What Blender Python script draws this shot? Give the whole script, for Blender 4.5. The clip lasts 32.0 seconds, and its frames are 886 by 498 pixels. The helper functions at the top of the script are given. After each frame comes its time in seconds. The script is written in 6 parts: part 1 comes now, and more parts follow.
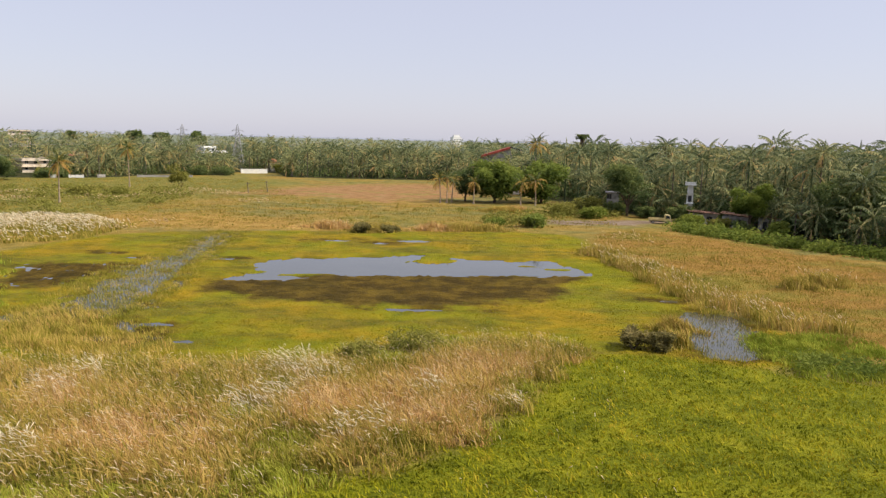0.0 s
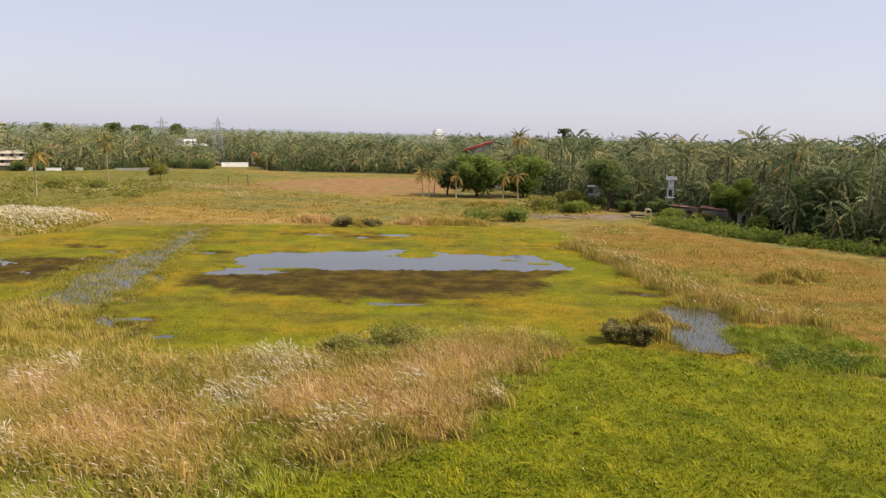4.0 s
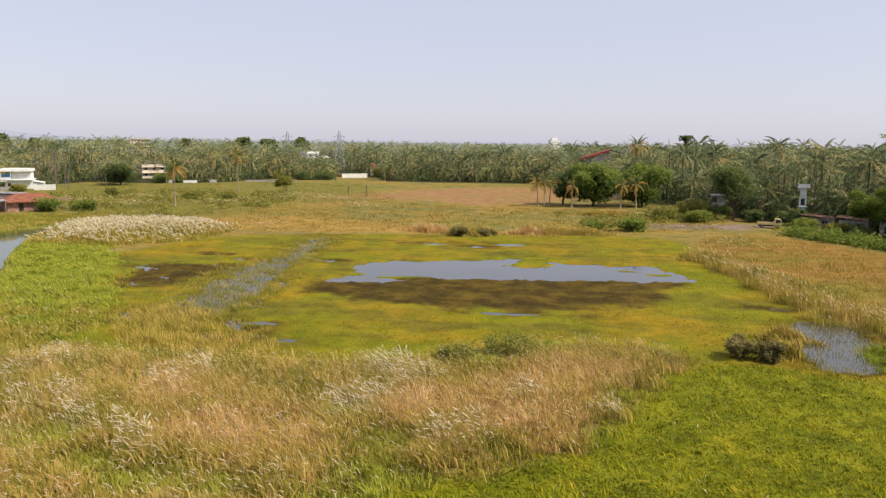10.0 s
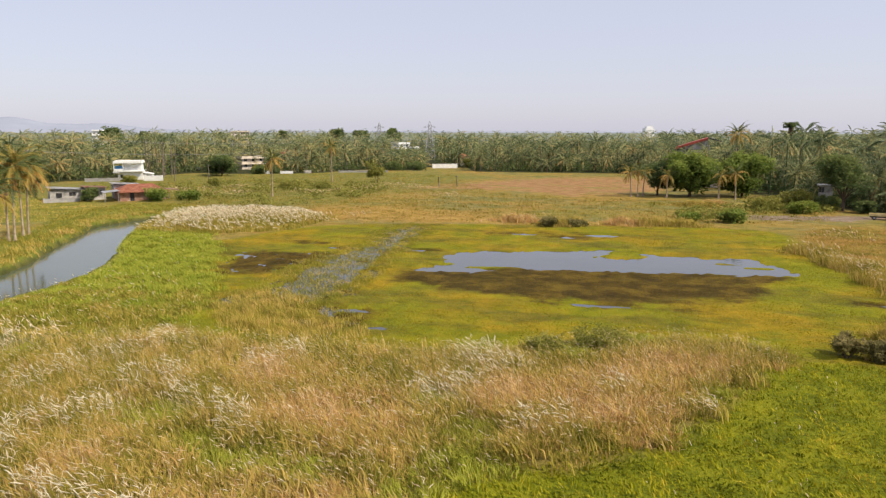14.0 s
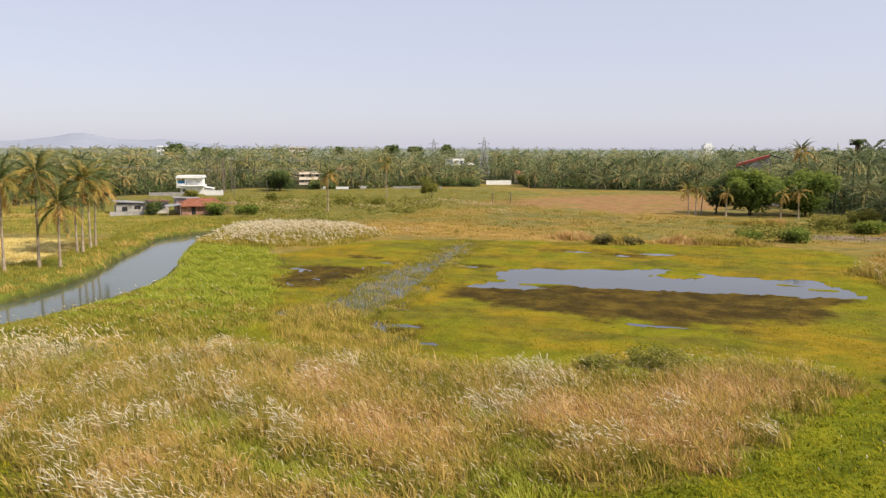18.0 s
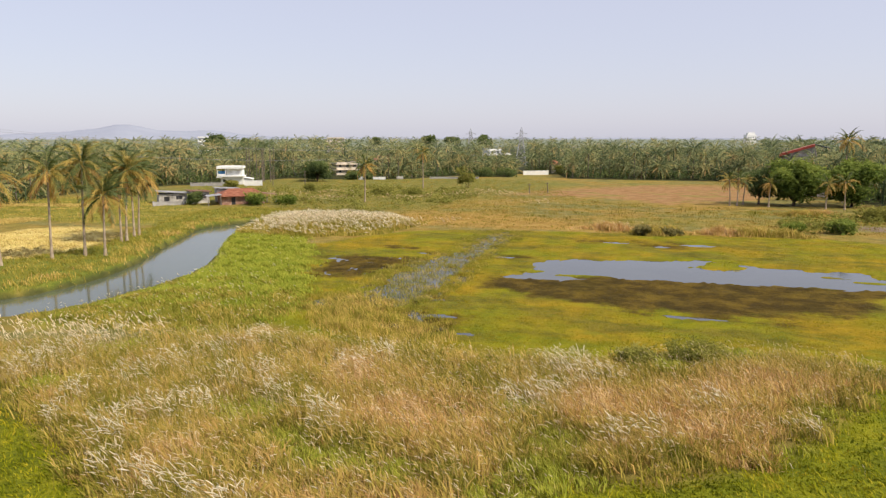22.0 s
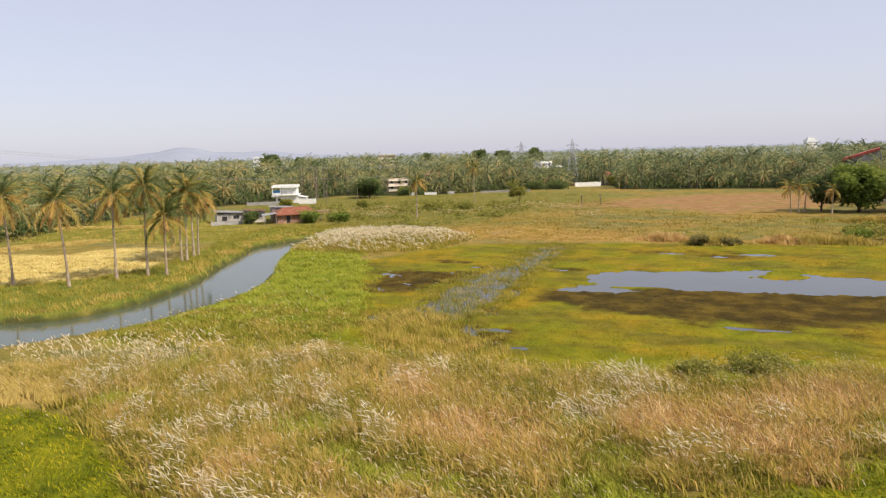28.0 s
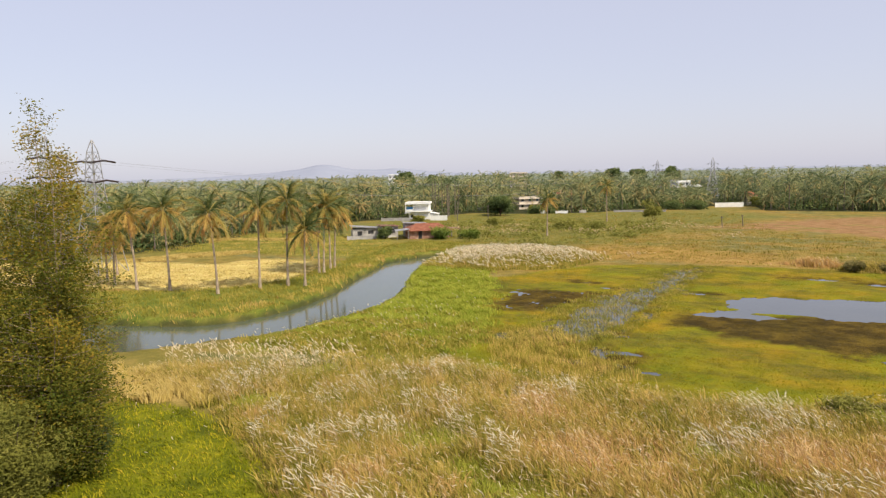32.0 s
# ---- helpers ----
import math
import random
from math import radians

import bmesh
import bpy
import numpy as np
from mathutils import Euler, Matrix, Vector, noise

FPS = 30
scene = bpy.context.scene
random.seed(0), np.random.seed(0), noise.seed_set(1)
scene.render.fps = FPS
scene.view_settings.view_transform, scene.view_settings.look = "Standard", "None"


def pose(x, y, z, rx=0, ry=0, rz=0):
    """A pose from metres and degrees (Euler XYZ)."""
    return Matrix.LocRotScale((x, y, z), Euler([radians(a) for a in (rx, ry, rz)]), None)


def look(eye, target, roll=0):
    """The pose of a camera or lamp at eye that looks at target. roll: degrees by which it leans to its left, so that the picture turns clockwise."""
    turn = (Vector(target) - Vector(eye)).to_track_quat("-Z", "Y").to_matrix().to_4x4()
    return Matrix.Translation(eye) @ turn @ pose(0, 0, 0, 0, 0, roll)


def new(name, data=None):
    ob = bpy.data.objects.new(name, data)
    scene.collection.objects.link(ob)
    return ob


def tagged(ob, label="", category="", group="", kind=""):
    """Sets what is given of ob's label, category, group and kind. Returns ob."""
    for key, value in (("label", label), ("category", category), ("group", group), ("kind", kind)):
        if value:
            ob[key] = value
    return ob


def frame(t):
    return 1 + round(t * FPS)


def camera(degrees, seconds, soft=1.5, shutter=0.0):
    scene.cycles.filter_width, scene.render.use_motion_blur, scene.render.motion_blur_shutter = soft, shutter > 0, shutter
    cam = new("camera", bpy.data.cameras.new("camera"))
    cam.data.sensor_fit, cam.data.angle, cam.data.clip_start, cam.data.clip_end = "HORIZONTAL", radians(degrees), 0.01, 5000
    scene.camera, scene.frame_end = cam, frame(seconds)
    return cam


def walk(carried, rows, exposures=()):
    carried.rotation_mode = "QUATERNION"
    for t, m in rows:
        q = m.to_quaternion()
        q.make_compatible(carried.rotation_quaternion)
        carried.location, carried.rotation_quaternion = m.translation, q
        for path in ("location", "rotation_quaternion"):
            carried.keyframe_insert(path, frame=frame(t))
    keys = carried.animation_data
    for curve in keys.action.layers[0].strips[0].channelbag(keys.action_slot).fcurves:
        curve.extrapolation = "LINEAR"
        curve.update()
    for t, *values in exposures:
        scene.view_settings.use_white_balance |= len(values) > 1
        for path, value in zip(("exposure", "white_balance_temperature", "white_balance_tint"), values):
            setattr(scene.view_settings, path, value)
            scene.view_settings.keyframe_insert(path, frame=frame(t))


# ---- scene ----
cam = camera(61.77, 32.0, soft=1.28)
EYE = 15.0  # metres above the marsh
PATH = [
    (0.0, 81.49, -1.35, 0.07),
    (0.5, 82.02, -1.46, -0.64),
    (1.0, 81.74, -1.57, -1.31),
    (1.5, 81.51, -1.63, -1.86),
    (2.0, 81.44, -1.72, -2.36),
    (2.5, 80.96, -2.15, -2.52),
    (4.5, 81.14, -1.49, -0.59),
    (5.0, 81.22, -1.69, 0.14),
    (5.5, 81.26, -1.73, 0.68),
    (6.0, 81.38, -1.65, 1.39),
    (6.5, 81.62, -1.42, 2.20),
    (7.0, 81.40, -1.09, 2.96),
    (7.5, 81.38, -1.01, 3.57),
    (8.0, 81.29, -0.89, 4.52),
    (8.5, 81.33, -0.89, 5.35),
    (9.0, 81.37, -0.84, 6.09),
    (9.5, 81.54, -0.80, 6.92),
    (10.0, 81.64, -0.65, 7.51),
    (10.5, 81.79, -0.59, 8.25),
    (11.0, 81.94, -0.64, 9.00),
    (11.5, 82.02, -0.57, 9.99),
    (12.0, 81.66, -0.58, 11.13),
    (12.5, 81.28, -0.48, 12.04),
    (13.0, 80.84, 0.20, 13.03),
    (13.5, 80.87, 0.19, 13.80),
    (14.0, 80.84, -0.08, 14.40),
    (14.5, 80.65, -0.11, 14.84),
    (16.5, 81.38, -0.29, 17.06),
    (17.0, 81.67, -0.37, 17.41),
    (17.5, 81.89, -0.27, 17.98),
    (18.0, 82.08, -0.20, 18.55),
    (18.5, 82.14, -0.00, 19.03),
    (19.0, 82.17, 0.12, 19.37),
    (19.5, 82.10, -0.04, 19.75),
    (20.0, 82.12, -0.35, 19.96),
    (20.5, 82.16, 0.21, 20.15),
    (21.0, 81.61, 0.59, 20.40),
    (21.5, 81.21, 0.17, 20.84),
    (22.0, 81.33, -0.03, 21.37),
    (22.5, 82.28, 0.18, 22.41),
    (23.0, 82.31, -0.22, 22.73),
    (23.5, 82.08, -0.28, 23.24),
    (24.0, 81.93, 0.17, 23.67),
    (24.5, 81.75, 0.27, 23.65),
    (25.0, 81.67, 0.41, 23.62),
    (25.5, 81.70, 0.51, 23.69),
    (27.5, 82.11, 0.39, 24.49),
    (28.0, 82.49, 1.57, 25.23),
    (28.5, 82.64, 2.49, 26.78),
    (29.0, 83.43, 2.78, 28.96),
    (29.5, 83.69, 2.55, 30.27),
    (30.0, 83.82, 1.16, 32.09),
    (30.5, 83.99, 1.26, 32.89),
    (31.0, 83.86, 1.56, 33.70),
    (31.5, 84.03, 1.86, 34.56),
    (32.0, 84.11, 1.28, 35.31),
]
walk(cam, [(t, pose(0, 0, EYE, tilt, lean, turn)) for t, tilt, lean, turn in PATH])

# world and sun: a hazy late-morning sky, the sun high on the right
SUN_EL, SUN_AZ = 46.0, 98.0   # degrees; azimuth clockwise from +y
world = bpy.data.worlds.new("hazy_sky")
scene.world = world
world.use_nodes = True
wn = world.node_tree
sky = wn.nodes.new("ShaderNodeTexSky")
sky.sky_type = "NISHITA"
sky.sun_disc = False
sky.sun_elevation = radians(SUN_EL)
sky.sun_rotation = radians(SUN_AZ)
sky.altitude = 0
sky.air_density = 1.0
sky.dust_density = 1.0
sky.ozone_density = 2.0
wn.nodes["Background"].inputs["Strength"].default_value = 0.138
haze = wn.nodes.new("ShaderNodeMix")   # thick even haze over the clear sky
haze.data_type = "RGBA"
haze.inputs["Factor"].default_value = 0.70
haze.inputs[7].default_value = (5.25, 5.15, 6.15, 1)
wn.links.new(sky.outputs["Color"], haze.inputs[6])
wn.links.new(haze.outputs[2], wn.nodes["Background"].inputs["Color"])
sun_data = bpy.data.lights.new("sun", "SUN")
sun_data.energy = 5.0
sun_data.angle = radians(0.6)
sun_data.color = (1.0, 0.89, 0.72)
sun = new("sun", sun_data)
sun_dir = Vector((math.sin(radians(SUN_AZ)) * math.cos(radians(SUN_EL)), math.cos(radians(SUN_AZ)) * math.cos(radians(SUN_EL)), math.sin(radians(SUN_EL))))
sun.matrix_world = look(sun_dir * 100, (0, 0, 0))
scene.view_settings.exposure = 0.0

# ---------------------------------------------------------------- materials
class Nodes:
    """Short hand for node trees."""

    def __init__(self, name):
        self.mat = bpy.data.materials.new(name)
        self.mat.use_nodes = True
        self.tree = self.mat.node_tree
        self.bsdf = self.tree.nodes["Principled BSDF"]
        self.out = self.tree.nodes["Material Output"]

    def add(self, kind, **inputs):
        n = self.tree.nodes.new("ShaderNode" + kind)
        for k, v in inputs.items():
            self.put(n.inputs[k.replace("_", " ")], v)
        return n

    def put(self, socket, v):
        if isinstance(v, bpy.types.NodeSocket):
            self.tree.links.new(v, socket)
        else:
            socket.default_value = (*v, 1.0) if isinstance(v, tuple) and len(v) == 3 and socket.type == "RGBA" else v

    def math(self, op, a, b=0.0, c=0.0):
        n = self.add("Math")
        n.operation = op
        for i, v in enumerate((a, b, c)):
            self.put(n.inputs[i], v)
        return n.outputs[0]

    def noise(self, scale, detail=4.0, rough=0.6, vector=None):
        n = self.add("TexNoise", Scale=scale, Detail=detail, Roughness=rough)
        self.put(n.inputs["Vector"], vector or self.where())
        return n.outputs["Fac"]

    def where(self):
        if not hasattr(self, "geo"):
            self.geo = self.add("NewGeometry")
        return self.geo.outputs["Position"]

    def mix(self, fac, a, b):
        n = self.add("Mix")
        n.data_type = "RGBA"
        self.put(n.inputs["Factor"], fac)
        self.put(n.inputs[6], a)
        self.put(n.inputs[7], b)
        return n.outputs[2]

    def ramp(self, fac, stops):
        n = self.add("ValToRGB")
        self.put(n.inputs[0], fac)
        e = n.color_ramp.elements
        while len(e) < len(stops):
            e.new(0.5)
        for el, (p, c) in zip(e, stops):
            el.position, el.color = p, (*c, 1.0)
        return n.outputs[0]

    def step(self, v, lo, hi):
        n = self.add("MapRange")
        n.interpolation_type = "SMOOTHSTEP"
        self.put(n.inputs[0], v)
        n.inputs[1].default_value, n.inputs[2].default_value = lo, hi
        return n.outputs[0]

    def attr(self, name):
        n = self.add("Attribute")
        n.attribute_name = name
        return n.outputs["Fac"]

    def bump(self, height, strength=0.4, distance=0.05):
        self.put(self.bsdf.inputs["Normal"], self.add("Bump", Height=height, Strength=strength, Distance=distance).outputs[0])

    def done(self, color, rough=0.8, metal=0.0, spec=0.3):
        self.put(self.bsdf.inputs["Base Color"], color)
        self.put(self.bsdf.inputs["Roughness"], rough)
        self.bsdf.inputs["Metallic"].default_value = metal
        self.bsdf.inputs["Specular IOR Level"].default_value = spec
        return self.mat


def surface(name, stops, scale=3.0, grain=40.0, rough=0.8, bump=0.25, metal=0.0, dist=0.02):
    """A worn surface: stains at one scale, grain at another."""
    n = Nodes(name)
    big, small = n.noise(scale, 5), n.noise(grain, 3)
    f = n.math("ADD", n.math("MULTIPLY", big, 0.75), n.math("MULTIPLY", small, 0.25))
    n.bump(small, bump, dist)
    return n.done(n.ramp(n.step(f, 0.3, 0.7), stops), rough, metal)


def leaf(name, stops, translucent=0.35, rough=0.75, spec=0.10, lift=0.6):
    """Foliage: the attribute tint and the object's own chance choose the colour; light shines through."""
    n = Nodes(name)
    chance = n.add("ObjectInfo").outputs["Random"]
    f = n.math("ADD", n.attr("tint"), n.math("MULTIPLY", n.math("SUBTRACT", chance, 0.5), 0.22))
    f = n.math("ADD", f, n.math("MULTIPLY", n.math("SUBTRACT", n.noise(0.25, 2), 0.5), 0.3))
    col = n.ramp(f, stops)
    n.done(col, rough, 0.0, spec)
    up = n.add("VectorMath")
    up.operation = "ADD"
    n.put(up.inputs[0], n.geo.outputs["Normal"])
    up.inputs[1].default_value = (0, 0, lift)
    unit = n.add("VectorMath")
    unit.operation = "NORMALIZE"
    n.put(unit.inputs[0], up.outputs[0])
    n.put(n.bsdf.inputs["Normal"], unit.outputs[0])
    tr = n.add("BsdfTranslucent", Color=col)
    m = n.add("MixShader", Fac=translucent)
    n.put(m.inputs[1], n.bsdf.outputs[0])
    n.put(m.inputs[2], tr.outputs[0])
    n.put(n.out.inputs["Surface"], m.outputs[0])
    return n.mat


def water_material(name, deep, ripple, rough):
    n = Nodes(name)
    v = n.noise(ripple, 3, 0.5)
    n.bump(v, 0.06, 0.05)
    n.bsdf.inputs["IOR"].default_value = 1.33
    murk = n.noise(0.15, 3)
    return n.done(n.ramp(murk, [(0.3, deep), (0.7, tuple(c * 1.25 for c in deep))]), rough, 0.0, 0.5)


M_PALM = leaf("palm_leaf", [(0.0, (0.050, 0.078, 0.034)), (0.3, (0.155, 0.190, 0.080)), (0.55, (0.31, 0.315, 0.130)), (0.8, (0.50, 0.39, 0.15)), (1.0, (0.48, 0.30, 0.12))], 0.30, rough=0.6, spec=0.15, lift=0.3)
M_RIVERPALM = leaf("yellowing_palm_leaf", [(0.0, (0.075, 0.105, 0.030)), (0.3, (0.16, 0.185, 0.050)), (0.55, (0.36, 0.29, 0.065)), (0.8, (0.54, 0.34, 0.085)), (1.0, (0.52, 0.29, 0.10))], 0.35, rough=0.6, spec=0.3, lift=0.25)
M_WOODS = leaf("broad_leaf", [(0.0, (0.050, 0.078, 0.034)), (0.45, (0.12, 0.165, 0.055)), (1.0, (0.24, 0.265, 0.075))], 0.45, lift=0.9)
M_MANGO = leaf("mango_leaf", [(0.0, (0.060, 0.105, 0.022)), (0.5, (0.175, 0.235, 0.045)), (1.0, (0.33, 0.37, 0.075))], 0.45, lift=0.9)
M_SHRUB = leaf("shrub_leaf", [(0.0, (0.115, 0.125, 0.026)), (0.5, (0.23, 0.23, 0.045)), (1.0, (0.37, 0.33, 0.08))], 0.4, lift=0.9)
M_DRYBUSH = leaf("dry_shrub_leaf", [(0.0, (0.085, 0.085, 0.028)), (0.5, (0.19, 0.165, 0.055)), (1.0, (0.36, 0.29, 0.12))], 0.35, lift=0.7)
M_VINE = leaf("vine_leaf", [(0.0, (0.075, 0.115, 0.020)), (0.5, (0.17, 0.22, 0.035)), (1.0, (0.30, 0.32, 0.06))], 0.4, lift=0.8)
M_NEARLEAF = leaf("feathery_leaf", [(0.0, (0.065, 0.09, 0.012)), (0.4, (0.18, 0.165, 0.022)), (0.7, (0.36, 0.25, 0.03)), (1.0, (0.50, 0.28, 0.06))])
M_REED = leaf("reed_blade", [(0.0, (0.18, 0.185, 0.022)), (0.3, (0.40, 0.315, 0.062)), (0.55, (0.60, 0.42, 0.125)), (0.8, (0.53, 0.285, 0.110)), (1.0, (0.78, 0.59, 0.30))], 0.3, spec=0.04, lift=0.9)
M_MEADOW = leaf("meadow_blade", [(0.0, (0.16, 0.165, 0.020)), (0.35, (0.27, 0.22, 0.030)), (0.65, (0.40, 0.265, 0.07)), (1.0, (0.47, 0.285, 0.085))], 0.3, spec=0.04, lift=1.3)
M_GRASS = leaf("grass_blade", [(0.0, (0.095, 0.115, 0.007)), (0.35, (0.195, 0.215, 0.009)), (0.65, (0.35, 0.32, 0.016)), (1.0, (0.50, 0.38, 0.04))], 0.3, spec=0.04, lift=1.2)
M_LIME = leaf("lime_grass_blade", [(0.0, (0.12, 0.155, 0.012)), (0.45, (0.225, 0.285, 0.028)), (1.0, (0.43, 0.42, 0.06))], 0.3, spec=0.04, lift=1.2)
M_MARSH = leaf("marsh_grass_blade", [(0.0, (0.15, 0.155, 0.008)), (0.5, (0.24, 0.20, 0.010)), (1.0, (0.33, 0.22, 0.016))], 0.3, spec=0.04, lift=1.4)
M_PLUME = leaf("plume_fluff", [(0.0, (0.60, 0.44, 0.22)), (0.5, (0.81, 0.67, 0.43)), (1.0, (0.90, 0.83, 0.65))], 0.4, 0.9, 0.03, lift=0.5)
M_STRAW = leaf("straw", [(0.0, (0.34, 0.24, 0.06)), (0.5, (0.50, 0.37, 0.11)), (1.0, (0.66, 0.51, 0.20))], 0.2, spec=0.04, lift=1.0)
M_TRUNK = surface("palm_bark", [(0.0, (0.25, 0.19, 0.13)), (1.0, (0.46, 0.37, 0.27))], 2.0, 12.0, 0.9, 0.6)
# darker copy of palm_bark with grove shade put into its colour; poles share it
M_SHADEBARK = surface("shaded_palm_bark", [(0.0, (0.10, 0.08, 0.06)), (1.0, (0.24, 0.20, 0.16))], 2.0, 12.0, 0.9, 0.6)
M_BARK = surface("bark", [(0.0, (0.05, 0.035, 0.025)), (1.0, (0.15, 0.11, 0.08))], 2.0, 15.0, 0.9, 0.7)
M_TWIG = surface("pale_twig", [(0.0, (0.20, 0.15, 0.10)), (1.0, (0.38, 0.30, 0.22))], 3.0, 20.0, 0.9)
M_WHITE = surface("white_paint", [(0.0, (0.66, 0.66, 0.64)), (1.0, (0.84, 0.84, 0.82))], 0.8, 12.0, 0.7)
M_CREAM = surface("cream_plaster", [(0.0, (0.52, 0.45, 0.36)), (1.0, (0.72, 0.64, 0.54))], 0.8, 12.0, 0.8)
M_GREYWALL = surface("stained_plaster", [(0.0, (0.18, 0.17, 0.155)), (1.0, (0.58, 0.55, 0.51))], 0.9, 10.0, 0.9)
M_CONCRETE = surface("concrete", [(0.0, (0.26, 0.25, 0.24)), (1.0, (0.46, 0.44, 0.42))], 0.6, 14.0, 0.9)
M_TILE = surface("clay_tile", [(0.0, (0.20, 0.075, 0.045)), (0.5, (0.29, 0.105, 0.06)), (1.0, (0.37, 0.17, 0.10))], 1.2, 9.0, 0.8)
M_REDSHEET = surface("red_metal_sheet", [(0.0, (0.36, 0.06, 0.04)), (1.0, (0.52, 0.12, 0.08))], 0.5, 8.0, 0.5)
M_BLUE = surface("blue_sheet", [(0.0, (0.05, 0.20, 0.42)), (1.0, (0.09, 0.30, 0.55))], 1.0, 8.0, 0.5)
M_TIN = surface("weathered_tin", [(0.0, (0.17, 0.16, 0.16)), (1.0, (0.45, 0.45, 0.46))], 0.8, 9.0, 0.5)
M_BRICK = surface("weathered_brick", [(0.0, (0.24, 0.13, 0.09)), (0.6, (0.36, 0.22, 0.16)), (1.0, (0.50, 0.38, 0.30))], 1.4, 11.0, 0.9)
M_RUST = surface("rusty_tin", [(0.0, (0.13, 0.065, 0.04)), (1.0, (0.32, 0.19, 0.13))], 0.8, 9.0, 0.7)
M_DARK = surface("dark_opening", [(0.0, (0.018, 0.018, 0.02)), (1.0, (0.05, 0.05, 0.055))], 2.0, 9.0, 0.4)
M_STEEL = surface("galvanised_steel", [(0.0, (0.30, 0.30, 0.31)), (1.0, (0.48, 0.48, 0.49))], 1.0, 12.0, 0.55, 0.1, 0.3)
M_INSULATOR = surface("brown_glaze", [(0.0, (0.02, 0.015, 0.015)), (1.0, (0.06, 0.04, 0.035))], 3.0, 12.0, 0.3)
M_CABLE = surface("aluminium_cable", [(0.0, (0.18, 0.18, 0.19)), (1.0, (0.3, 0.3, 0.31))], 1.0, 12.0, 0.5)
M_POLE = surface("grey_pole", [(0.0, (0.16, 0.14, 0.12)), (1.0, (0.34, 0.31, 0.28))], 2.0, 12.0, 0.9)
M_TRUCK = surface("yellowed_truck_paint", [(0.0, (0.55, 0.44, 0.20)), (1.0, (0.72, 0.60, 0.32))], 1.5, 12.0, 0.4)
M_RUBBER = surface("rubber", [(0.0, (0.015, 0.015, 0.015)), (1.0, (0.035, 0.033, 0.03))], 4.0, 20.0, 0.9)
# hill colour already holds the blue-grey haze of distance
M_HILL = surface("haze_painted_hill", [(0.0, (0.27, 0.295, 0.365)), (1.0, (0.31, 0.335, 0.40))], 0.004, 0.03, 1.0, 0.0)
M_RIVER = water_material("river_water", (0.080, 0.092, 0.060), 0.9, 0.10)
M_POND = water_material("pond_water", (0.060, 0.062, 0.055), 1.2, 0.05)
M_GLASS = Nodes("window_glass").done((0.03, 0.04, 0.05), 0.08, 0.0, 0.6)

# ---------------------------------------------------------------- tools
def cloud(verts, faces, name, material, tints=None):
    """A mesh from arrays of corners and triangles, with an optional tint for each corner."""
    verts = np.ascontiguousarray(verts, np.float32)
    faces = np.ascontiguousarray(faces, np.int32)
    k = faces.shape[1]
    me = bpy.data.meshes.new(name)
    me.vertices.add(len(verts))
    me.vertices.foreach_set("co", verts.ravel())
    me.loops.add(faces.size)
    me.loops.foreach_set("vertex_index", faces.ravel())
    me.polygons.add(len(faces))
    me.polygons.foreach_set("loop_start", np.arange(0, faces.size, k, dtype=np.int32))
    if tints is not None:
        a = me.attributes.new("tint", "FLOAT", "POINT")
        a.data.foreach_set("value", np.ascontiguousarray(tints, np.float32))
    me.materials.append(material)
    me.update()
    me.validate()
    return me


def stuff(name, me, label, category):
    return tagged(new(name, me), label, category, kind="stuff")


def rounded(points, times=2):
    """A closed outline with its corners cut off."""
    p = np.array(points, float)
    for _ in range(times):
        q = np.roll(p, -1, axis=0)
        p = np.stack([0.75 * p + 0.25 * q, 0.25 * p + 0.75 * q], 1).reshape(-1, 2)
    return p


def inside(outline, pts):
    """Signed distance in metres of plan points to a closed outline, positive inside."""
    pts = np.asarray(pts, float)
    off = np.maximum(np.maximum(outline.min(0) - pts, pts - outline.max(0)), 0)
    off = np.hypot(off[:, 0], off[:, 1])
    close = off < 9.0
    if not close.all():          # far from the outline its bounding box says enough
        out = -off
        if close.any():
            out[close] = inside(outline, pts[close])
        return out
    d2 = np.full(len(pts), 1e18)
    odd = np.zeros(len(pts), bool)
    for a, b in zip(outline, np.roll(outline, -1, axis=0)):
        e = b - a
        w = pts - a
        s = np.clip((w @ e) / max(e @ e, 1e-9), 0, 1)
        d2 = np.minimum(d2, ((w - s[:, None] * e) ** 2).sum(1))
        cross = (a[1] > pts[:, 1]) != (b[1] > pts[:, 1])
        with np.errstate(divide="ignore", invalid="ignore"):
            odd ^= cross & (pts[:, 0] < a[0] + e[0] * (pts[:, 1] - a[1]) / (e[1] if e[1] else 1e-9))
    d = np.sqrt(d2)
    return np.where(odd, d, -d)


def waves(x, y, scale, seed):
    """A cheap smooth noise in -1..1: sums of turned sines."""
    r = np.random.RandomState(seed)
    out = np.zeros_like(x)
    for i in range(9):
        a, ph, k = r.uniform(0, 6.28), r.uniform(0, 6.28), r.uniform(0.6, 2.4) / scale
        out += np.sin((x * math.cos(a) + y * math.sin(a)) * k * 6.28 + ph + 1.3 * np.sin((y * math.cos(a) - x * math.sin(a)) * k * 3.1 + ph * 2))
    return out / 5.0


def smooth(v, lo, hi):
    t = np.clip((v - lo) / (hi - lo), 0, 1)
    return t * t * (3 - 2 * t)


# ---------------------------------------------------------------- the plan
def ribbon(line, widths):
    """The outline of a band along a line."""
    p = np.array(line, float)
    d = np.gradient(p, axis=0)
    n = np.stack([-d[:, 1], d[:, 0]], 1) / np.linalg.norm(d, axis=1)[:, None]
    w = np.array(widths, float)[:, None] / 2
    return rounded(np.concatenate([p + n * w, (p - n * w)[::-1]]))


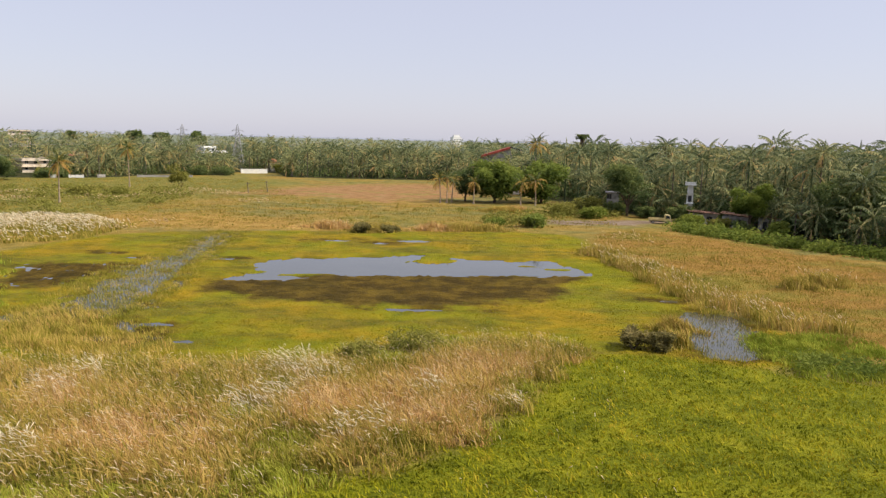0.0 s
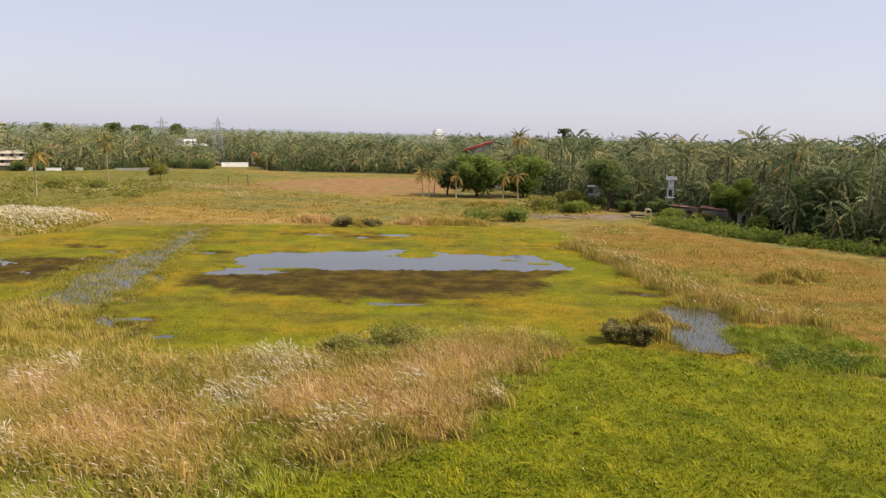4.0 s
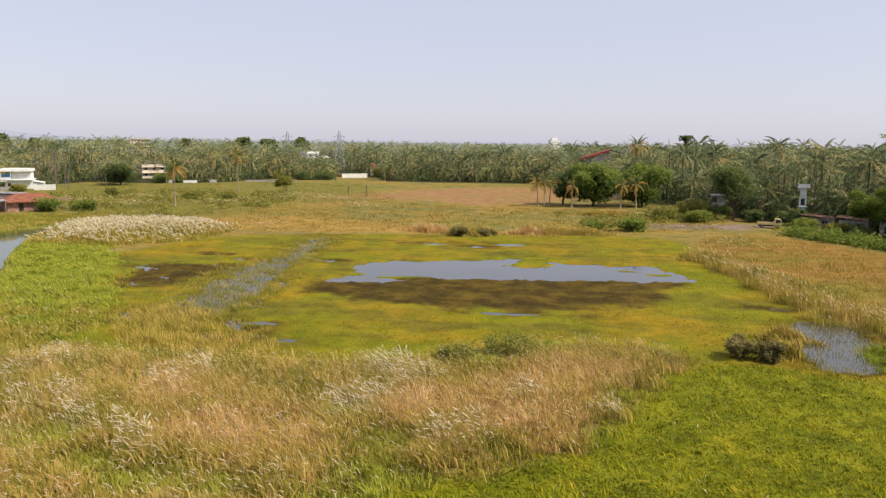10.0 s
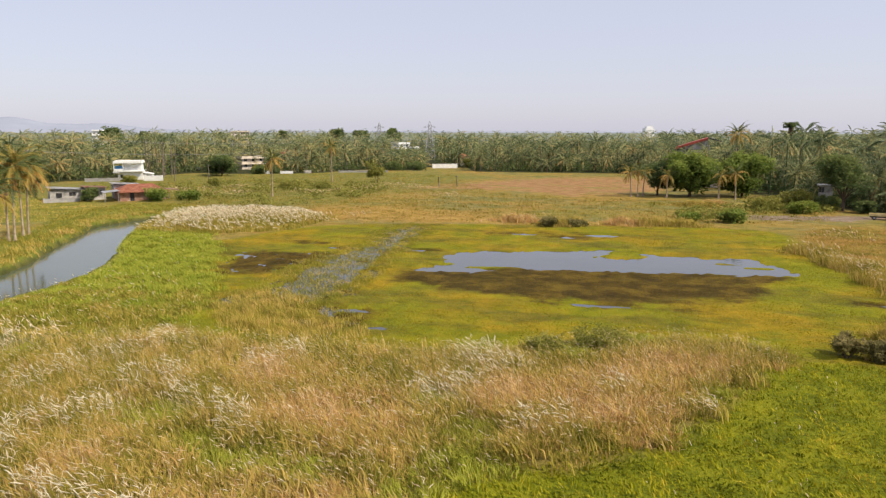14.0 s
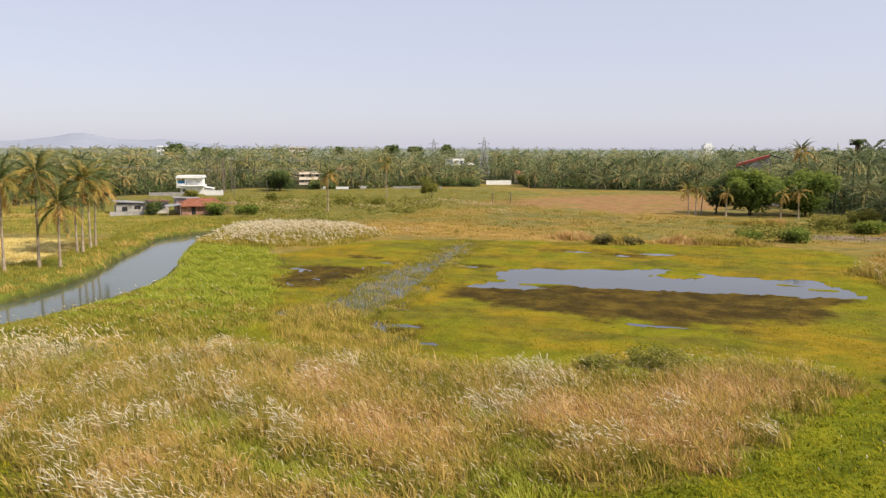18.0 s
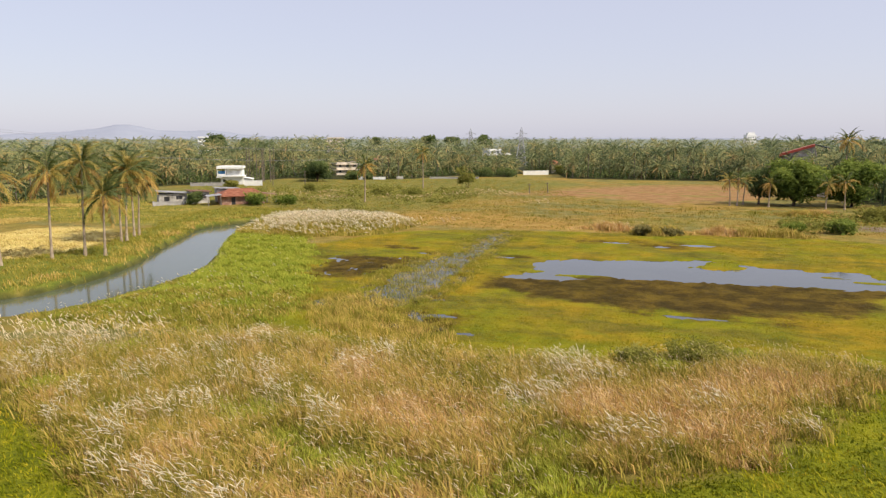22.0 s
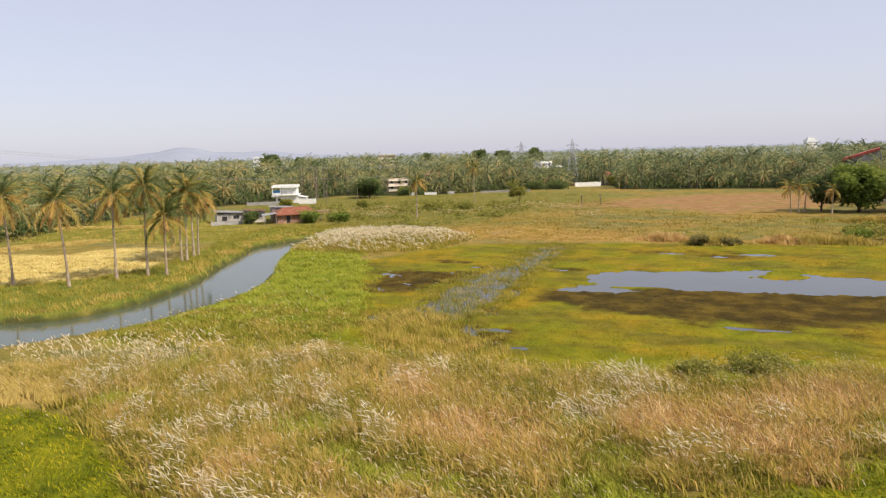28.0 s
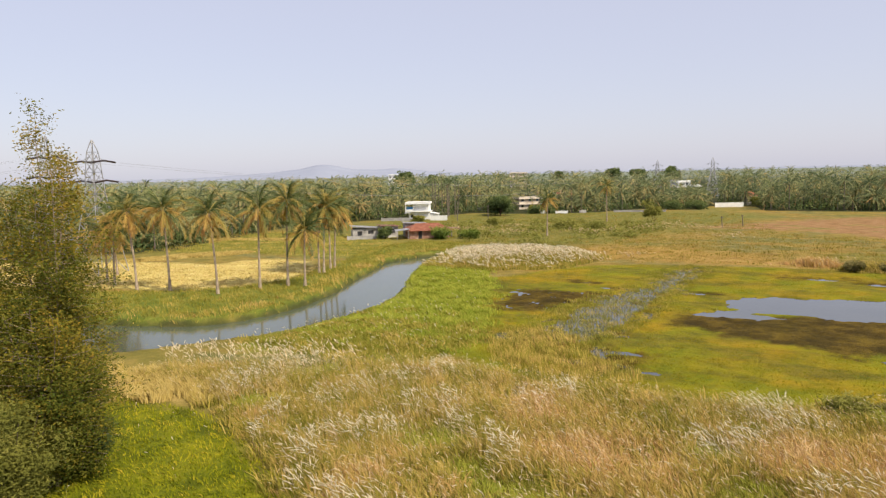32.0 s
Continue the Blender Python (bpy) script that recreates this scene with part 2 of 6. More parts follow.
RIVER = rounded([(-110, 15), (-61, 32.5), (-58.5, 39), (-56, 43.6), (-53.8, 48.5), (-54.2, 58), (-55.5, 66), (-60.5, 75.9), (-66.5, 85),
                 (-72.5, 95), (-76.5, 104), (-76.5, 112), (-70, 119), (-73, 121.5), (-80.5, 114), (-82.5, 104.5), (-82.5, 98), (-78.8, 92), (-73.5, 80.4), (-66, 67), (-63.2, 57), (-63.5, 49.5), (-68, 45), (-120, 24)])
POND = rounded([(-23.5, 75), (-21.3, 78.3), (-20.4, 81.1), (-21.7, 83.9), (-21.4, 86.9), (-19.8, 89.1), (-16.4, 90), (-10.9, 91.4), (-5, 93.4), (-4, 95.5), (-1.5, 94.8), (-3.2, 91.6), (-3.4, 88.6), (0.9, 88.3), (2.6, 90.6),
                (0.3, 92.5), (2.3, 93.1), (4.3, 91), (7.4, 92.7), (8.6, 90.9), (13, 92.4), (15.2, 89.8), (16.8, 85.2), (18.2, 82.6), (12.7, 81.2), (3.9, 80.3), (-2.1, 80.1), (-11.1, 78.1), (-16.8, 75.6)], 1)
MUD = rounded([(-25.5, 74.5), (-23.1, 70), (-17.4, 66), (-9.2, 64.8), (-4.1, 64.2), (-0.1, 62.2), (1.6, 64.9), (8.3, 67.6), (13.8, 70.9), (11.5, 75), (14.1, 79.3), (18.5, 81.2), (8, 82), (-10, 81)])
MUD_LEFT = rounded([(-44.3, 66.8), (-47.5, 74.7), (-50, 81.2), (-46.1, 85.6), (-38, 85), (-36.4, 91.5), (-31, 84.5), (-32.2, 74.3), (-34.1, 70), (-36.5, 67), (-41.6, 67)])
STREAM = rounded([(-31, 115), (-28.6, 97.7), (-28, 84), (-26.5, 76), (-25.6, 69.7), (-24.5, 63.2), (-25, 59.5), (-28.3, 56.4), (-35.4, 54.3), (-38, 57.5), (-34, 61), (-34.4, 64.5), (-34.8, 69.4), (-35.2, 75), (-35.6, 84), (-33.5, 92),
                  (-36, 101.9), (-35, 111)])
POOL = rounded([(-29, 66), (-25.5, 55), (-21, 51.5), (-19.5, 53), (-25.5, 58), (-27, 66)])
POND_RIGHT = rounded([(21, 66), (26.5, 65), (25.5, 57), (22.6, 49.6), (19, 50.5), (18.4, 55), (20.5, 60)])
PUDDLES = [(-4.2, 107.4, 3.6, 1.6), (-9.2, 104.2, 2.6, 1.1), (-15.2, 106.2, 2.8, 1.1), (22, 69.7, 1.4, 0.8), (-45.3, 79.2, 2.0, 0.8), (-39, 78.6, 1.8, 0.7), (-40.9, 90.8, 1.4, 0.7), (-37.2, 87.6, 1.4, 0.8), (-44.7, 71, 1.3, 0.6), (-41.9, 68.2, 1.3, 0.6),
           (-26.2, 88.4, 1.8, 0.9), (-2.3, 63.7, 3.4, 0.8), (-24.9, 52.2, 1.8, 1.0), (-22.6, 56.6, 2.4, 0.8), (-18.5, 52, 1.4, 0.6), (-27.8, 64, 2.4, 1.6), (-33.4, 57.1, 3.2, 1.2), (-33.5, 73.5, 1.6, 1.2), (-35, 81.5, 2.2, 0.9)]
ISLANDS = [(-13.6, 78.9, 3.8, 1.0), (-20.6, 80.0, 1.5, 0.7), (10.5, 87.6, 1.6, 0.4), (14.0, 86.0, 1.6, 0.5)]
OCHRE = rounded([(-66, 131), (-48, 139), (-31, 134), (-20, 122), (-12, 118), (-26, 114.5), (-44, 113), (-56, 118)])
MARSH = rounded([(-46, 57), (-47.5, 66), (-55.5, 84), (-50, 103), (-44, 110), (-33, 113.5), (-16, 116.5), (2, 118.5), (21, 121.5), (22.5, 100), (22.5, 84), (25, 70), (26, 62), (29, 56),
                 (32, 50), (22, 47.5), (10, 48), (-5, 46), (-20, 44), (-35, 48)])
REEDS = rounded([(-53, 29.5), (-48, 36.5), (-42, 41), (-33, 46), (-20, 46.5), (-8, 47), (-1.5, 53.5), (5, 54.5), (10.5, 52.5), (10.8, 49.5), (8, 46), (5, 40), (2.5, 35), (-2, 31.5), (-7, 28.5), (-8, 22),
                 (-18, 18), (-25, 22), (-30, 25), (-36, 28), (-43, 30)])
LAWN_RIGHT = rounded([(9.6, 50.5), (15.7, 50.8), (22, 48), (30, 44.5), (46, 42), (40, 14), (0, 12), (-10, 24), (-7, 29), (-2, 31.5), (2.5, 35), (5, 40)])
LAWN_LEFT = rounded([(-47, 26), (-42.7, 28.6), (-36, 27.5), (-31, 25), (-25, 22), (-18, 17), (-16, 8), (-40, 6), (-60, 20)])
STRAW_LEFT = rounded([(-58, 30), (-51, 32), (-49, 33.5), (-43, 34), (-39, 31), (-44, 28), (-52, 27)])
ORANGE = rounded([(22.5, 114), (30, 126), (40, 123), (49, 103), (58, 90), (70, 60), (46, 42), (32, 49), (28.5, 57), (27, 66), (25.5, 83), (23, 98)])
GREENBANK = rounded([(-52, 42), (-54, 52), (-54, 62), (-59, 76), (-66, 88), (-74, 100), (-66, 100), (-60, 92), (-50, 78), (-45, 68), (-40.5, 61), (-36.5, 55.5), (-34, 50), (-38, 46), (-46, 44)])
PLUMEBANK = rounded([(-74, 104), (-75, 111), (-68, 117), (-56, 118), (-49, 113), (-50, 106), (-57, 101), (-64, 93), (-67, 96)])
RICE = rounded([(-150, 62), (-128, 73), (-118, 78.5), (-105, 80), (-105, 90), (-96, 92), (-88, 86), (-82, 79), (-79, 67), (-84, 60.5), (-97, 56), (-112, 50), (-150, 44)])
FARBANK = rounded([(-125, 20), (-67, 41), (-61.5, 57), (-64, 67), (-71.5, 80), (-79, 93), (-82, 104), (-80, 114), (-74, 124), (-86, 131), (-100, 128), (-97, 108), (-89, 97), (-86, 88), (-80, 77), (-80, 63), (-93, 53), (-130, 40)])
BROWN = rounded([(-56, 184), (-44, 206), (-28, 233), (0, 241), (10, 225), (10, 200), (4, 188), (-6, 180), (-14, 170), (-20, 178), (-32, 184), (-44, 185)])
DIRT = rounded([(19, 130), (19, 141), (27, 141), (33, 142), (44, 146), (46, 141), (39, 136), (36, 131), (32, 134)])
MEADOW_GREEN = rounded([(-140, 135), (-100, 128), (-84, 130), (-62, 124), (-56, 140), (-52, 180), (-46, 205), (-40, 255), (-120, 250), (-165, 205), (-150, 150)])
LEFT_GREEN = rounded([(-190, 60), (-150, 80), (-118, 98), (-96, 95), (-88, 104), (-102, 128), (-140, 140), (-175, 125)])


def height(x, y):
    """The lie of the land."""
    p = np.stack([x, y], 1)
    z = 0.10 + 0.05 * waves(x, y, 9.0, 3) + 0.03 * waves(x, y, 2.3, 4)
    z += 0.18 * smooth(inside(REEDS, p), -2, 3)
    z += 0.30 * smooth(inside(FARBANK, p), -1, 4)
    rough = 0.45 * waves(x, y, 5.0, 11) + 0.40 * waves(x, y, 1.7, 12)
    wet = np.maximum.reduce([smooth(inside(POND, p) + 1.2 * rough + 0.5 * waves(x, y, 0.9, 15), -0.5, 0.6), np.interp(y, (56, 70, 90), (0.66, 0.74, 0.84)) * smooth(inside(STREAM, p) + 3.6 * rough - 0.2, -0.9, 2.2),
                             smooth(inside(POND_RIGHT, p) + 1.0 * rough, -0.8, 1.2), 0.75 * smooth(inside(POOL, p) + 1.2 * rough, -0.6, 1.2)])
    for cx, cy, a, b in PUDDLES:
        d = 1 - np.hypot((x - cx) / a, (y - cy) / b)
        wet = np.maximum(wet, 0.8 * smooth(d + 0.55 * rough, -0.1, 0.5))
    flecks = 0.45 * waves(x, y, 5.0, 13) + 0.65 * waves(x, y, 1.9, 14)
    wet = np.maximum(wet, 0.8 * smooth(np.minimum(inside(MUD_LEFT, p), 2.5) * 0.35 + 1.5 * flecks, 1.15, 1.75))
    for cx, cy, a, b in ISLANDS:
        wet = wet * (1 - 0.95 * smooth(1 - np.hypot((x - cx) / a, (y - cy) / b) + 0.6 * rough, -0.3, 0.4))
    z = z * (1 - wet) - 0.16 * wet
    z -= 1.9 * smooth(inside(RIVER, p) + 0.35 * waves(x, y, 4.0, 21), -0.5, 1.6)
    return z


def ground_z(xy):
    xy = np.asarray(xy, float).reshape(-1, 2)
    return height(xy[:, 0], xy[:, 1])


# one sheet of ground, finer near the eye, out to the horizon
def build_ground():
    az = np.concatenate([np.arange(-48, 74, 0.34), np.arange(74, 312, 4.0)])
    r = np.concatenate([[0.01, 4, 8, 11], 13.5 * 1.0085 ** np.arange(387), 13.5 * 1.0085 ** 387 * 1.05 ** np.arange(1, 53)])
    A, Rr = np.meshgrid(np.radians(az), r)
    x, y = (-Rr * np.sin(A)).ravel(), (Rr * np.cos(A)).ravel()
    z = height(x, y)
    far = np.hypot(x, y) > 420
    z[far] = 0.1
    nr, na = len(r), len(az)
    i, j = np.meshgrid(np.arange(nr - 1), np.arange(na), indexing="ij")
    j2 = (j + 1) % na
    f = np.stack([i * na + j, i * na + j2, (i + 1) * na + j2, (i + 1) * na + j], -1).reshape(-1, 4)[:, ::-1]
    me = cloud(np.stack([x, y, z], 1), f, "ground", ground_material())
    p = np.stack([x, y], 1)
    zones = dict(marsh=MARSH, reeds=REEDS, lawn_right=LAWN_RIGHT, lawn_left=LAWN_LEFT, straw=STRAW_LEFT, orange=ORANGE, bank=GREENBANK, farbank=FARBANK, plume=PLUMEBANK,
                 rice=RICE, brown=BROWN, dirt=DIRT, meadow=MEADOW_GREEN, ochre=OCHRE, leftgreen=LEFT_GREEN, river=RIVER)
    for k, poly in zones.items():
        a = me.attributes.new(k, "FLOAT", "POINT")
        a.data.foreach_set("value", np.clip(inside(poly, p), -40, 40).astype(np.float32))
    mud = np.maximum.reduce([inside(MUD, p), inside(MUD_LEFT, p) - 2.8, inside(STREAM, p) - 1.6, inside(POND_RIGHT, p) + 0.8, inside(POOL, p) + 0.8])
    for cx, cy, a_, b_ in PUDDLES:
        mud = np.maximum(mud, (1.3 - np.hypot((x - cx) / a_, (y - cy) / b_)) * b_)
    a = me.attributes.new("mud", "FLOAT", "POINT")
    a.data.foreach_set("value", np.clip(mud, -40, 40).astype(np.float32))
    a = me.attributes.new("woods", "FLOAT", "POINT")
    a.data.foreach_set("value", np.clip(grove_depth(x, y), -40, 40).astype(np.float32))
    me.polygons.foreach_set("use_smooth", np.ones(len(me.polygons), bool))
    return tagged(new("ground", me), "marshy meadow ground of yellow-green grass, mud and straw", "ground", kind="structure")


GROVE_AZ = np.array([-180, -60, -45, -36, -31.2, -27.3, -23.6, -19.8, -15.7, -11.5, -7.5, -4, 0.4, 8, 12.0, 12.5, 15.6, 16.2, 20.2, 24.4, 29.3, 33, 38.8, 43, 47, 51, 55.5, 58, 62, 75, 100, 180])
GROVE_D = np.array([60, 90, 108, 116, 122, 129, 142, 154, 158, 174, 196, 226, 266, 266, 270, 298, 300, 277, 284, 262, 262, 272, 246, 238, 226, 194, 167, 164, 168, 150, 120, 60])


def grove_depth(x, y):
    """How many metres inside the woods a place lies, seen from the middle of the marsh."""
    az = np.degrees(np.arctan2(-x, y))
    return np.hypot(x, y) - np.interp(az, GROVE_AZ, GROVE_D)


def ground_material():
    n = Nodes("marsh_ground")
    big, mid, fine = n.noise(0.05, 4), n.noise(0.35, 5, 0.65), n.noise(6.0, 4, 0.7)
    warp = n.math("ADD", n.math("MULTIPLY", n.math("SUBTRACT", n.noise(0.18, 5, 0.7), 0.5), 9.0), n.math("MULTIPLY", n.math("SUBTRACT", n.noise(1.4, 4, 0.7), 0.5), 2.2))

    def tone(a, b, c):
        f = n.math("ADD", n.math("MULTIPLY", mid, 0.6), n.math("MULTIPLY", fine, 0.4))
        return n.ramp(n.step(f, 0.32, 0.68), [(0.0, a), (0.5, b), (1.0, c)])

    def zone(col, name, tones, soft=1.5, wander=1.0, shift=0.0, weight=1.0):
        v = n.math("ADD", n.attr(name), n.math("MULTIPLY_ADD", warp, wander, shift))
        m = n.math("MULTIPLY", n.step(v, -soft, soft), weight)
        return n.mix(m, col, tone(*tones))

    col = n.mix(n.step(big, 0.35, 0.65), tone((0.19, 0.13, 0.03), (0.29, 0.195, 0.045), (0.36, 0.25, 0.07)), tone((0.13, 0.125, 0.025), (0.21, 0.18, 0.038), (0.31, 0.23, 0.06)))
    flat = n.add("VectorMath")
    flat.operation = "MULTIPLY"
    n.put(flat.inputs[0], n.where())
    flat.inputs[1].default_value = (0.5, 1.0, 1.0)
    patch = n.step(n.noise(0.085, 5, 0.65, flat.outputs[0]), 0.47, 0.58)
    rust = n.step(n.noise(0.13, 4, 0.6, flat.outputs[0]), 0.54, 0.64)
    col = n.mix(n.math("MULTIPLY", patch, 0.8), col, tone((0.10, 0.105, 0.03), (0.165, 0.16, 0.05), (0.25, 0.22, 0.09)))
    col = n.mix(n.math("MULTIPLY", rust, 0.6), col, tone((0.20, 0.11, 0.025), (0.31, 0.175, 0.04), (0.38, 0.23, 0.06)))
    col = zone(col, "meadow", ((0.10, 0.115, 0.022), (0.165, 0.165, 0.034), (0.27, 0.215, 0.06)), 6, 2.5, -4.0, 0.85)
    col = zone(col, "leftgreen", ((0.10, 0.115, 0.018), (0.19, 0.185, 0.026), (0.32, 0.26, 0.06)), 4, 1.0)
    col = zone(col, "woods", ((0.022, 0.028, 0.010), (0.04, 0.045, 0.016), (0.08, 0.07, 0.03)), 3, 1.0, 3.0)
    # distant canopy tone from 650 m outwards, with pale haze painted into it
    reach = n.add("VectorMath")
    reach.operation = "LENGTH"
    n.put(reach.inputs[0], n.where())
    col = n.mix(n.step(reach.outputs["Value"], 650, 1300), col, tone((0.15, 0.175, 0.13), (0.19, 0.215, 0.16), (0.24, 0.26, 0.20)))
    col = zone(col, "brown", ((0.21, 0.11, 0.045), (0.31, 0.17, 0.075), (0.36, 0.22, 0.105)), 4, 2.6, 0.0, 0.95)
    weedy = n.math("MULTIPLY", n.step(n.attr("brown"), -2, 3), n.step(n.noise(0.16, 6, 0.75, flat.outputs[0]), 0.52, 0.60))
    col = n.mix(n.math("MULTIPLY", weedy, 0.7), col, tone((0.13, 0.13, 0.025), (0.21, 0.20, 0.04), (0.31, 0.25, 0.07)))
    col = zone(col, "ochre", ((0.24, 0.14, 0.03), (0.36, 0.215, 0.05), (0.43, 0.28, 0.085)), 5, 2.2, 0.0, 0.8)
    col = zone(col, "dirt", ((0.15, 0.11, 0.075), (0.24, 0.175, 0.125), (0.31, 0.25, 0.20)), 1.2, 1.0, -1.0)
    col = zone(col, "orange", ((0.17, 0.11, 0.025), (0.275, 0.157, 0.035), (0.36, 0.212, 0.056)), 3.0, 1.2)
    olive = n.math("MULTIPLY", n.step(n.math("ADD", n.attr("orange"), warp), -1, 2), n.step(n.noise(0.07, 5, 0.7, flat.outputs[0]), 0.44, 0.58))
    col = n.mix(n.math("MULTIPLY", olive, 0.75), col, tone((0.11, 0.115, 0.016), (0.18, 0.17, 0.025), (0.26, 0.21, 0.04)))
    col = zone(col, "rice", ((0.42, 0.33, 0.08), (0.60, 0.48, 0.15), (0.70, 0.58, 0.24)), 1.5, 0.6)
    col = zone(col, "farbank", ((0.09, 0.125, 0.018), (0.16, 0.185, 0.025), (0.26, 0.23, 0.05)), 1.5, 0.5)
    marsh = n.mix(n.step(n.noise(0.09, 4, 0.6), 0.38, 0.62), tone((0.115, 0.132, 0.006), (0.185, 0.185, 0.007), (0.25, 0.225, 0.010)), tone((0.18, 0.135, 0.007), (0.27, 0.185, 0.010), (0.34, 0.225, 0.014)))
    v = n.math("ADD", n.attr("marsh"), n.math("MULTIPLY", warp, 0.5))
    banded = n.add("VectorMath")
    banded.operation = "MULTIPLY"
    n.put(banded.inputs[0], n.where())
    banded.inputs[1].default_value = (0.45, 1.0, 1.0)
    dull = n.step(n.noise(0.16, 5, 0.7, banded.outputs[0]), 0.46, 0.62)
    marsh = n.mix(n.math("MULTIPLY", dull, 0.85), marsh, tone((0.075, 0.070, 0.010), (0.13, 0.115, 0.014), (0.20, 0.16, 0.02)))
    moss = n.step(n.noise(0.55, 5, 0.7, banded.outputs[0]), 0.54, 0.66)
    marsh = n.mix(n.math("MULTIPLY", moss, 0.55), marsh, tone((0.10, 0.12, 0.010), (0.15, 0.17, 0.012), (0.22, 0.22, 0.016)))
    col = n.mix(n.step(v, -1.0, 1.0), col, marsh)
    col = zone(col, "bank", ((0.11, 0.16, 0.010), (0.20, 0.25, 0.016), (0.29, 0.30, 0.03)), 3.0, 1.3)
    col = zone(col, "plume", ((0.10, 0.11, 0.03), (0.18, 0.17, 0.05), (0.28, 0.24, 0.10)), 1.5, 0.5)
    col = zone(col, "reeds", ((0.08, 0.07, 0.015), (0.15, 0.12, 0.027), (0.23, 0.18, 0.05)), 1.2, 0.5)
    col = zone(col, "lawn_right", ((0.07, 0.085, 0.005), (0.15, 0.165, 0.008), (0.26, 0.245, 0.013)), 0.8, 0.35)
    col = zone(col, "lawn_left", ((0.07, 0.085, 0.005), (0.15, 0.165, 0.008), (0.26, 0.245, 0.013)), 0.8, 0.35)
    col = zone(col, "straw", ((0.22, 0.16, 0.04), (0.38, 0.27, 0.08), (0.50, 0.36, 0.13)), 0.8, 0.35)
    v = n.math("ADD", n.attr("mud"), n.math("MULTIPLY", warp, 1.15))
    col = n.mix(n.math("MULTIPLY", n.step(v, -1.0, 1.4), 0.93), col, tone((0.022, 0.014, 0.003), (0.062, 0.039, 0.006), (0.15, 0.10, 0.014)))
    col = n.mix(n.step(n.math("ADD", n.attr("river"), n.math("MULTIPLY", warp, 0.15)), -0.6, 0.4), col, tone((0.04, 0.045, 0.015), (0.07, 0.075, 0.022), (0.11, 0.10, 0.035)))
    h = n.math("ADD", n.math("MULTIPLY", fine, 0.6), n.noise(1.3, 4))
    n.bump(h, 0.7, 0.35)
    return n.done(col, 0.95, 0.0, 0.1)


ground = build_ground()


def sheet(name, outline, z, material, label):
    """A still sheet of water."""
    bm = bmesh.new()
    bm.faces.new([bm.verts.new((x, y, z)) for x, y in outline])
    bmesh.ops.triangulate(bm, faces=bm.faces[:])
    me = bpy.data.meshes.new(name)
    bm.to_mesh(me)
    bm.free()
    me.materials.append(material)
    return tagged(new(name, me), label, "water", kind="structure")


def grown(outline, by):
    p = np.array(outline)
    d = np.roll(p, -1, axis=0) - np.roll(p, 1, axis=0)
    nrm = np.stack([d[:, 1], -d[:, 0]], 1) / np.maximum(np.linalg.norm(d, axis=1), 1e-6)[:, None]
    area = 0.5 * np.sum(p[:, 0] * np.roll(p[:, 1], -1) - np.roll(p[:, 0], -1) * p[:, 1])
    return p + nrm * by * np.sign(area)


sheet("water_river", grown(RIVER, 1.5), -0.42, M_RIVER, "grey-green river water winding between grassy banks")
sheet("water_pond", rounded([(-52, 50), (-52, 120), (24, 121), (24, 80), (27, 68), (27.5, 50), (19, 48.5), (10, 53), (-18, 48), (-40, 49)], 1), -0.035, M_POND, "shallow pond water lying in the flooded marsh")

# ---------------------------------------------------------------- grass, reeds and plumes
RNG = np.random.RandomState(7)
WIND = np.array([-0.9, -0.25])      # the way that the stalks lean


def spread(outline, count, margin=0.0, seed=1, near=0.0):
    """Random places inside an outline; near > 0 thins them out with distance from the eye."""
    r = np.random.RandomState(seed)
    lo, hi = outline.min(0), outline.max(0)
    got = np.zeros((0, 2))
    for _ in range(40):
        p = lo + r.rand(count * 2, 2) * (hi - lo)
        keep = inside(outline, p) + 1.2 * waves(p[:, 0], p[:, 1], 4.0, 31) > margin
        if near:
            keep &= r.rand(len(p)) < np.minimum(1, (near / np.hypot(p[:, 0], p[:, 1])) ** 1.5)
        got = np.concatenate([got, p[keep]])
        if len(got) >= count:
            break
    return got[:count]


def blades(xy, tall, wide, tint, lean=0.35, seed=2, z=None):
    """Curved blades as tapering strips of three triangles. Returns corners, triangles, tints."""
    r = np.random.RandomState(seed)
    n = len(xy)
    z = ground_z(xy) if z is None else z
    a = r.uniform(0, 6.283, n)
    side = np.stack([np.cos(a), np.sin(a), np.zeros(n)], 1) * (wide * r.uniform(0.6, 1.4, n))[:, None] * 0.5
    tall = tall * r.uniform(0.7, 1.25, n)
    b = r.uniform(0, 6.283, n)
    swirl = 2.6 * waves(xy[:, 0], xy[:, 1], 3.5, 201)            # patches lean their own way, some lie nearly flat
    lodged = 1 + 0.6 * smooth(waves(xy[:, 0], xy[:, 1], 4.5, 202), 0.4, 1.1)
    bend = np.stack([0.9 * np.cos(swirl + 3.4) + 0.55 * np.cos(b), 0.9 * np.sin(swirl + 3.4) + 0.55 * np.sin(b)], 1) * (lodged * lean * tall * r.uniform(0.3, 1.2, n))[:, None]
    tall = tall / (0.6 + 0.4 * lodged)
    base = np.concatenate([xy, (z - 0.03)[:, None]], 1)
    mid = base + np.concatenate([bend * 0.3, (tall * 0.6)[:, None]], 1)
    tip = base + np.concatenate([bend, tall[:, None]], 1)
    v = np.stack([base - side, base + side, mid - side * 0.8, mid + side * 0.8, tip], 1).reshape(-1, 3)
    k = np.arange(n)[:, None] * 5
    f = np.concatenate([k + [0, 1, 3], k + [0, 3, 2], k + [2, 3, 4]], 1).reshape(-1, 3)
    t = np.repeat(np.clip(tint + r.normal(0, 0.15, n), 0, 1), 5)
    return v, f, t


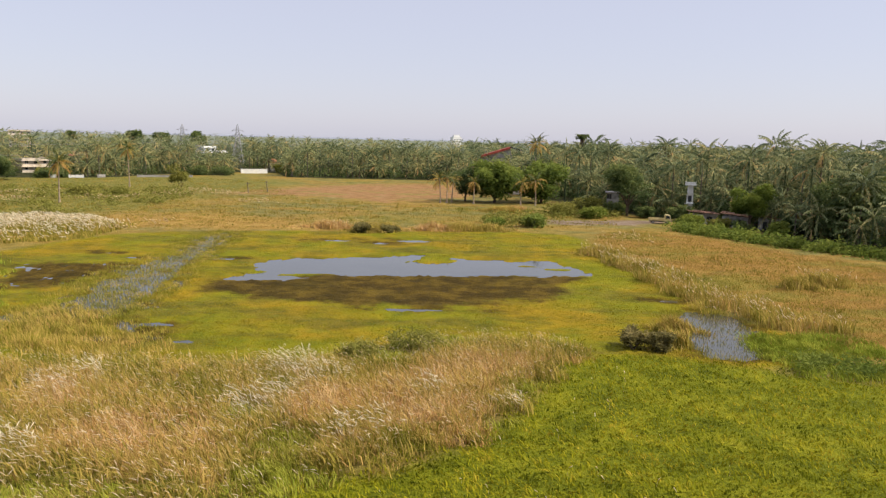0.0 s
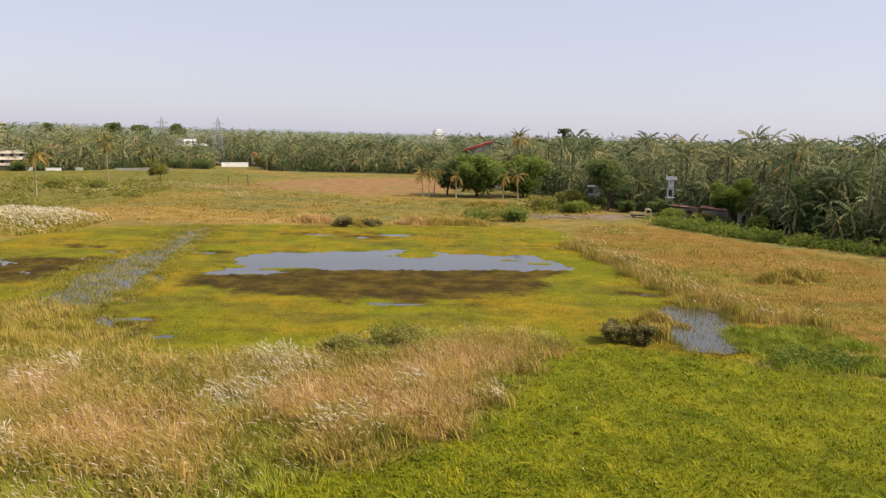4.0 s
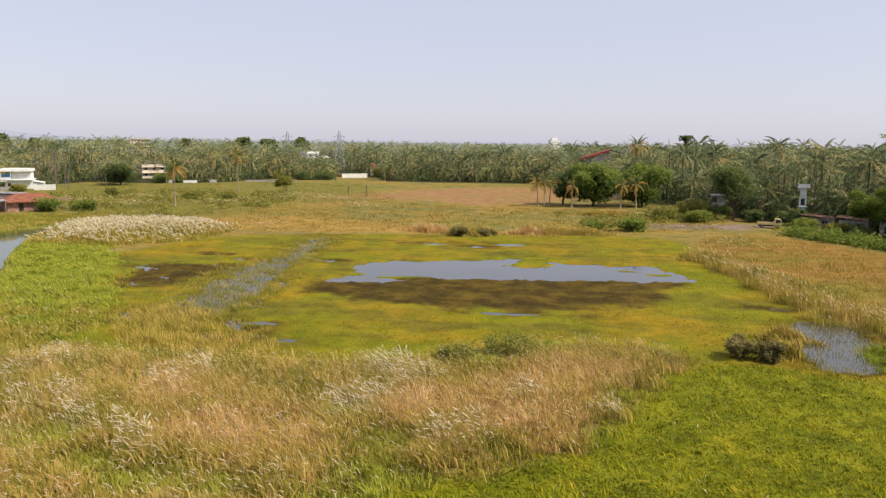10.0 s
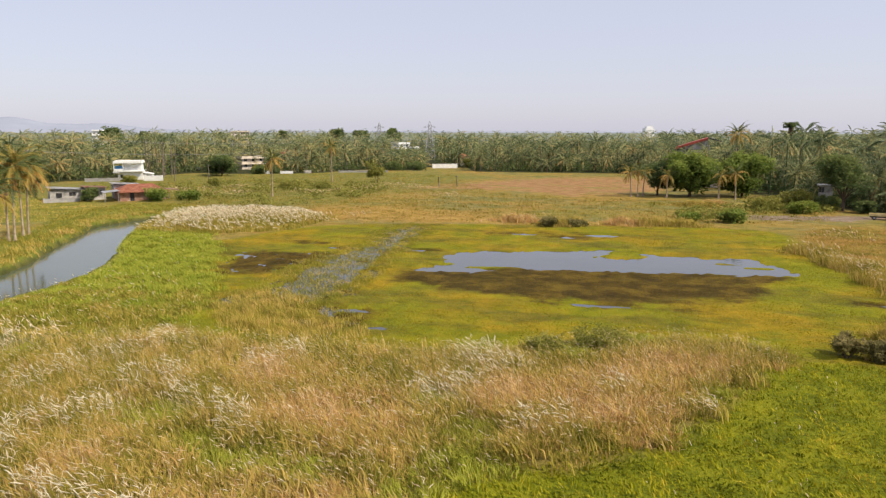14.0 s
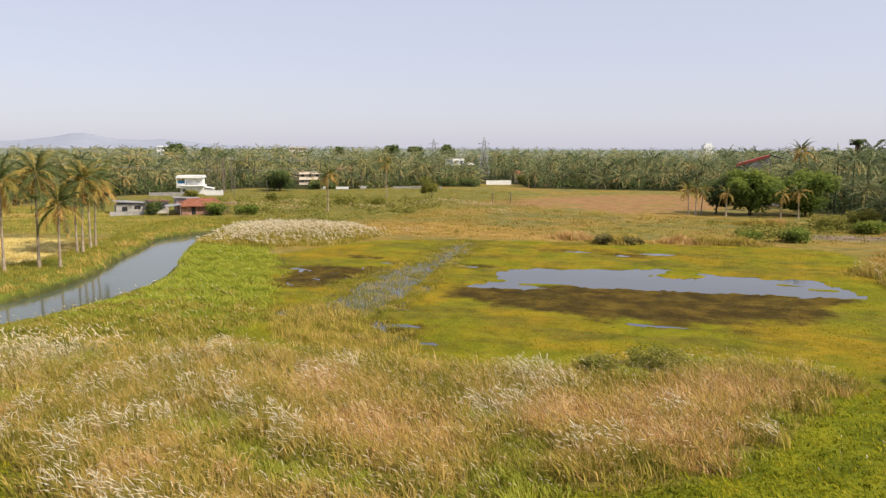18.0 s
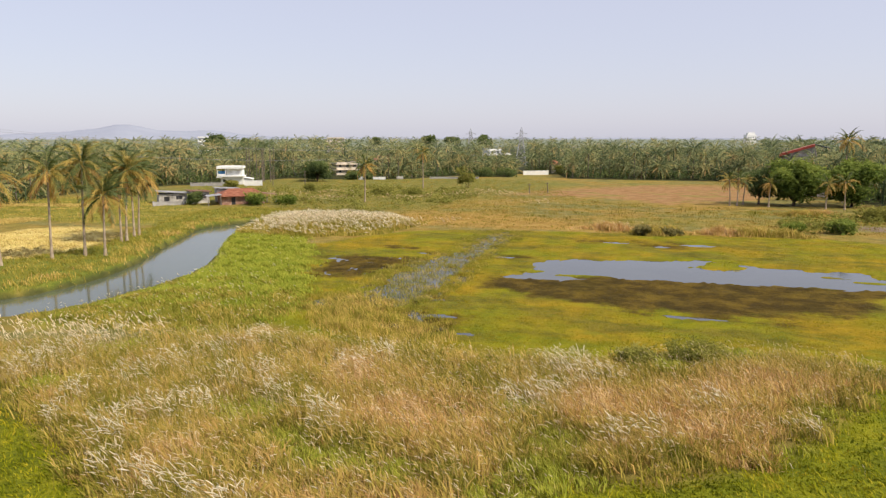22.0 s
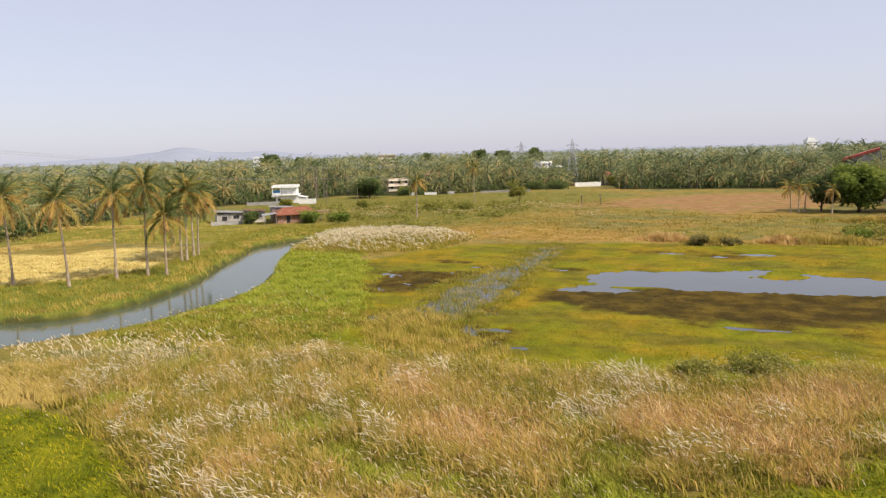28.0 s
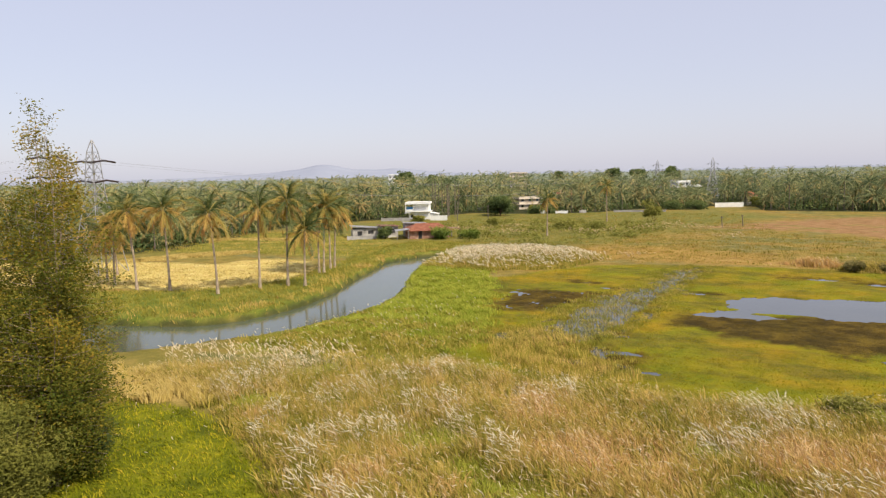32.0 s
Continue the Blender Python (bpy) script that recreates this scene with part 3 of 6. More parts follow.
def tufts(centres, each, radius, tall, wide, tint, lean=0.4, seed=3):
    """Blades in clumps round the given centres."""
    r = np.random.RandomState(seed)
    c = np.repeat(centres, each, axis=0)
    off = r.normal(0, radius, c.shape)
    def rep(v):
        return np.repeat(v, each) if np.ndim(v) else np.full(len(c), v)
    return blades(c + off, rep(tall), rep(wide), rep(tint), lean, seed)


def merge(*lots):
    v, f, t, at = [], [], [], 0
    for a, b, c in lots:
        v.append(a), f.append(b + at), t.append(c)
        at += len(a)
    return np.concatenate(v), np.concatenate(f), np.concatenate(t)


def plumes(xy, tall, long, tint, seed=5, lean=0.5, fat=0.85):
    """Feathery flower heads on thin stalks: a drooping tapered spindle with ragged tufts."""
    r = np.random.RandomState(seed)
    n = len(xy)
    z = ground_z(xy)
    tall = tall * r.uniform(0.6, 1.2, n)
    long = long * r.uniform(0.65, 1.35, n)
    b = r.normal(math.atan2(WIND[1], WIND[0]), 0.9, n)
    way = np.stack([np.cos(b), np.sin(b)], 1)
    tilt = r.uniform(0.4, 1.1, n) * lean * 2
    foot = np.concatenate([xy, z[:, None]], 1)
    neck = foot + np.concatenate([way * (0.22 * tall)[:, None], tall[:, None]], 1)
    axis = np.concatenate([way * np.sin(tilt)[:, None], np.cos(tilt)[:, None]], 1)
    side = np.cross(axis, r.normal(0, 1, (n, 3)))
    side /= np.linalg.norm(side, axis=1)[:, None]
    up = np.cross(axis, side)
    L = long[:, None]
    droop = np.array([0, 0, -1.0])
    rings = [(0.0, 0.015), (0.3, 0.085), (0.62, 0.08), (0.85, 0.04)]
    v = [foot - side * 0.008, foot + side * 0.008, neck]
    for s, w in rings:
        c = neck + axis * (s * L) + droop * (0.18 * s * s * L)
        for k in range(3):
            ang = 2.094 * k + s * 2
            v.append(c + (side * math.cos(ang) + up * math.sin(ang)) * (w * fat * L) * r.uniform(0.6, 1.4, (n, 1)))
    v.append(neck + axis * L + droop * (0.25 * L))
    v = np.stack(v, 1)
    m = v.shape[1]
    f = [[0, 1, 2]]
    for i in range(3):
        for k in range(3):
            a, b2 = 3 + 3 * i + k, 3 + 3 * i + (k + 1) % 3
            f += [[a, b2, b2 + 3], [a, b2 + 3, a + 3]]
    f += [[12 + k, 12 + (k + 1) % 3, m - 1] for k in range(3)]
    f = (np.arange(n)[:, None, None] * m + np.array(f)[None]).reshape(-1, 3)
    t = np.repeat(np.clip(tint + r.normal(0, 0.16, n), 0, 1)[:, None], m, 1)
    t[:, :2] = -0.4
    return v.reshape(-1, 3), f, t.ravel()


def near_spots(xy, spots):
    """1 inside, 0 outside a set of soft round spots (x, y, radius)."""
    out = np.zeros(len(xy))
    for cx, cy, rad in spots:
        out = np.maximum(out, np.clip(1.5 - np.hypot(xy[:, 0] - cx, xy[:, 1] - cy) / rad, 0, 1))
    return out


# where the tall grass is red-brown, leafy green or crowned with white plumes
RED = [(-5.2, 39.6, 2.6), (-6.1, 37.6, 2.0), (-0.5, 38.2, 3.0), (2.4, 35.0, 2.2), (1.1, 44.3, 3.0), (-2.1, 39.1, 2.6), (-15.2, 34.2, 3.0), (-22.9, 25.9, 1.6), (-12.6, 32.6, 2.2), (-20.2, 39.1, 2.5), (3.6, 46.7, 2.5)]
LEAFY = [(-24.8, 31.9, 1.7), (-23.1, 32.0, 1.7), (-23.3, 31.1, 1.5), (-16.2, 28.1, 1.9), (-17.6, 28.1, 1.4), (-7.0, 33.8, 1.6), (-6.9, 30.1, 2.0), (-5.6, 28.8, 2.0), (-9.9, 37.5, 1.4), (-3.8, 48.8, 2.4), (0.5, 53.0, 2.4), (-2.1, 51.1, 2.2), (-8.1, 27.3, 1.8), (-4.1, 28.3, 1.8), (6.1, 42.5, 2.0), (4.5, 37.0, 1.8), (-37.5, 31.5, 1.6), (-39.6, 38.9, 2.4), (-19.5, 29.2, 1.5), (-12.9, 27.9, 1.5)]
PALE = [(-13.7, 25.8, 2.2), (-14.7, 24.3, 2.0), (-11.3, 25.6, 2.0), (-12.5, 35.2, 1.8), (-23.7, 40.7, 2.0), (-16.7, 24.1, 1.6), (-9.1, 25.9, 1.5)]
WHITE = [(-30.6, 23.9, 0.9), (-32.1, 26.6, 0.9), (-32.7, 29.2, 0.9), (-32.0, 32.6, 1.1), (-31.7, 35.5, 1.1), (-31.0, 38.6, 1.1), (-30.4, 40.5, 1.1), (-29.8, 42.4, 1.1), (-39.9, 31.8, 1.5), (-39.5, 33.5, 1.5), (-40.1, 36.6, 1.5), (-27.9, 26.3, 1.0), (-26.5, 25.4, 1.0), (-26.7, 28.2, 1.1), (-25.4, 30.1, 1.1), (-24.7, 22.9, 0.8), (-22.3, 22.4, 0.8), (-20.6, 22.3, 0.8), (-18.8, 22.0, 0.8), (-17.3, 21.8, 0.8), (-26.6, 34.6, 0.9), (-25.2, 35.8, 0.9), (-9.0, 43.9, 1.6), (-8.0, 42.8, 1.6), (-7.1, 42.2, 1.6), (-9.8, 36.8, 1.2), (-8.3, 37.8, 1.2), (-4.2, 33.7, 0.8), (-2.7, 34.3, 0.8), (-0.3, 30.2, 0.7), (0.9, 32.5, 0.7), (1.6, 33.4, 0.7), (3.6, 37.5, 0.9)]
WHITE += [(4.7, 39.3, 0.9), (-0.1, 40.1, 0.9), (-20.7, 39.0, 1.2), (-20.0, 41.5, 1.2), (-19.6, 31.8, 0.9), (-18.1, 30.8, 0.9), (-22.7, 33.0, 0.9)]

# tall reed grass: clumps whose stems splay outwards, each clump with its own tone
def splayed(centres, each, radius, tall, wide, tint, splay=0.5, seed=3):
    r = np.random.RandomState(seed)
    c = np.repeat(centres, each, axis=0)
    off = r.normal(0, radius, c.shape)
    n = len(c)
    tall = np.repeat(tall, each) * r.uniform(0.55, 1.25, n)
    way = off / radius * 0.55 + r.normal(0, 0.55, off.shape) + WIND * 0.55
    bend = way * (splay * tall * r.uniform(0.4, 1.2, n))[:, None]
    a = r.uniform(0, 6.283, n)
    side = np.stack([np.cos(a), np.sin(a), np.zeros(n)], 1) * (wide * r.uniform(0.5, 1.5, n))[:, None] * 0.5
    xy = c + off
    base = np.concatenate([xy, (np.repeat(ground_z(centres), each) - 0.05)[:, None]], 1)
    mid = base + np.concatenate([bend * 0.35, (tall * 0.62)[:, None]], 1)
    tip = base + np.concatenate([bend, (tall * r.uniform(0.8, 1.0, n))[:, None]], 1)
    v = np.stack([base - side, base + side, mid - side * 0.9, mid + side * 0.9, tip], 1).reshape(-1, 3)
    k = np.arange(n)[:, None] * 5
    f = np.concatenate([k + [0, 1, 3], k + [0, 3, 2], k + [2, 3, 4]], 1).reshape(-1, 3)
    return v, f, np.repeat(np.clip(np.repeat(tint, each) + r.normal(0, 0.13, n), 0, 1), 5)


p = spread(REEDS, 8600, 0.2, 41, 36)
red, green, pale = near_spots(p, RED), near_spots(p, LEAFY), near_spots(p, PALE)
tint = 0.34 + 0.24 * waves(p[:, 0], p[:, 1], 5, 42) + 0.13 * waves(p[:, 0], p[:, 1], 1.6, 43) + np.random.RandomState(47).normal(0, 0.15, len(p)) + 0.44 * red - 0.20 * green + 0.30 * pale
tall = (0.92 + 0.22 * waves(p[:, 0], p[:, 1], 4, 44) + 0.26 * waves(p[:, 0], p[:, 1], 1.2, 46)) * (1 - 0.6 * green) * (1 - 0.4 * pale)
tall *= 0.35 + 0.65 * smooth(inside(REEDS, p), -0.8, 3.2)
stuff("reed_grass", cloud(*(lambda v, f, t: (v, f, "reed_grass", M_REED, t))(*splayed(p, 14, 0.19, tall, 0.034, tint, 0.85, 45))), "tall tan and red-brown reed grass leaning in the wind", "reeds")

# broad leafy clumps among the reeds
c = spread(REEDS, 9000, 0, 51, 34)
c = c[np.random.RandomState(52).rand(len(c)) < 0.10 + 0.62 * near_spots(c, LEAFY)][:3000]
lush = near_spots(c, LEAFY) > 0.45
stuff("leafy_clumps", cloud(*(lambda v, f, t: (v, f, "leafy_clumps", M_LIME, t))(*tufts(c[lush], 14, 0.26, 0.42, 0.046, 0.80 + 0.24 * waves(c[lush][:, 0], c[lush][:, 1], 4, 53), 0.9, 54))), "green broad-leaved grass clumps among dry reeds", "grass clumps")
c = c[~lush]
stuff("leafy_clumps", cloud(*(lambda v, f, t: (v, f, "leafy_clumps", M_REED, t))(*tufts(c, 11, 0.32, 0.80, 0.075, 0.27 + 0.18 * waves(c[:, 0], c[:, 1], 4, 53), 0.9, 55))), "olive grass clumps among dry reeds", "grass clumps")

# plumes of the near field
r_ = np.random.RandomState(61)
BROADER = [(cx, cy, 1.25 * rad) for cx, cy, rad in WHITE]
a = spread(REEDS, 46000, 0.3, 62)
keep = r_.rand(len(a)) < 0.12 + 0.52 * near_spots(a, BROADER) * smooth(waves(a[:, 0], a[:, 1], 1.6, 66), -0.9, 0.5) + 0.13 * smooth(waves(a[:, 0], a[:, 1], 2.5, 64), 0.2, 0.9) - 0.03 * near_spots(a, LEAFY)
a = a[keep][:14000]
white = near_spots(a, WHITE)
stuff("plume_grass", cloud(*(lambda v, f, t: (v, f, "plume_grass", M_PLUME, t))(*plumes(a, (1.15 + 0.30 * white) * (0.5 + 0.5 * smooth(inside(REEDS, a), -0.8, 3.2)), (0.30 + 0.13 * white) * np.clip(40 / np.hypot(a[:, 0], a[:, 1]), 0.85, 1.2), 0.42 + 0.48 * white + 0.12 * waves(a[:, 0], a[:, 1], 2.5, 67), 65, 0.6, 0.46))), "white feathery plumes of tall reed grass", "plume grass")

# the dense plume bank beyond the marsh, and the smaller plume belts
b = spread(PLUMEBANK, 5600, -5.0, 71)
b = b[np.random.RandomState(70).rand(len(b)) < 0.10 + 0.75 * smooth(inside(PLUMEBANK, b) + 3.0 * waves(b[:, 0], b[:, 1], 4, 69), -2.0, 4.0)]
b = b[inside(RIVER, b) < -0.8]
e = spread(ribbon([(-50.5, 33.5), (-45, 36), (-40, 38.5), (-37, 41)], [3, 4, 4, 3]), 420, -0.5, 72)
stuff("plume_grass", cloud(*(lambda v, f, t: (v, f, "plume_grass", M_PLUME, t))(*plumes(b, 0.7 + 1.1 * smooth(inside(PLUMEBANK, b) + 1.2 * waves(b[:, 0], b[:, 1], 5, 63), -3, 5), 0.62, 0.82 + 0.26 * waves(b[:, 0], b[:, 1], 3, 68), 73, 0.6, 0.95))), "dense bank of white-plumed tall grass beside the river", "plume grass")
stuff("plume_grass", cloud(*(lambda v, f, t: (v, f, "plume_grass", M_PLUME, t))(*plumes(e, 1.7, 0.45, 0.6, 74))), "white plumes of riverside grass", "plume grass")
c = spread(PLUMEBANK, 2300, -4.0, 75)
c = c[inside(RIVER, c) < -0.6]
stuff("reed_grass", cloud(*(lambda v, f, t: (v, f, "reed_grass", M_REED, t))(*tufts(c, 12, 0.4, 0.5 + 1.1 * smooth(inside(PLUMEBANK, c) + 0.8 * waves(c[:, 0], c[:, 1], 4, 78), -2.5, 5), 0.12, 0.12 + 0.16 * waves(c[:, 0], c[:, 1], 6, 76), 0.45, 77))), "olive reed stems under the white plumes", "reeds")

# the tan reed hedge on the marsh's far side, with a few pale heads
BELT = ribbon([(20, 101), (21.5, 95), (23.5, 87), (24.5, 80), (24.6, 74), (26.5, 66), (29, 61), (33, 58)], [2.5, 3.5, 4, 3.0, 4, 5, 4, 3])
CLUMPS = [(42, 80, 3.5), (38, 77, 2), (17.5, 53.5, 1.4), (19, 58, 2.0), (21.5, 98, 3.0), (24, 86.5, 2.4), (3.5, 121, 4), (-1, 120.5, 3.5), (8, 121, 3), (-18, 120, 4), (-11, 116.5, 3), (-9, 119, 3), (13, 154, 5), (16, 156, 3)]
parts_ = []
c = spread(BELT, 900, -0.2, 81)
c = c[waves(c[:, 0], c[:, 1], 6, 89) > -0.25]
parts_.append(tufts(c, 14, 0.45, 1.0 + 0.55 * waves(c[:, 0], c[:, 1], 4, 82), 0.06, 0.34 + 0.24 * waves(c[:, 0], c[:, 1], 7, 83), 0.6, 84))
for i, (cx, cy, rad) in enumerate(CLUMPS):
    q = np.array([cx, cy]) + np.random.RandomState(90 + i).normal(0, 0.55, (int(26 * rad), 2)) * (rad, rad * 0.6)
    edge = np.hypot((q[:, 0] - cx) / rad, (q[:, 1] - cy) / (rad * 0.6))
    parts_.append(tufts(q, 16, 0.3, 1.15 * np.exp(-1.1 * edge ** 2) + 0.22, 0.07, 0.74 if i in (7, 9, 13, 14) else 0.34, 0.8, 120 + i))
stuff("reed_grass", cloud(*(lambda v, f, t: (v, f, "reed_grass", M_REED, t))(*merge(*parts_))), "tan reed hedge along the marsh edge", "reeds")
h = np.concatenate([spread(BELT, 800, -0.2, 85), np.array([24.2, 86]) + np.random.RandomState(86).normal(0, 0.9, (90, 2)), np.array([42, 80.5]) + np.random.RandomState(87).normal(0, 1.3, (60, 2))])
stuff("plume_grass", cloud(*(lambda v, f, t: (v, f, "plume_grass", M_PLUME, t))(*plumes(h[waves(h[:, 0], h[:, 1], 4, 89) > -0.1], 1.2, 0.42, 0.48, 88))), "pale seed heads over the tan reed hedge", "plume grass")

# lawn-like green grass close by, with scattered pale heads
g1, g2 = spread(LAWN_RIGHT, 62000, -1.3, 101, 28), spread(LAWN_LEFT, 24000, -1.3, 102, 30)
p = np.concatenate([g1, g2])
tint = 0.50 + 0.20 * waves(p[:, 0], p[:, 1], 5, 103) + 0.14 * waves(p[:, 0], p[:, 1], 11, 109) + 0.27 * waves(p[:, 0], p[:, 1], 1.6, 104)
stuff("green_grass", cloud(*(lambda v, f, t: (v, f, "green_grass", M_GRASS, t))(*blades(p, 0.20 + 0.09 * waves(p[:, 0], p[:, 1], 1.3, 104), np.full(len(p), 0.065), tint, 1.1, 105))), "lush short green grass and creeping weeds", "grass")
d = np.concatenate([spread(LAWN_RIGHT, 300, 0, 106), spread(LAWN_LEFT, 50, 0, 107)])
d = d[(d[:, 0] < 9 + 5 * RNG.rand(len(d)))]
stuff("plume_grass", cloud(*(lambda v, f, t: (v, f, "plume_grass", M_PLUME, t))(*plumes(d, 0.5, 0.26, 0.75, 108))), "small white seed heads over the green grass", "plume grass")

# straw-coloured grass beside the near tree
p = spread(STRAW_LEFT, 7000, -0.5, 111)
stuff("straw_grass", cloud(*(lambda v, f, t: (v, f, "straw_grass", M_STRAW, t))(*blades(p, np.full(len(p), 0.7), np.full(len(p), 0.06), np.full(len(p), 0.6), 0.8, 112))), "dry straw-coloured grass patch", "grass")

# low marsh grass: yellow-green cushions
c = spread(MARSH, 4500, 0.5, 121, 60)
wet = height(c[:, 0], c[:, 1]) < 0.03
c = c[~wet & (np.maximum(inside(MUD, c), inside(MUD_LEFT, c)) < -0.5)]
stuff("marsh_grass", cloud(*(lambda v, f, t: (v, f, "marsh_grass", M_MARSH, t))(*tufts(c, 6, 0.35, 0.11, 0.08, 0.45 + 0.25 * waves(c[:, 0], c[:, 1], 12, 122), 0.7, 123))), "short yellow-green marsh grass cushions", "grass")

# thin reeds standing in the stream and pools
c = np.concatenate([spread(STREAM, 7600, -0.8, 131), spread(POOL, 500, -0.6, 132), spread(POND_RIGHT, 900, -1.4, 133)])
c = c[waves(c[:, 0], c[:, 1], 5, 139) > -0.7]
stuff("water_reeds", cloud(*(lambda v, f, t: (v, f, "water_reeds", M_REED, t))(*tufts(c, 4, 0.3, 0.30, 0.032, 0.14 + 0.20 * waves(c[:, 0], c[:, 1], 7, 134), 0.4, 135))), "thin olive reeds standing in shallow water", "reeds")
c = spread(ribbon([(-33, 61), (-30, 55), (-26, 50), (-19, 48)], [5, 6, 6, 5]), 700, -0.5, 136)
stuff("reed_grass", cloud(*(lambda v, f, t: (v, f, "reed_grass", M_REED, t))(*tufts(c, 10, 0.4, 0.5, 0.04, 0.20 + 0.2 * waves(c[:, 0], c[:, 1], 5, 137), 0.8, 138))), "tan rushes where the stream meets the reeds", "reeds")

# river banks
def bank_grass(c, seed, material, green, label):
    c = c[inside(RIVER, c) < np.where(c[:, 0] > -62, -1.6, -0.3)]
    tint = green + 0.24 * waves(c[:, 0], c[:, 1], 7, seed + 1) + 0.16 * waves(c[:, 0], c[:, 1], 2, seed + 2)
    stuff("bank_grass", solid_grass(tufts(c, 9, 0.6, 0.34 + 0.12 * waves(c[:, 0], c[:, 1], 5, seed), 0.07, tint, 1.1, seed + 3), "bank_grass", material), label, "grass")


def solid_grass(lot, name, material):
    return cloud(lot[0], lot[1], name, material, lot[2])


c = spread(GREENBANK, 6000, -1.8, 141)
dry = waves(c[:, 0], c[:, 1], 5, 198) + np.interp(c[:, 1], (44, 60, 75), (1.2, 0.1, -0.9)) > 0.35
bank_grass(c[~dry], 143, M_LIME, 0.66, "thick lime-green grass on the near river bank")
bank_grass(c[dry], 153, M_REED, 0.10, "olive grass of the river bank beside the reeds")
bank_grass(spread(FARBANK, 3600, 0, 142), 193, M_REED, -0.02, "thick olive-green grass on the far river bank")
c = spread(FARBANK, 3000, 0, 146)
c = c[(inside(RIVER, c) > -3.0) & (inside(RIVER, c) < -0.2) & (waves(c[:, 0], c[:, 1], 9, 149) > -0.2)]
stuff("bank_reeds", cloud(*(lambda v, f, t: (v, f, "bank_reeds", M_REED, t))(*tufts(c, 10, 0.45, 0.55, 0.06, 0.24 + 0.30 * waves(c[:, 0], c[:, 1], 9, 147), 0.9, 148))), "ochre reeds at the water's edge", "reeds")

c = spread(GREENBANK, 900, -1.0, 144)
c = c[(inside(RIVER, c) < -1.2) & (np.random.RandomState(145).rand(len(c)) < np.interp(c[:, 1], (42, 55, 75, 95), (0.9, 0.6, 0.12, 0.25)))]
stuff("plume_grass", cloud(*(lambda v, f, t: (v, f, "plume_grass", M_PLUME, t))(*plumes(c, 0.7, 0.34, 0.55, 189, 0.6, 0.6))), "scattered white seed heads over the river bank", "plume grass")

# orange meadow on the right and the far meadow's tussocks
c = spread(ORANGE, 3600, 0, 151, 75)
stuff("meadow_grass", cloud(*(lambda v, f, t: (v, f, "meadow_grass", M_MEADOW, t))(*tufts(c, 9, 0.6, 0.26 + 0.10 * waves(c[:, 0], c[:, 1], 3, 154) + 0.45 * (waves(c[:, 0], c[:, 1], 7, 150) > 0.85), 0.05, 0.46 + 0.40 * waves(c[:, 0], c[:, 1], 22, 152) + 0.06 * waves(c[:, 0], c[:, 1], 5, 155), 1.0, 153))), "orange-brown meadow grass", "grass")
c = spread(rounded([(-80, 116), (-50, 112), (22, 124), (36, 135), (20, 165), (-30, 168), (-46, 205), (-60, 250), (-120, 235), (-150, 190), (-100, 135)]), 4600, 0, 156, 150)
stuff("meadow_grass", cloud(*(lambda v, f, t: (v, f, "meadow_grass", M_MEADOW, t))(*tufts(c, 8, 0.6, 0.24 + 0.16 * waves(c[:, 0], c[:, 1], 5, 160) + 0.45 * (waves(c[:, 0], c[:, 1], 9, 157) > 0.85), 0.10, 0.42 + 0.26 * waves(c[:, 0], c[:, 1], 22, 158) + 0.16 * waves(c[:, 0], c[:, 1], 6, 164), 1.0, 159))), "olive and ochre tussocks of the far meadow", "grass")
c = spread(RICE, 2600, 0.5, 161)
stuff("rice_stubble", cloud(*(lambda v, f, t: (v, f, "rice_stubble", M_STRAW, t))(*tufts(c, 8, 0.6, 0.22, 0.12, 0.6 + 0.35 * waves(c[:, 0], c[:, 1], 7, 162), 1.0, 163))), "ripe yellow rice stalks in the field", "rice")

# lime grass round the small pond
c = np.concatenate([spread(ribbon([(24.5, 50), (26, 54), (28.5, 55.5), (33, 52)], [3, 5, 5, 3]), 500, -0.5, 191), spread(ribbon([(24, 48.5), (30, 47.5), (36, 46)], [2.5, 3, 2]), 260, -0.5, 192)])
stuff("bank_grass", solid_grass(tufts(c, 12, 0.4, 0.42, 0.06, 0.66 + 0.25 * waves(c[:, 0], c[:, 1], 5, 196), 0.9, 197), "bank_grass", M_LIME), "yellow-green grass beside the small pond", "grass")

# pale plume patches scattered over the far meadow
fp = []
for i, (cx, cy, rad) in enumerate([(-88, 152, 6), (-72, 160, 7), (-64, 172, 6), (-60, 186, 7), (-95, 168, 6), (-52, 178, 5), (-104, 156, 7), (-17, 121, 4), (-48, 110, 3), (-45, 118, 3), (-40, 160, 5), (28, 112, 4)]):
    fp.append(np.array([cx, cy]) + np.random.RandomState(800 + i).normal(0, 0.5, (int(16 * rad), 2)) * rad)
fp = np.concatenate(fp)
stuff("plume_grass", cloud(*(lambda v, f, t: (v, f, "plume_grass", M_PLUME, t))(*plumes(fp, 0.8, 0.6, 0.25, 811, 0.6, 1.0))), "pale seed-headed grass patches in the far meadow", "plume grass")

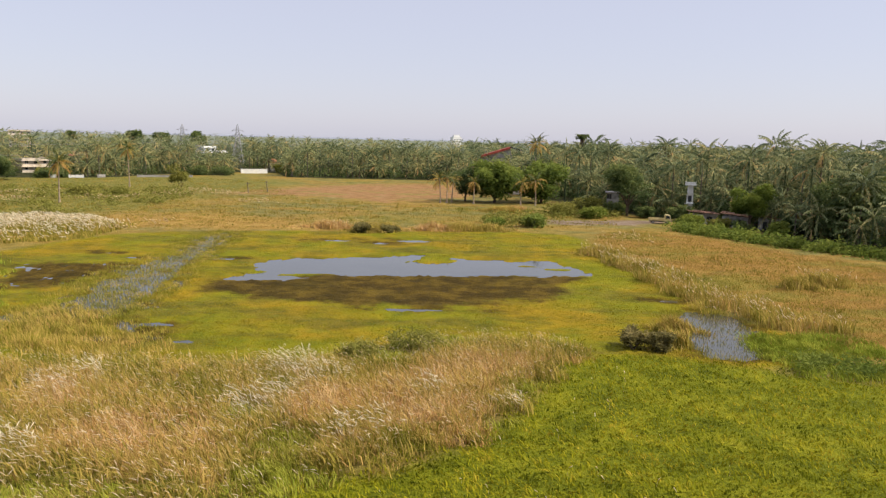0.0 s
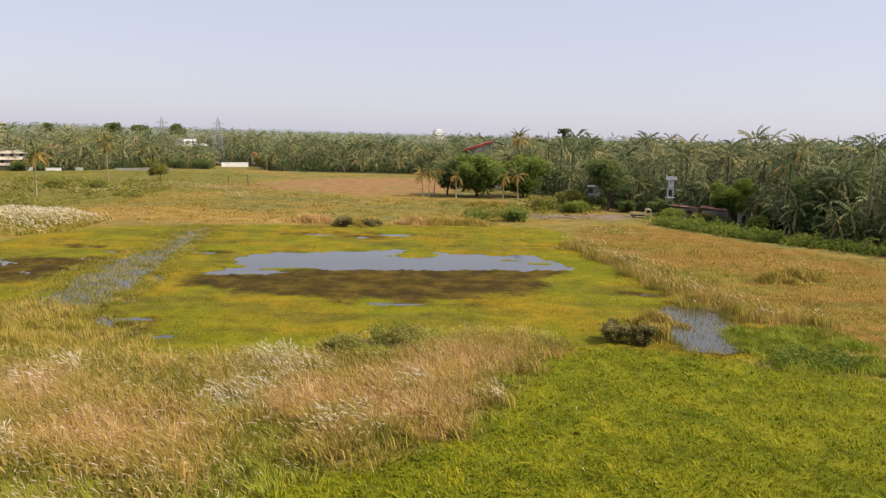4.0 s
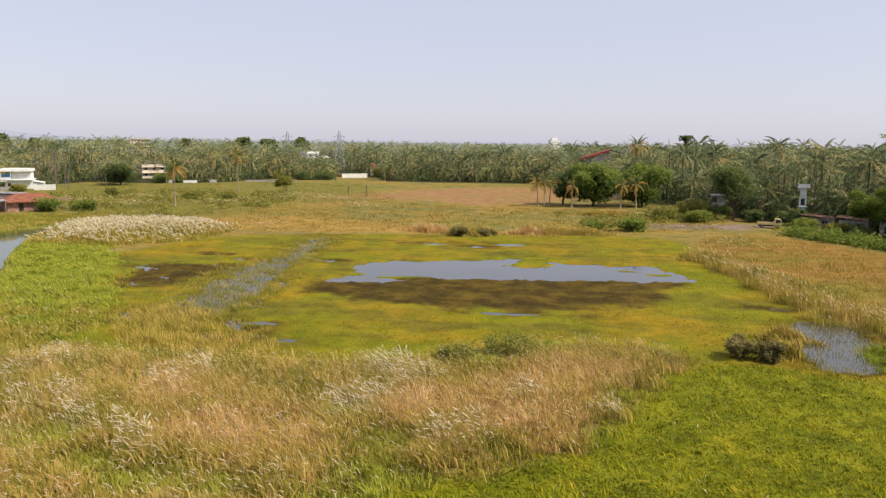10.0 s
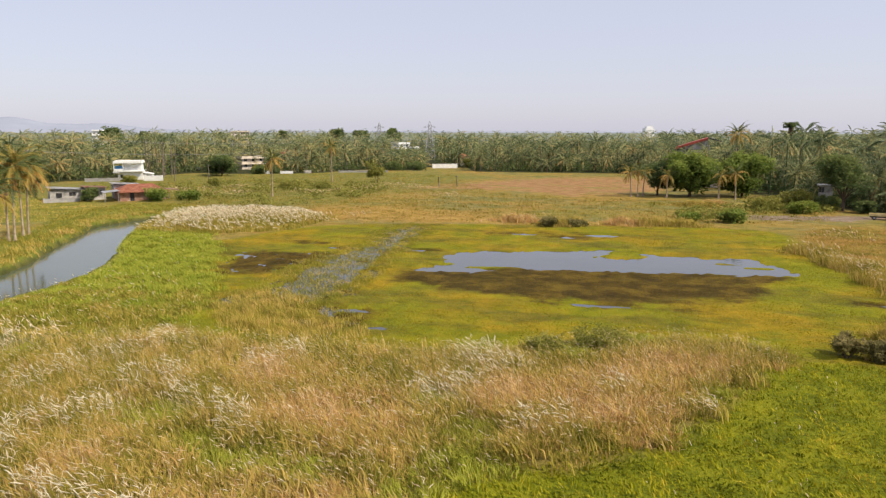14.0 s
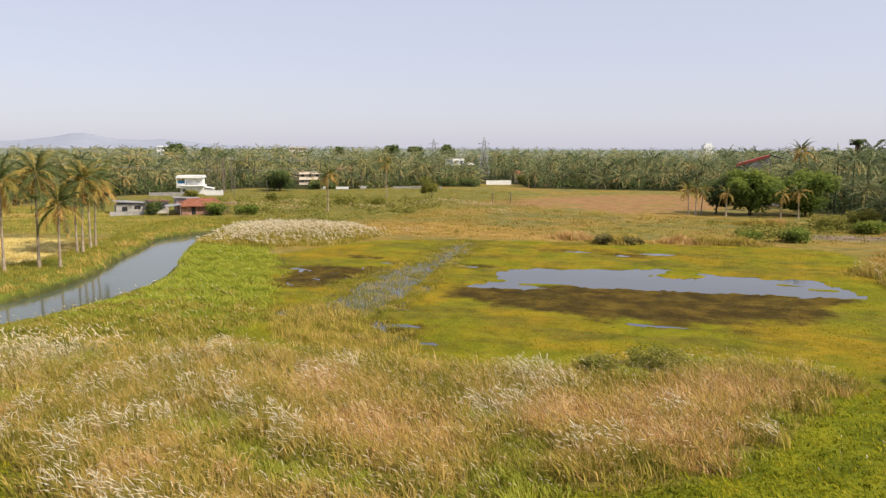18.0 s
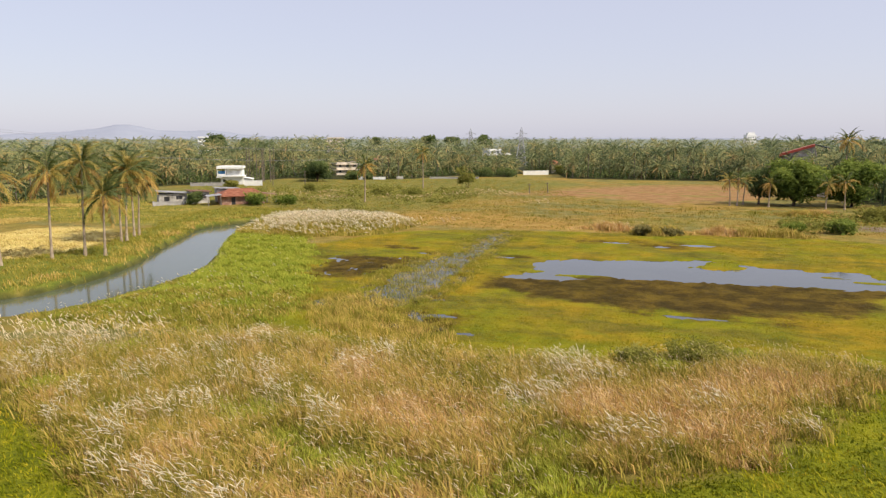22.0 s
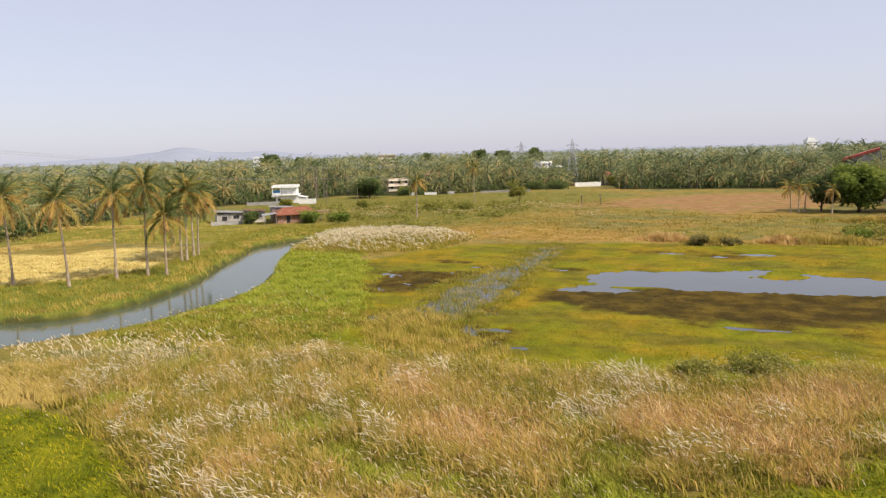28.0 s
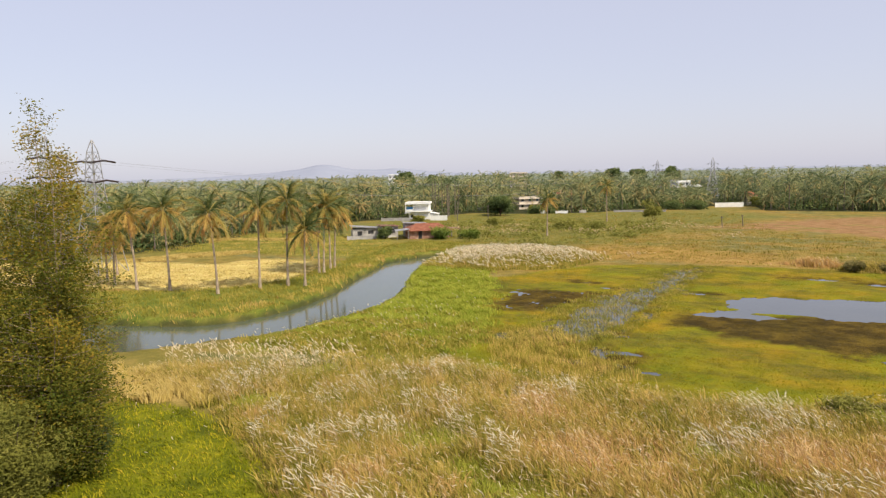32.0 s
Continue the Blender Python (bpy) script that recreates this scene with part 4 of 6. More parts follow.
# rough olive grass and straw heaps behind the rice field
c = spread(LEFT_GREEN, 1700, 0, 181)
stuff("meadow_grass", cloud(*(lambda v, f, t: (v, f, "meadow_grass", M_REED, t))(*tufts(c, 9, 0.7, 0.32, 0.09, 0.18 + 0.30 * waves(c[:, 0], c[:, 1], 11, 182), 1.0, 183))), "olive grass of the field behind the palms", "grass")
c = np.concatenate([spread(ribbon([(-126.0, 74.9), (-122.8, 80.7), (-122.0, 87.9), (-117.6, 92.2), (-116.5, 97.7)], [4, 5, 6, 5, 4]), 900, 0, 184), spread(ribbon([(-150, 112), (-138, 118), (-125, 122)], [4, 5, 4]), 500, 0, 185)])
stuff("straw_heaps", cloud(*(lambda v, f, t: (v, f, "straw_heaps", M_STRAW, t))(*tufts(c, 9, 0.5, 0.4, 0.12, 0.5 + 0.3 * waves(c[:, 0], c[:, 1], 7, 186), 1.0, 187))), "cut straw lying in bands across the field", "straw")

# ---------------------------------------------------------------- palms
def part(name, me, material, parent, label=""):
    """One mesh object under a thing or a part; me is a mesh or a bmesh."""
    if isinstance(me, bmesh.types.BMesh):
        bm, me = me, bpy.data.meshes.new(name)
        bm.to_mesh(me)
        bm.free()
    if material and not me.materials:
        me.materials.append(material)
    ob = new(name, me)
    ob.parent = parent
    if label:
        ob["label"] = label
    return ob


def thing(name, label, category, where=None, group=""):
    ob = new(name)
    ob.empty_display_size = 0.2
    if where is not None:
        ob.matrix_basis = where
    return tagged(ob, label, category, group)


def frond(length, rise, droop, pairs, rng, brown=0.0, wide=0.9, detail=6):
    """A feather leaf along +x from the origin: an arching midrib with drooping leaflets."""
    s = np.linspace(0, 1, detail + 1)
    ang = rise - droop * s ** 1.3
    step = length / detail
    x = np.concatenate([[0], np.cumsum(np.cos(ang[:-1]) * step)])
    z = np.concatenate([[0], np.cumsum(np.sin(ang[:-1]) * step)])
    mid = np.stack([x, np.zeros_like(x), z], 1)
    v, f, t = [], [], []
    w = 0.035 * length / 4.5
    for i in range(detail):
        a, b = mid[i], mid[i + 1]
        k = len(v)
        q0, q1 = w * (1 - s[i] * 0.8), w * (1 - s[i + 1] * 0.8)
        v += [a + (0, -q0, 0), a + (0, q0, 0), b + (0, q1, 0), b + (0, -q1, 0)]
        f += [[k, k + 1, k + 2], [k, k + 2, k + 3]]
        t += [0.55 + brown * 0.4] * 4
    base = 0.27 + brown + rng.normal(0, 0.11)
    for j in range(pairs):
        u = 0.10 + 0.9 * (j + 0.5) / pairs
        c = np.array([np.interp(u, s, x), 0, np.interp(u, s, z)])
        du = 0.95 * 0.9 / pairs
        c2 = np.array([np.interp(min(1, u + du), s, x), 0, np.interp(min(1, u + du), s, z)])
        long = wide * (0.45 + 1.1 * math.sin(math.pi * min(1, u * 0.85 + 0.12))) * rng.uniform(0.8, 1.15) * 0.75
        for side in (-1, 1):
            fall = rng.uniform(0.65, 1.3)
            tip = (c + c2) / 2 + np.array([0.55 * long, side * long * math.cos(fall), -long * math.sin(fall)])
            k = len(v)
            v += [c, c2, tip]
            f.append([k, k + 1, k + 2] if side > 0 else [k + 1, k, k + 2])
            tt = np.clip(base + rng.normal(0, 0.08), 0, 1)
            t += [tt, tt, min(1, tt + 0.12)]
    return np.array(v), np.array(f), np.array(t)


def turned(lot, m, grow=1.0):
    v, f, t = lot
    mm = np.array(m)
    return v * grow @ mm[:3, :3].T + mm[:3, 3], f, t


def crown(rng, fronds, pairs, dead=2, length=3.95, detail=5, gold=0.0):
    """A full head of arching fronds; the older, lower ones hang and turn yellow (gold: how much)."""
    lots = []
    for i in range(fronds):
        u = (i + rng.uniform(-0.3, 0.3)) / fronds
        rise = radians(66 - 116 * u + rng.uniform(-9, 9))
        age = -0.05 + gold * 0.5 * u if u < 0.6 else rng.uniform(-0.06, 0.12 + gold)
        lots.append(turned(frond(length * rng.uniform(0.85, 1.1), rise, radians(rng.uniform(62, 100)) * (1.0 - 0.4 * u), pairs, rng, age, 0.52, detail),
                           pose(0, 0, rng.uniform(-0.1, 0.25), 0, 0, i * 137.5 + rng.uniform(-15, 15))))
    for i in range(dead):
        lots.append(turned(frond(length * 0.8, radians(-45), radians(40), pairs, rng, 0.5, 0.6, detail), pose(0, 0, -0.2, 0, 0, rng.uniform(0, 360))))
    return merge(*lots)


def trunk(rng, tall, lean, sides=7, rings=7, base=0.16, top=0.10):
    v, f = [], []
    for i in range(rings + 1):
        s = i / rings
        rad = (base * (1 + 0.7 * max(0, 0.12 - s) / 0.12) * (1 - s) + top * s) * (1 + 0.05 * (i % 2))
        cx, cy = lean[0] * s ** 1.7, lean[1] * s ** 1.7
        for k in range(sides):
            a = 6.2832 * k / sides
            v.append((cx + rad * math.cos(a), cy + rad * math.sin(a), tall * s - (0.3 if i == 0 else 0)))
    for i in range(rings):
        for k in range(sides):
            a, b = i * sides + k, i * sides + (k + 1) % sides
            f += [[a, b, b + sides], [a, b + sides, a + sides]]
    return np.array(v), np.array(f), np.full(len(v), 0.5)


def solid(lot, name, material):
    return cloud(lot[0], lot[1], name, material, lot[2])


PR = np.random.RandomState(17)
FRONDS = [solid(frond(4.3 * PR.uniform(0.9, 1.1), radians(0), radians(dr), 26, PR, br, 0.85, 7), "frond", M_RIVERPALM) for dr, br in ((88, 0.0), (105, 0.10), (74, -0.06), (92, 0.34), (80, 0.46))]
DEAD_FROND = solid(frond(3.3, 0, radians(40), 16, PR, 0.66, 0.6, 6), "dead_frond", M_RIVERPALM)


def fine_palm(x, y, tall, lean, label, fronds=19, dead=4, size=1.0, seed=0):
    """A palm whose every frond is a part of its own."""
    r = np.random.RandomState(seed + 300)
    z = float(ground_z([(x, y)])[0])
    ob = thing("coconut_palm", label, "palm tree", pose(x, y, z), "palms by the river")
    part("trunk", solid(trunk(r, tall, lean, 9, 12), "trunk", M_TRUNK), None, ob)
    for i in range(fronds):
        u = (i + 0.5) / fronds
        rise = 82 - 118 * u + r.uniform(-7, 7)
        k = int(r.randint(0, 3)) if u < 0.5 else int(r.randint(1, 5))
        fr = part("frond", FRONDS[k], None, ob)
        fr.matrix_basis = pose(lean[0], lean[1], tall + r.uniform(-0.15, 0.2), 0, -rise, i * 137.5 + r.uniform(-12, 12)) @ Matrix.Scale(size * r.uniform(0.85, 1.1), 4)
    for i in range(dead):
        fr = part("frond", DEAD_FROND, None, ob, "dry brown hanging frond")
        fr.matrix_basis = pose(lean[0], lean[1], tall - 0.2, 0, r.uniform(30, 62), r.uniform(0, 360)) @ Matrix.Scale(size, 4)
    return ob


LIVE, DRY = "tall coconut palm with yellowing fronds on the river bank", "coconut palm with dry brown hanging fronds on the river bank"
for i, (x, y, tall, lx, ly, lab, n) in enumerate([
        (-91.4, 56.8, 10.6, -1.0, -0.2, LIVE, 17), (-86.3, 58.4, 10.8, -0.9, 0.2, LIVE, 17), (-77.0, 58.9, 10.2, -0.6, -0.3, DRY, 17), (-75.3, 64.3, 10.4, 0.2, 0.1, LIVE, 17),
        (-73.9, 67.9, 11.2, 0.3, 0.1, DRY, 19), (-71.6, 68.8, 7.4, 0.3, 0.0, DRY, 17), (-79.8, 79.7, 9.0, -0.2, 0.2, LIVE, 18), (-79.0, 79.9, 10.0, 0.5, 0.3, DRY, 18),
        (-81.4, 83.8, 9.8, -0.2, 0.2, LIVE, 19), (-82.0, 85.4, 9.0, 0.6, 0.1, LIVE, 17), (-98.6, 57.9, 9.0, 0.4, 0.2, LIVE, 17), (-103.0, 59.4, 7.4, 0.4, -0.2, DRY, 15), (-108.7, 64.4, 7.0, -0.4, -0.2, DRY, 15), (-77.9, 150.4, 8.4, 0.2, 0.0, "lone coconut palm standing in the far meadow", 16), (-83.3, 197.3, 10.2, -0.3, 0.0, "lone coconut palm standing in the far meadow", 17),
        (-0.5, 172.3, 5.6, -0.3, 0, "short yellowing palm at the bare field's edge", 11), (1.0, 172.6, 5.9, 0.1, 0, "short yellowing palm at the bare field's edge", 12), (2.2, 175.0, 5.5, 0.4, 0, "short yellowing palm at the bare field's edge", 12),
        (23.1, 188.6, 14.0, 0.3, 0, "tall coconut palm rising over the mango trees", 18), (18.0, 170.5, 5.2, 0.2, 0, "short yellowing palm before the mango trees", 12), (21.5, 171, 5.8, -0.2, 0, "short yellowing palm before the mango trees", 12), (7.2, 171, 5.0, 0.2, 0, "short yellowing palm before the mango trees", 11)]):
    small = tall < 7
    fine_palm(x, y, tall, (lx, ly), lab, n + (4 if small else 11), 2 if small else 4, 0.72 if small else (1.05 if y < 100 else 0.85), i)

# slim areca palms in a close row beside the white house
ARECA_CROWN = solid(crown(np.random.RandomState(430), 11, 10, 0, 2.0, 4, 0.05), "crown", M_PALM)
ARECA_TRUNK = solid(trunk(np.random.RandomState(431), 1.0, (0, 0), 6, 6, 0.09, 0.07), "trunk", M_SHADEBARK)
AR = np.random.RandomState(433)
for i in range(15):
    a, d = radians(AR.uniform(33.9, 36.2)), AR.uniform(247, 262)
    h = AR.uniform(11.0, 13.6)
    ob = thing("areca_palm", "slim areca palm with a bare pale trunk and small crown", "palm tree", pose(-d * math.sin(a), d * math.cos(a), 0.1), "areca palms beside the white house")
    tr = part("trunk", ARECA_TRUNK, None, ob)
    tr.matrix_basis = Matrix.Diagonal((1, 1, h, 1))
    cr = part("crown", ARECA_CROWN, None, ob)
    cr.matrix_basis = pose(0, 0, h, AR.uniform(-8, 8), AR.uniform(-8, 8), AR.uniform(0, 360)) @ Matrix.Scale(AR.uniform(0.8, 1.1), 4)

# palms of the grove's front rows: whole trees that share a few crowns and trunks
CROWNS = [solid(crown(np.random.RandomState(400 + i), 24, 15, 2, 4.5, 5, 0.06), "crown", M_PALM) for i in range(6)]
GOLDEN = [solid(crown(np.random.RandomState(410 + i), 24, 15, 3, 4.5, 5, 0.32), "crown", M_PALM) for i in range(6)]
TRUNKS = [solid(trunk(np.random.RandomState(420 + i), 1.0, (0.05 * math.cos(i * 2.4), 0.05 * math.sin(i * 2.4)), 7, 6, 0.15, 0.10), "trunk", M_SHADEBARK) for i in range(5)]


def grove_height(az):
    """How tall the palms stand, by bearing: tallest on the right."""
    return np.interp(az, [-40, -12, -5, 0, 15, 25, 40, 46, 52, 60], [12.2, 12.0, 11.0, 9.2, 8.8, 9.6, 10.2, 9.7, 9.4, 9.4])


def in_gap(a, d):
    """Clearings before houses that show between the palms: bearings and depth."""
    return any(lo < a < hi and d < deep_ for lo, hi, deep_ in ((12.1, 15.3, 302), (14.9, 15.9, 384), (27.3, 30.2, 290), (33.8, 39.2, 262)))


def cap(a, d):
    """Lower palms before roofs that look out over the grove."""
    return 5.2 if 16.0 < a < 18.4 and d < 384 else 8.6 if -6.4 < a < -2.0 and d < 242 else 99.0


GR = np.random.RandomState(31)
front = []
for az in np.arange(-40, 66, 0.38):
    a = az + GR.uniform(-0.25, 0.25)
    d = float(np.interp(a, GROVE_AZ, GROVE_D)) + GR.uniform(0, 26) + 2
    front.append((a, d))
for a, d in front:
    x, y = -d * math.sin(radians(a)), d * math.cos(radians(a))
    if (4 < x < 34 and y < 190) or in_gap(a, d):
        continue
    h = min(cap(a, d), float(grove_height(a)) * (GR.uniform(0.16, 1.0) if GR.rand() < 0.9 else GR.uniform(1.05, 1.2)))
    ob = thing("coconut_palm", "coconut palm with a full green crown in the grove", "palm tree", pose(x, y, 0.1), "palms of the grove")
    k = int(GR.randint(0, 5))
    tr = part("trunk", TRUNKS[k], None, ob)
    tr.matrix_basis = Matrix.Diagonal((1, 1, h, 1))
    cr = part("crown", (GOLDEN if GR.rand() < np.interp(a, [-20, 0, 15, 30], [0.05, 0.2, 0.45, 0.55]) else CROWNS)[int(GR.randint(0, 6))], None, ob)
    cr.matrix_basis = pose(0.05 * math.cos(k * 2.4), 0.05 * math.sin(k * 2.4), h, GR.uniform(-8, 8), GR.uniform(-8, 8), GR.uniform(0, 360)) @ Matrix.Scale(GR.uniform(0.78, 1.08), 4)


def palm_mass(places, seed):
    """Many plain palms in one mesh, for the grove's depth."""
    r = np.random.RandomState(seed)
    kinds = []
    for i in range(6):
        c = crown(np.random.RandomState(440 + i), 17, 8, 1, 4.5, 4, 0.06 if i < 3 else 0.28)
        kinds.append(c)
    far = [crown(np.random.RandomState(450 + i), 11, 5, 0, 4.7, 3, 0.06 if i < 3 else 0.28) for i in range(6)]
    tr = trunk(r, 1.0, (0, 0), 4, 2, 0.16, 0.12)
    lots = []
    for x, y, h in places:
        s = r.uniform(0.85, 1.15)
        m = pose(x, y, h, r.uniform(-10, 10), r.uniform(-10, 10), r.uniform(0, 360))
        v, f, t = turned((kinds if math.hypot(x, y) < 330 else far)[r.randint(0, 6 if x < 0 else 4)], m, s)
        lots.append((v, f, np.clip(t + r.normal(0, 0.10) + np.interp(x / y, (-0.7, 0.3), (0.06, -0.05)), 0, 1)))
        lots.append((tr[0] * (1, 1, h) + (x, y, 0), tr[1], np.full(len(tr[0]), 0.0)))
    return merge(*lots)


deep = []
az = -42.0
while az < 68:
    f0 = float(np.interp(az, GROVE_AZ, GROVE_D))
    d = f0 + GR.uniform(6, 14)
    while d < 1500:
        a = az + GR.uniform(-0.6, 0.6)
        h = float(grove_height(a)) * (GR.uniform(0.40 if d - f0 < 45 else 0.58, 1.10) if GR.rand() < 0.9 else GR.uniform(1.1, 1.26)) + (0.6 if d > 400 else 0) - (1.5 if d - f0 > 120 and a < -5 else 0)
        if not in_gap(a, d):
            deep.append((-d * math.sin(radians(a)), d * math.cos(radians(a)), min(h, cap(a, d))))
        d += GR.uniform(9, 15) * (1 + max(0, d - f0 - 40) / 60)
    az += 1.15
for _ in range(620):             # young palms that fill the grove's edge
    a = GR.uniform(-40, 66)
    d = float(np.interp(a, GROVE_AZ, GROVE_D)) + GR.uniform(3, 42)
    x, y = -d * math.sin(radians(a)), d * math.cos(radians(a))
    if not in_gap(a, d) and not (4 < x < 34 and y < 190):
        deep.append((x, y, GR.uniform(0.9, 6.0)))
stuff("palm_grove", solid(palm_mass(deep, 5), "palm_grove", M_PALM), "dense coconut palm grove reaching to the horizon", "palm grove")


# ---------------------------------------------------------------- broad-leaved trees and bushes
def leaves(centres, each, spread_, size, rng, tint, flat=0.3):
    """Small leaf blades (two triangles) strewn round twig ends."""
    c = np.repeat(centres, each, axis=0) + rng.normal(0, spread_, (len(centres) * each, 3)) * (1, 1, 0.8)
    n = len(c)
    a = rng.normal(0, 1, (n, 3)) * (1, 1, 0.6)
    a /= np.linalg.norm(a, axis=1)[:, None]
    b = np.cross(a, rng.normal(0, 1, (n, 3)))
    b /= np.linalg.norm(b, axis=1)[:, None]
    L = size * rng.uniform(0.6, 1.4, n)[:, None]
    v = np.stack([c - a * L, c + b * L * flat, c + a * L, c - b * L * flat], 1).reshape(-1, 3)
    k = np.arange(n)[:, None] * 4
    f = np.concatenate([k + [0, 1, 2], k + [0, 2, 3]], 1).reshape(-1, 3)
    t = np.repeat(np.clip(np.repeat(tint, each) + rng.normal(0, 0.12, n), 0, 1), 4)
    return v, f, t


def tube(a, b, ra, rb, sides=5):
    a, b = np.array(a, float), np.array(b, float)
    d = (b - a) / max(np.linalg.norm(b - a), 1e-6)
    s = np.cross(d, (0.3, 0.5, 0.81))
    s /= np.linalg.norm(s)
    u = np.cross(d, s)
    v, f = [], []
    for c, r in ((a, ra), (b, rb)):
        v += [c + (s * math.cos(6.2832 * k / sides) + u * math.sin(6.2832 * k / sides)) * r for k in range(sides)]
    for k in range(sides):
        k2 = (k + 1) % sides
        f += [[k, k2, k2 + sides], [k, k2 + sides, k + sides]]
    return np.array(v), np.array(f), np.full(len(v), 0.5)


def rope(pts, radii, sides=4):
    """One connected tube along a line of points."""
    pts = np.array(pts, float)
    d = np.gradient(pts, axis=0)
    d /= np.linalg.norm(d, axis=1)[:, None]
    s = np.cross(d, np.array((0.31, 0.52, 0.79)))
    s /= np.linalg.norm(s, axis=1)[:, None]
    u = np.cross(d, s)
    r = np.broadcast_to(np.array(radii, float), (len(pts),))[:, None]
    v = np.stack([pts + (s * math.cos(6.2832 * k / sides) + u * math.sin(6.2832 * k / sides)) * r for k in range(sides)], 1).reshape(-1, 3)
    f = []
    for i in range(len(pts) - 1):
        for k in range(sides):
            a, b = i * sides + k, i * sides + (k + 1) % sides
            f += [[a, b, b + sides], [a, b + sides, a + sides]]
    return v, np.array(f), np.full(len(v), 0.5)


def blobby(rng, lobes, radius, tall, low):
    """Places on the skin of a crown made of several lobes, with tints painted lighter on top."""
    out, hi = [], []
    for _ in range(lobes):
        a, rr = rng.uniform(0, 6.28), radius * math.sqrt(rng.uniform(0, 1)) * 0.68
        cz = low + (tall - low) * rng.uniform(0.18, 0.82)
        lr = radius * rng.uniform(0.28, 0.48)
        n = 48
        d = rng.normal(0, 1, (n, 3))
        d /= np.linalg.norm(d, axis=1)[:, None]
        p = np.array([rr * math.cos(a), rr * math.sin(a), cz]) + d * lr * rng.uniform(0.75, 1.05, (n, 1)) * (1, 1, 0.8)
        out.append(p)
        # upward-facing leaves get a lighter tint: top light put into the colour
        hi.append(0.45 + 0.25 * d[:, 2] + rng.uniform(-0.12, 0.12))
    out, hi = np.concatenate(out), np.concatenate(hi)
    ok = (out[:, 2] > low * 0.8) & (out[:, 2] < tall * 1.03)
    return out[ok], hi[ok]


def broad_tree(name, label, x, y, tall, radius, low, material, seed, lobes=16, each=9, size=0.32, group="", category="tree"):
    r = np.random.RandomState(seed)
    ob = thing(name, label, category, pose(x, y, float(ground_z([(x, y)])[0])), group)
    limbs = [tube((0, 0, -0.3), (0.1, 0.1, low * 1.1), 0.035 * tall, 0.026 * tall, 8)]
    for _ in range(9):
        a = r.uniform(0, 6.28)
        e = (radius * 0.6 * math.cos(a), radius * 0.6 * math.sin(a), low + (tall - low) * r.uniform(0.25, 0.75))
        m = (e[0] * 0.4, e[1] * 0.4, low + (e[2] - low) * 0.6)
        limbs += [tube((0.1, 0.1, low * r.uniform(0.7, 1.05)), m, 0.016 * tall, 0.010 * tall), tube(m, e, 0.010 * tall, 0.003 * tall)]
    part("trunk", solid(merge(*limbs), "trunk", M_BARK), None, ob)
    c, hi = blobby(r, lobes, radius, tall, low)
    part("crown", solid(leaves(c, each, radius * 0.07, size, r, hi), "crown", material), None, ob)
    return ob


def bush(name, label, x, y, tall, radius, material, seed, each=8, size=0.22, dense=9, category="bush", group=""):
    r = np.random.RandomState(seed)
    ob = thing(name, label, category, pose(x, y, float(ground_z([(x, y)])[0])), group)
    stems = []
    for _ in range(7):
        a = r.uniform(0, 6.28)
        stems.append(tube((0, 0, -0.15), (radius * 0.6 * math.cos(a), radius * 0.6 * math.sin(a), tall * r.uniform(0.5, 0.85)), 0.04, 0.012, 4))
    part("stems", solid(merge(*stems), "stems", M_BARK), None, ob)
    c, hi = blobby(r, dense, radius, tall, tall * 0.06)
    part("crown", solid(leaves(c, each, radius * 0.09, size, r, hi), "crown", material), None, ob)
    return ob


broad_tree("mango_tree", "bushy dark green mango tree with a domed crown", 12.3, 176, 11.2, 6.2, 0.8, M_MANGO, 501, 30, 6, 0.48, "mango trees")
broad_tree("mango_tree", "rounded mango tree beside the bare field", 23.8, 179, 10.2, 6.0, 0.8, M_MANGO, 502, 28, 6, 0.48, "mango trees")
broad_tree("mango_tree", "dull green mango tree with a thin crown", 5.4, 177.5, 7.5, 4.2, 1.8, M_WOODS, 503, 12, 9, 0.3, "mango trees")
broad_tree("broad_tree", "sunlit yellow-green tree above the shacks", 54.6, 131, 8.0, 3.6, 2.2, M_VINE, 504, 16, 9, 0.3)
broad_tree("broad_tree", "dark green tree shading the shacks", 38, 152, 10.5, 5.5, 2.0, M_WOODS, 505, 16, 9, 0.34)
broad_tree("broad_tree", "dark green tree in the shade of the grove", 66.5, 120, 12, 6, 1.5, M_WOODS, 506, 20, 9, 0.36)
broad_tree("broad_tree", "dark green tree in the shade of the grove", 73, 106, 12.5, 6.5, 1.2, M_WOODS, 507, 20, 9, 0.36)
broad_tree("broad_tree", "spreading green tree before the palms", -128.5, 214, 6.8, 4.8, 0.6, M_WOODS, 508, 16, 9, 0.34)
broad_tree("broad_tree", "spreading green tree before the palms", -133.5, 219, 5.6, 3.6, 0.6, M_WOODS, 509, 10, 9, 0.34)
umbrella = broad_tree("umbrella_tree", "flat-topped dark tree above the palms", 50.8, 275.4, 17.0, 2.8, 16.2, M_WOODS, 510, 7, 3, 0.35)
umbrella.children[-1].matrix_basis = Matrix.Translation((0, 0, 12.6)) @ Matrix.Diagonal((1.5, 1.5, 0.25, 1))
for i, (az_, d_, h_, r_2) in enumerate([(38.2, 620, 21, 10), (36.3, 640, 17, 6), (22.5, 800, 19, 9), (20.6, 820, 17, 10), (18.1, 760, 19.5, 9), (26.4, 900, 17, 6)]):
    broad_tree("rain_tree", "large round tree rising over the distant palms", -d_ * math.sin(radians(az_)), d_ * math.cos(radians(az_)), h_ - 3.6, r_2, 4, M_WOODS, 520 + i, 11, 6, 1.2, "distant round trees")

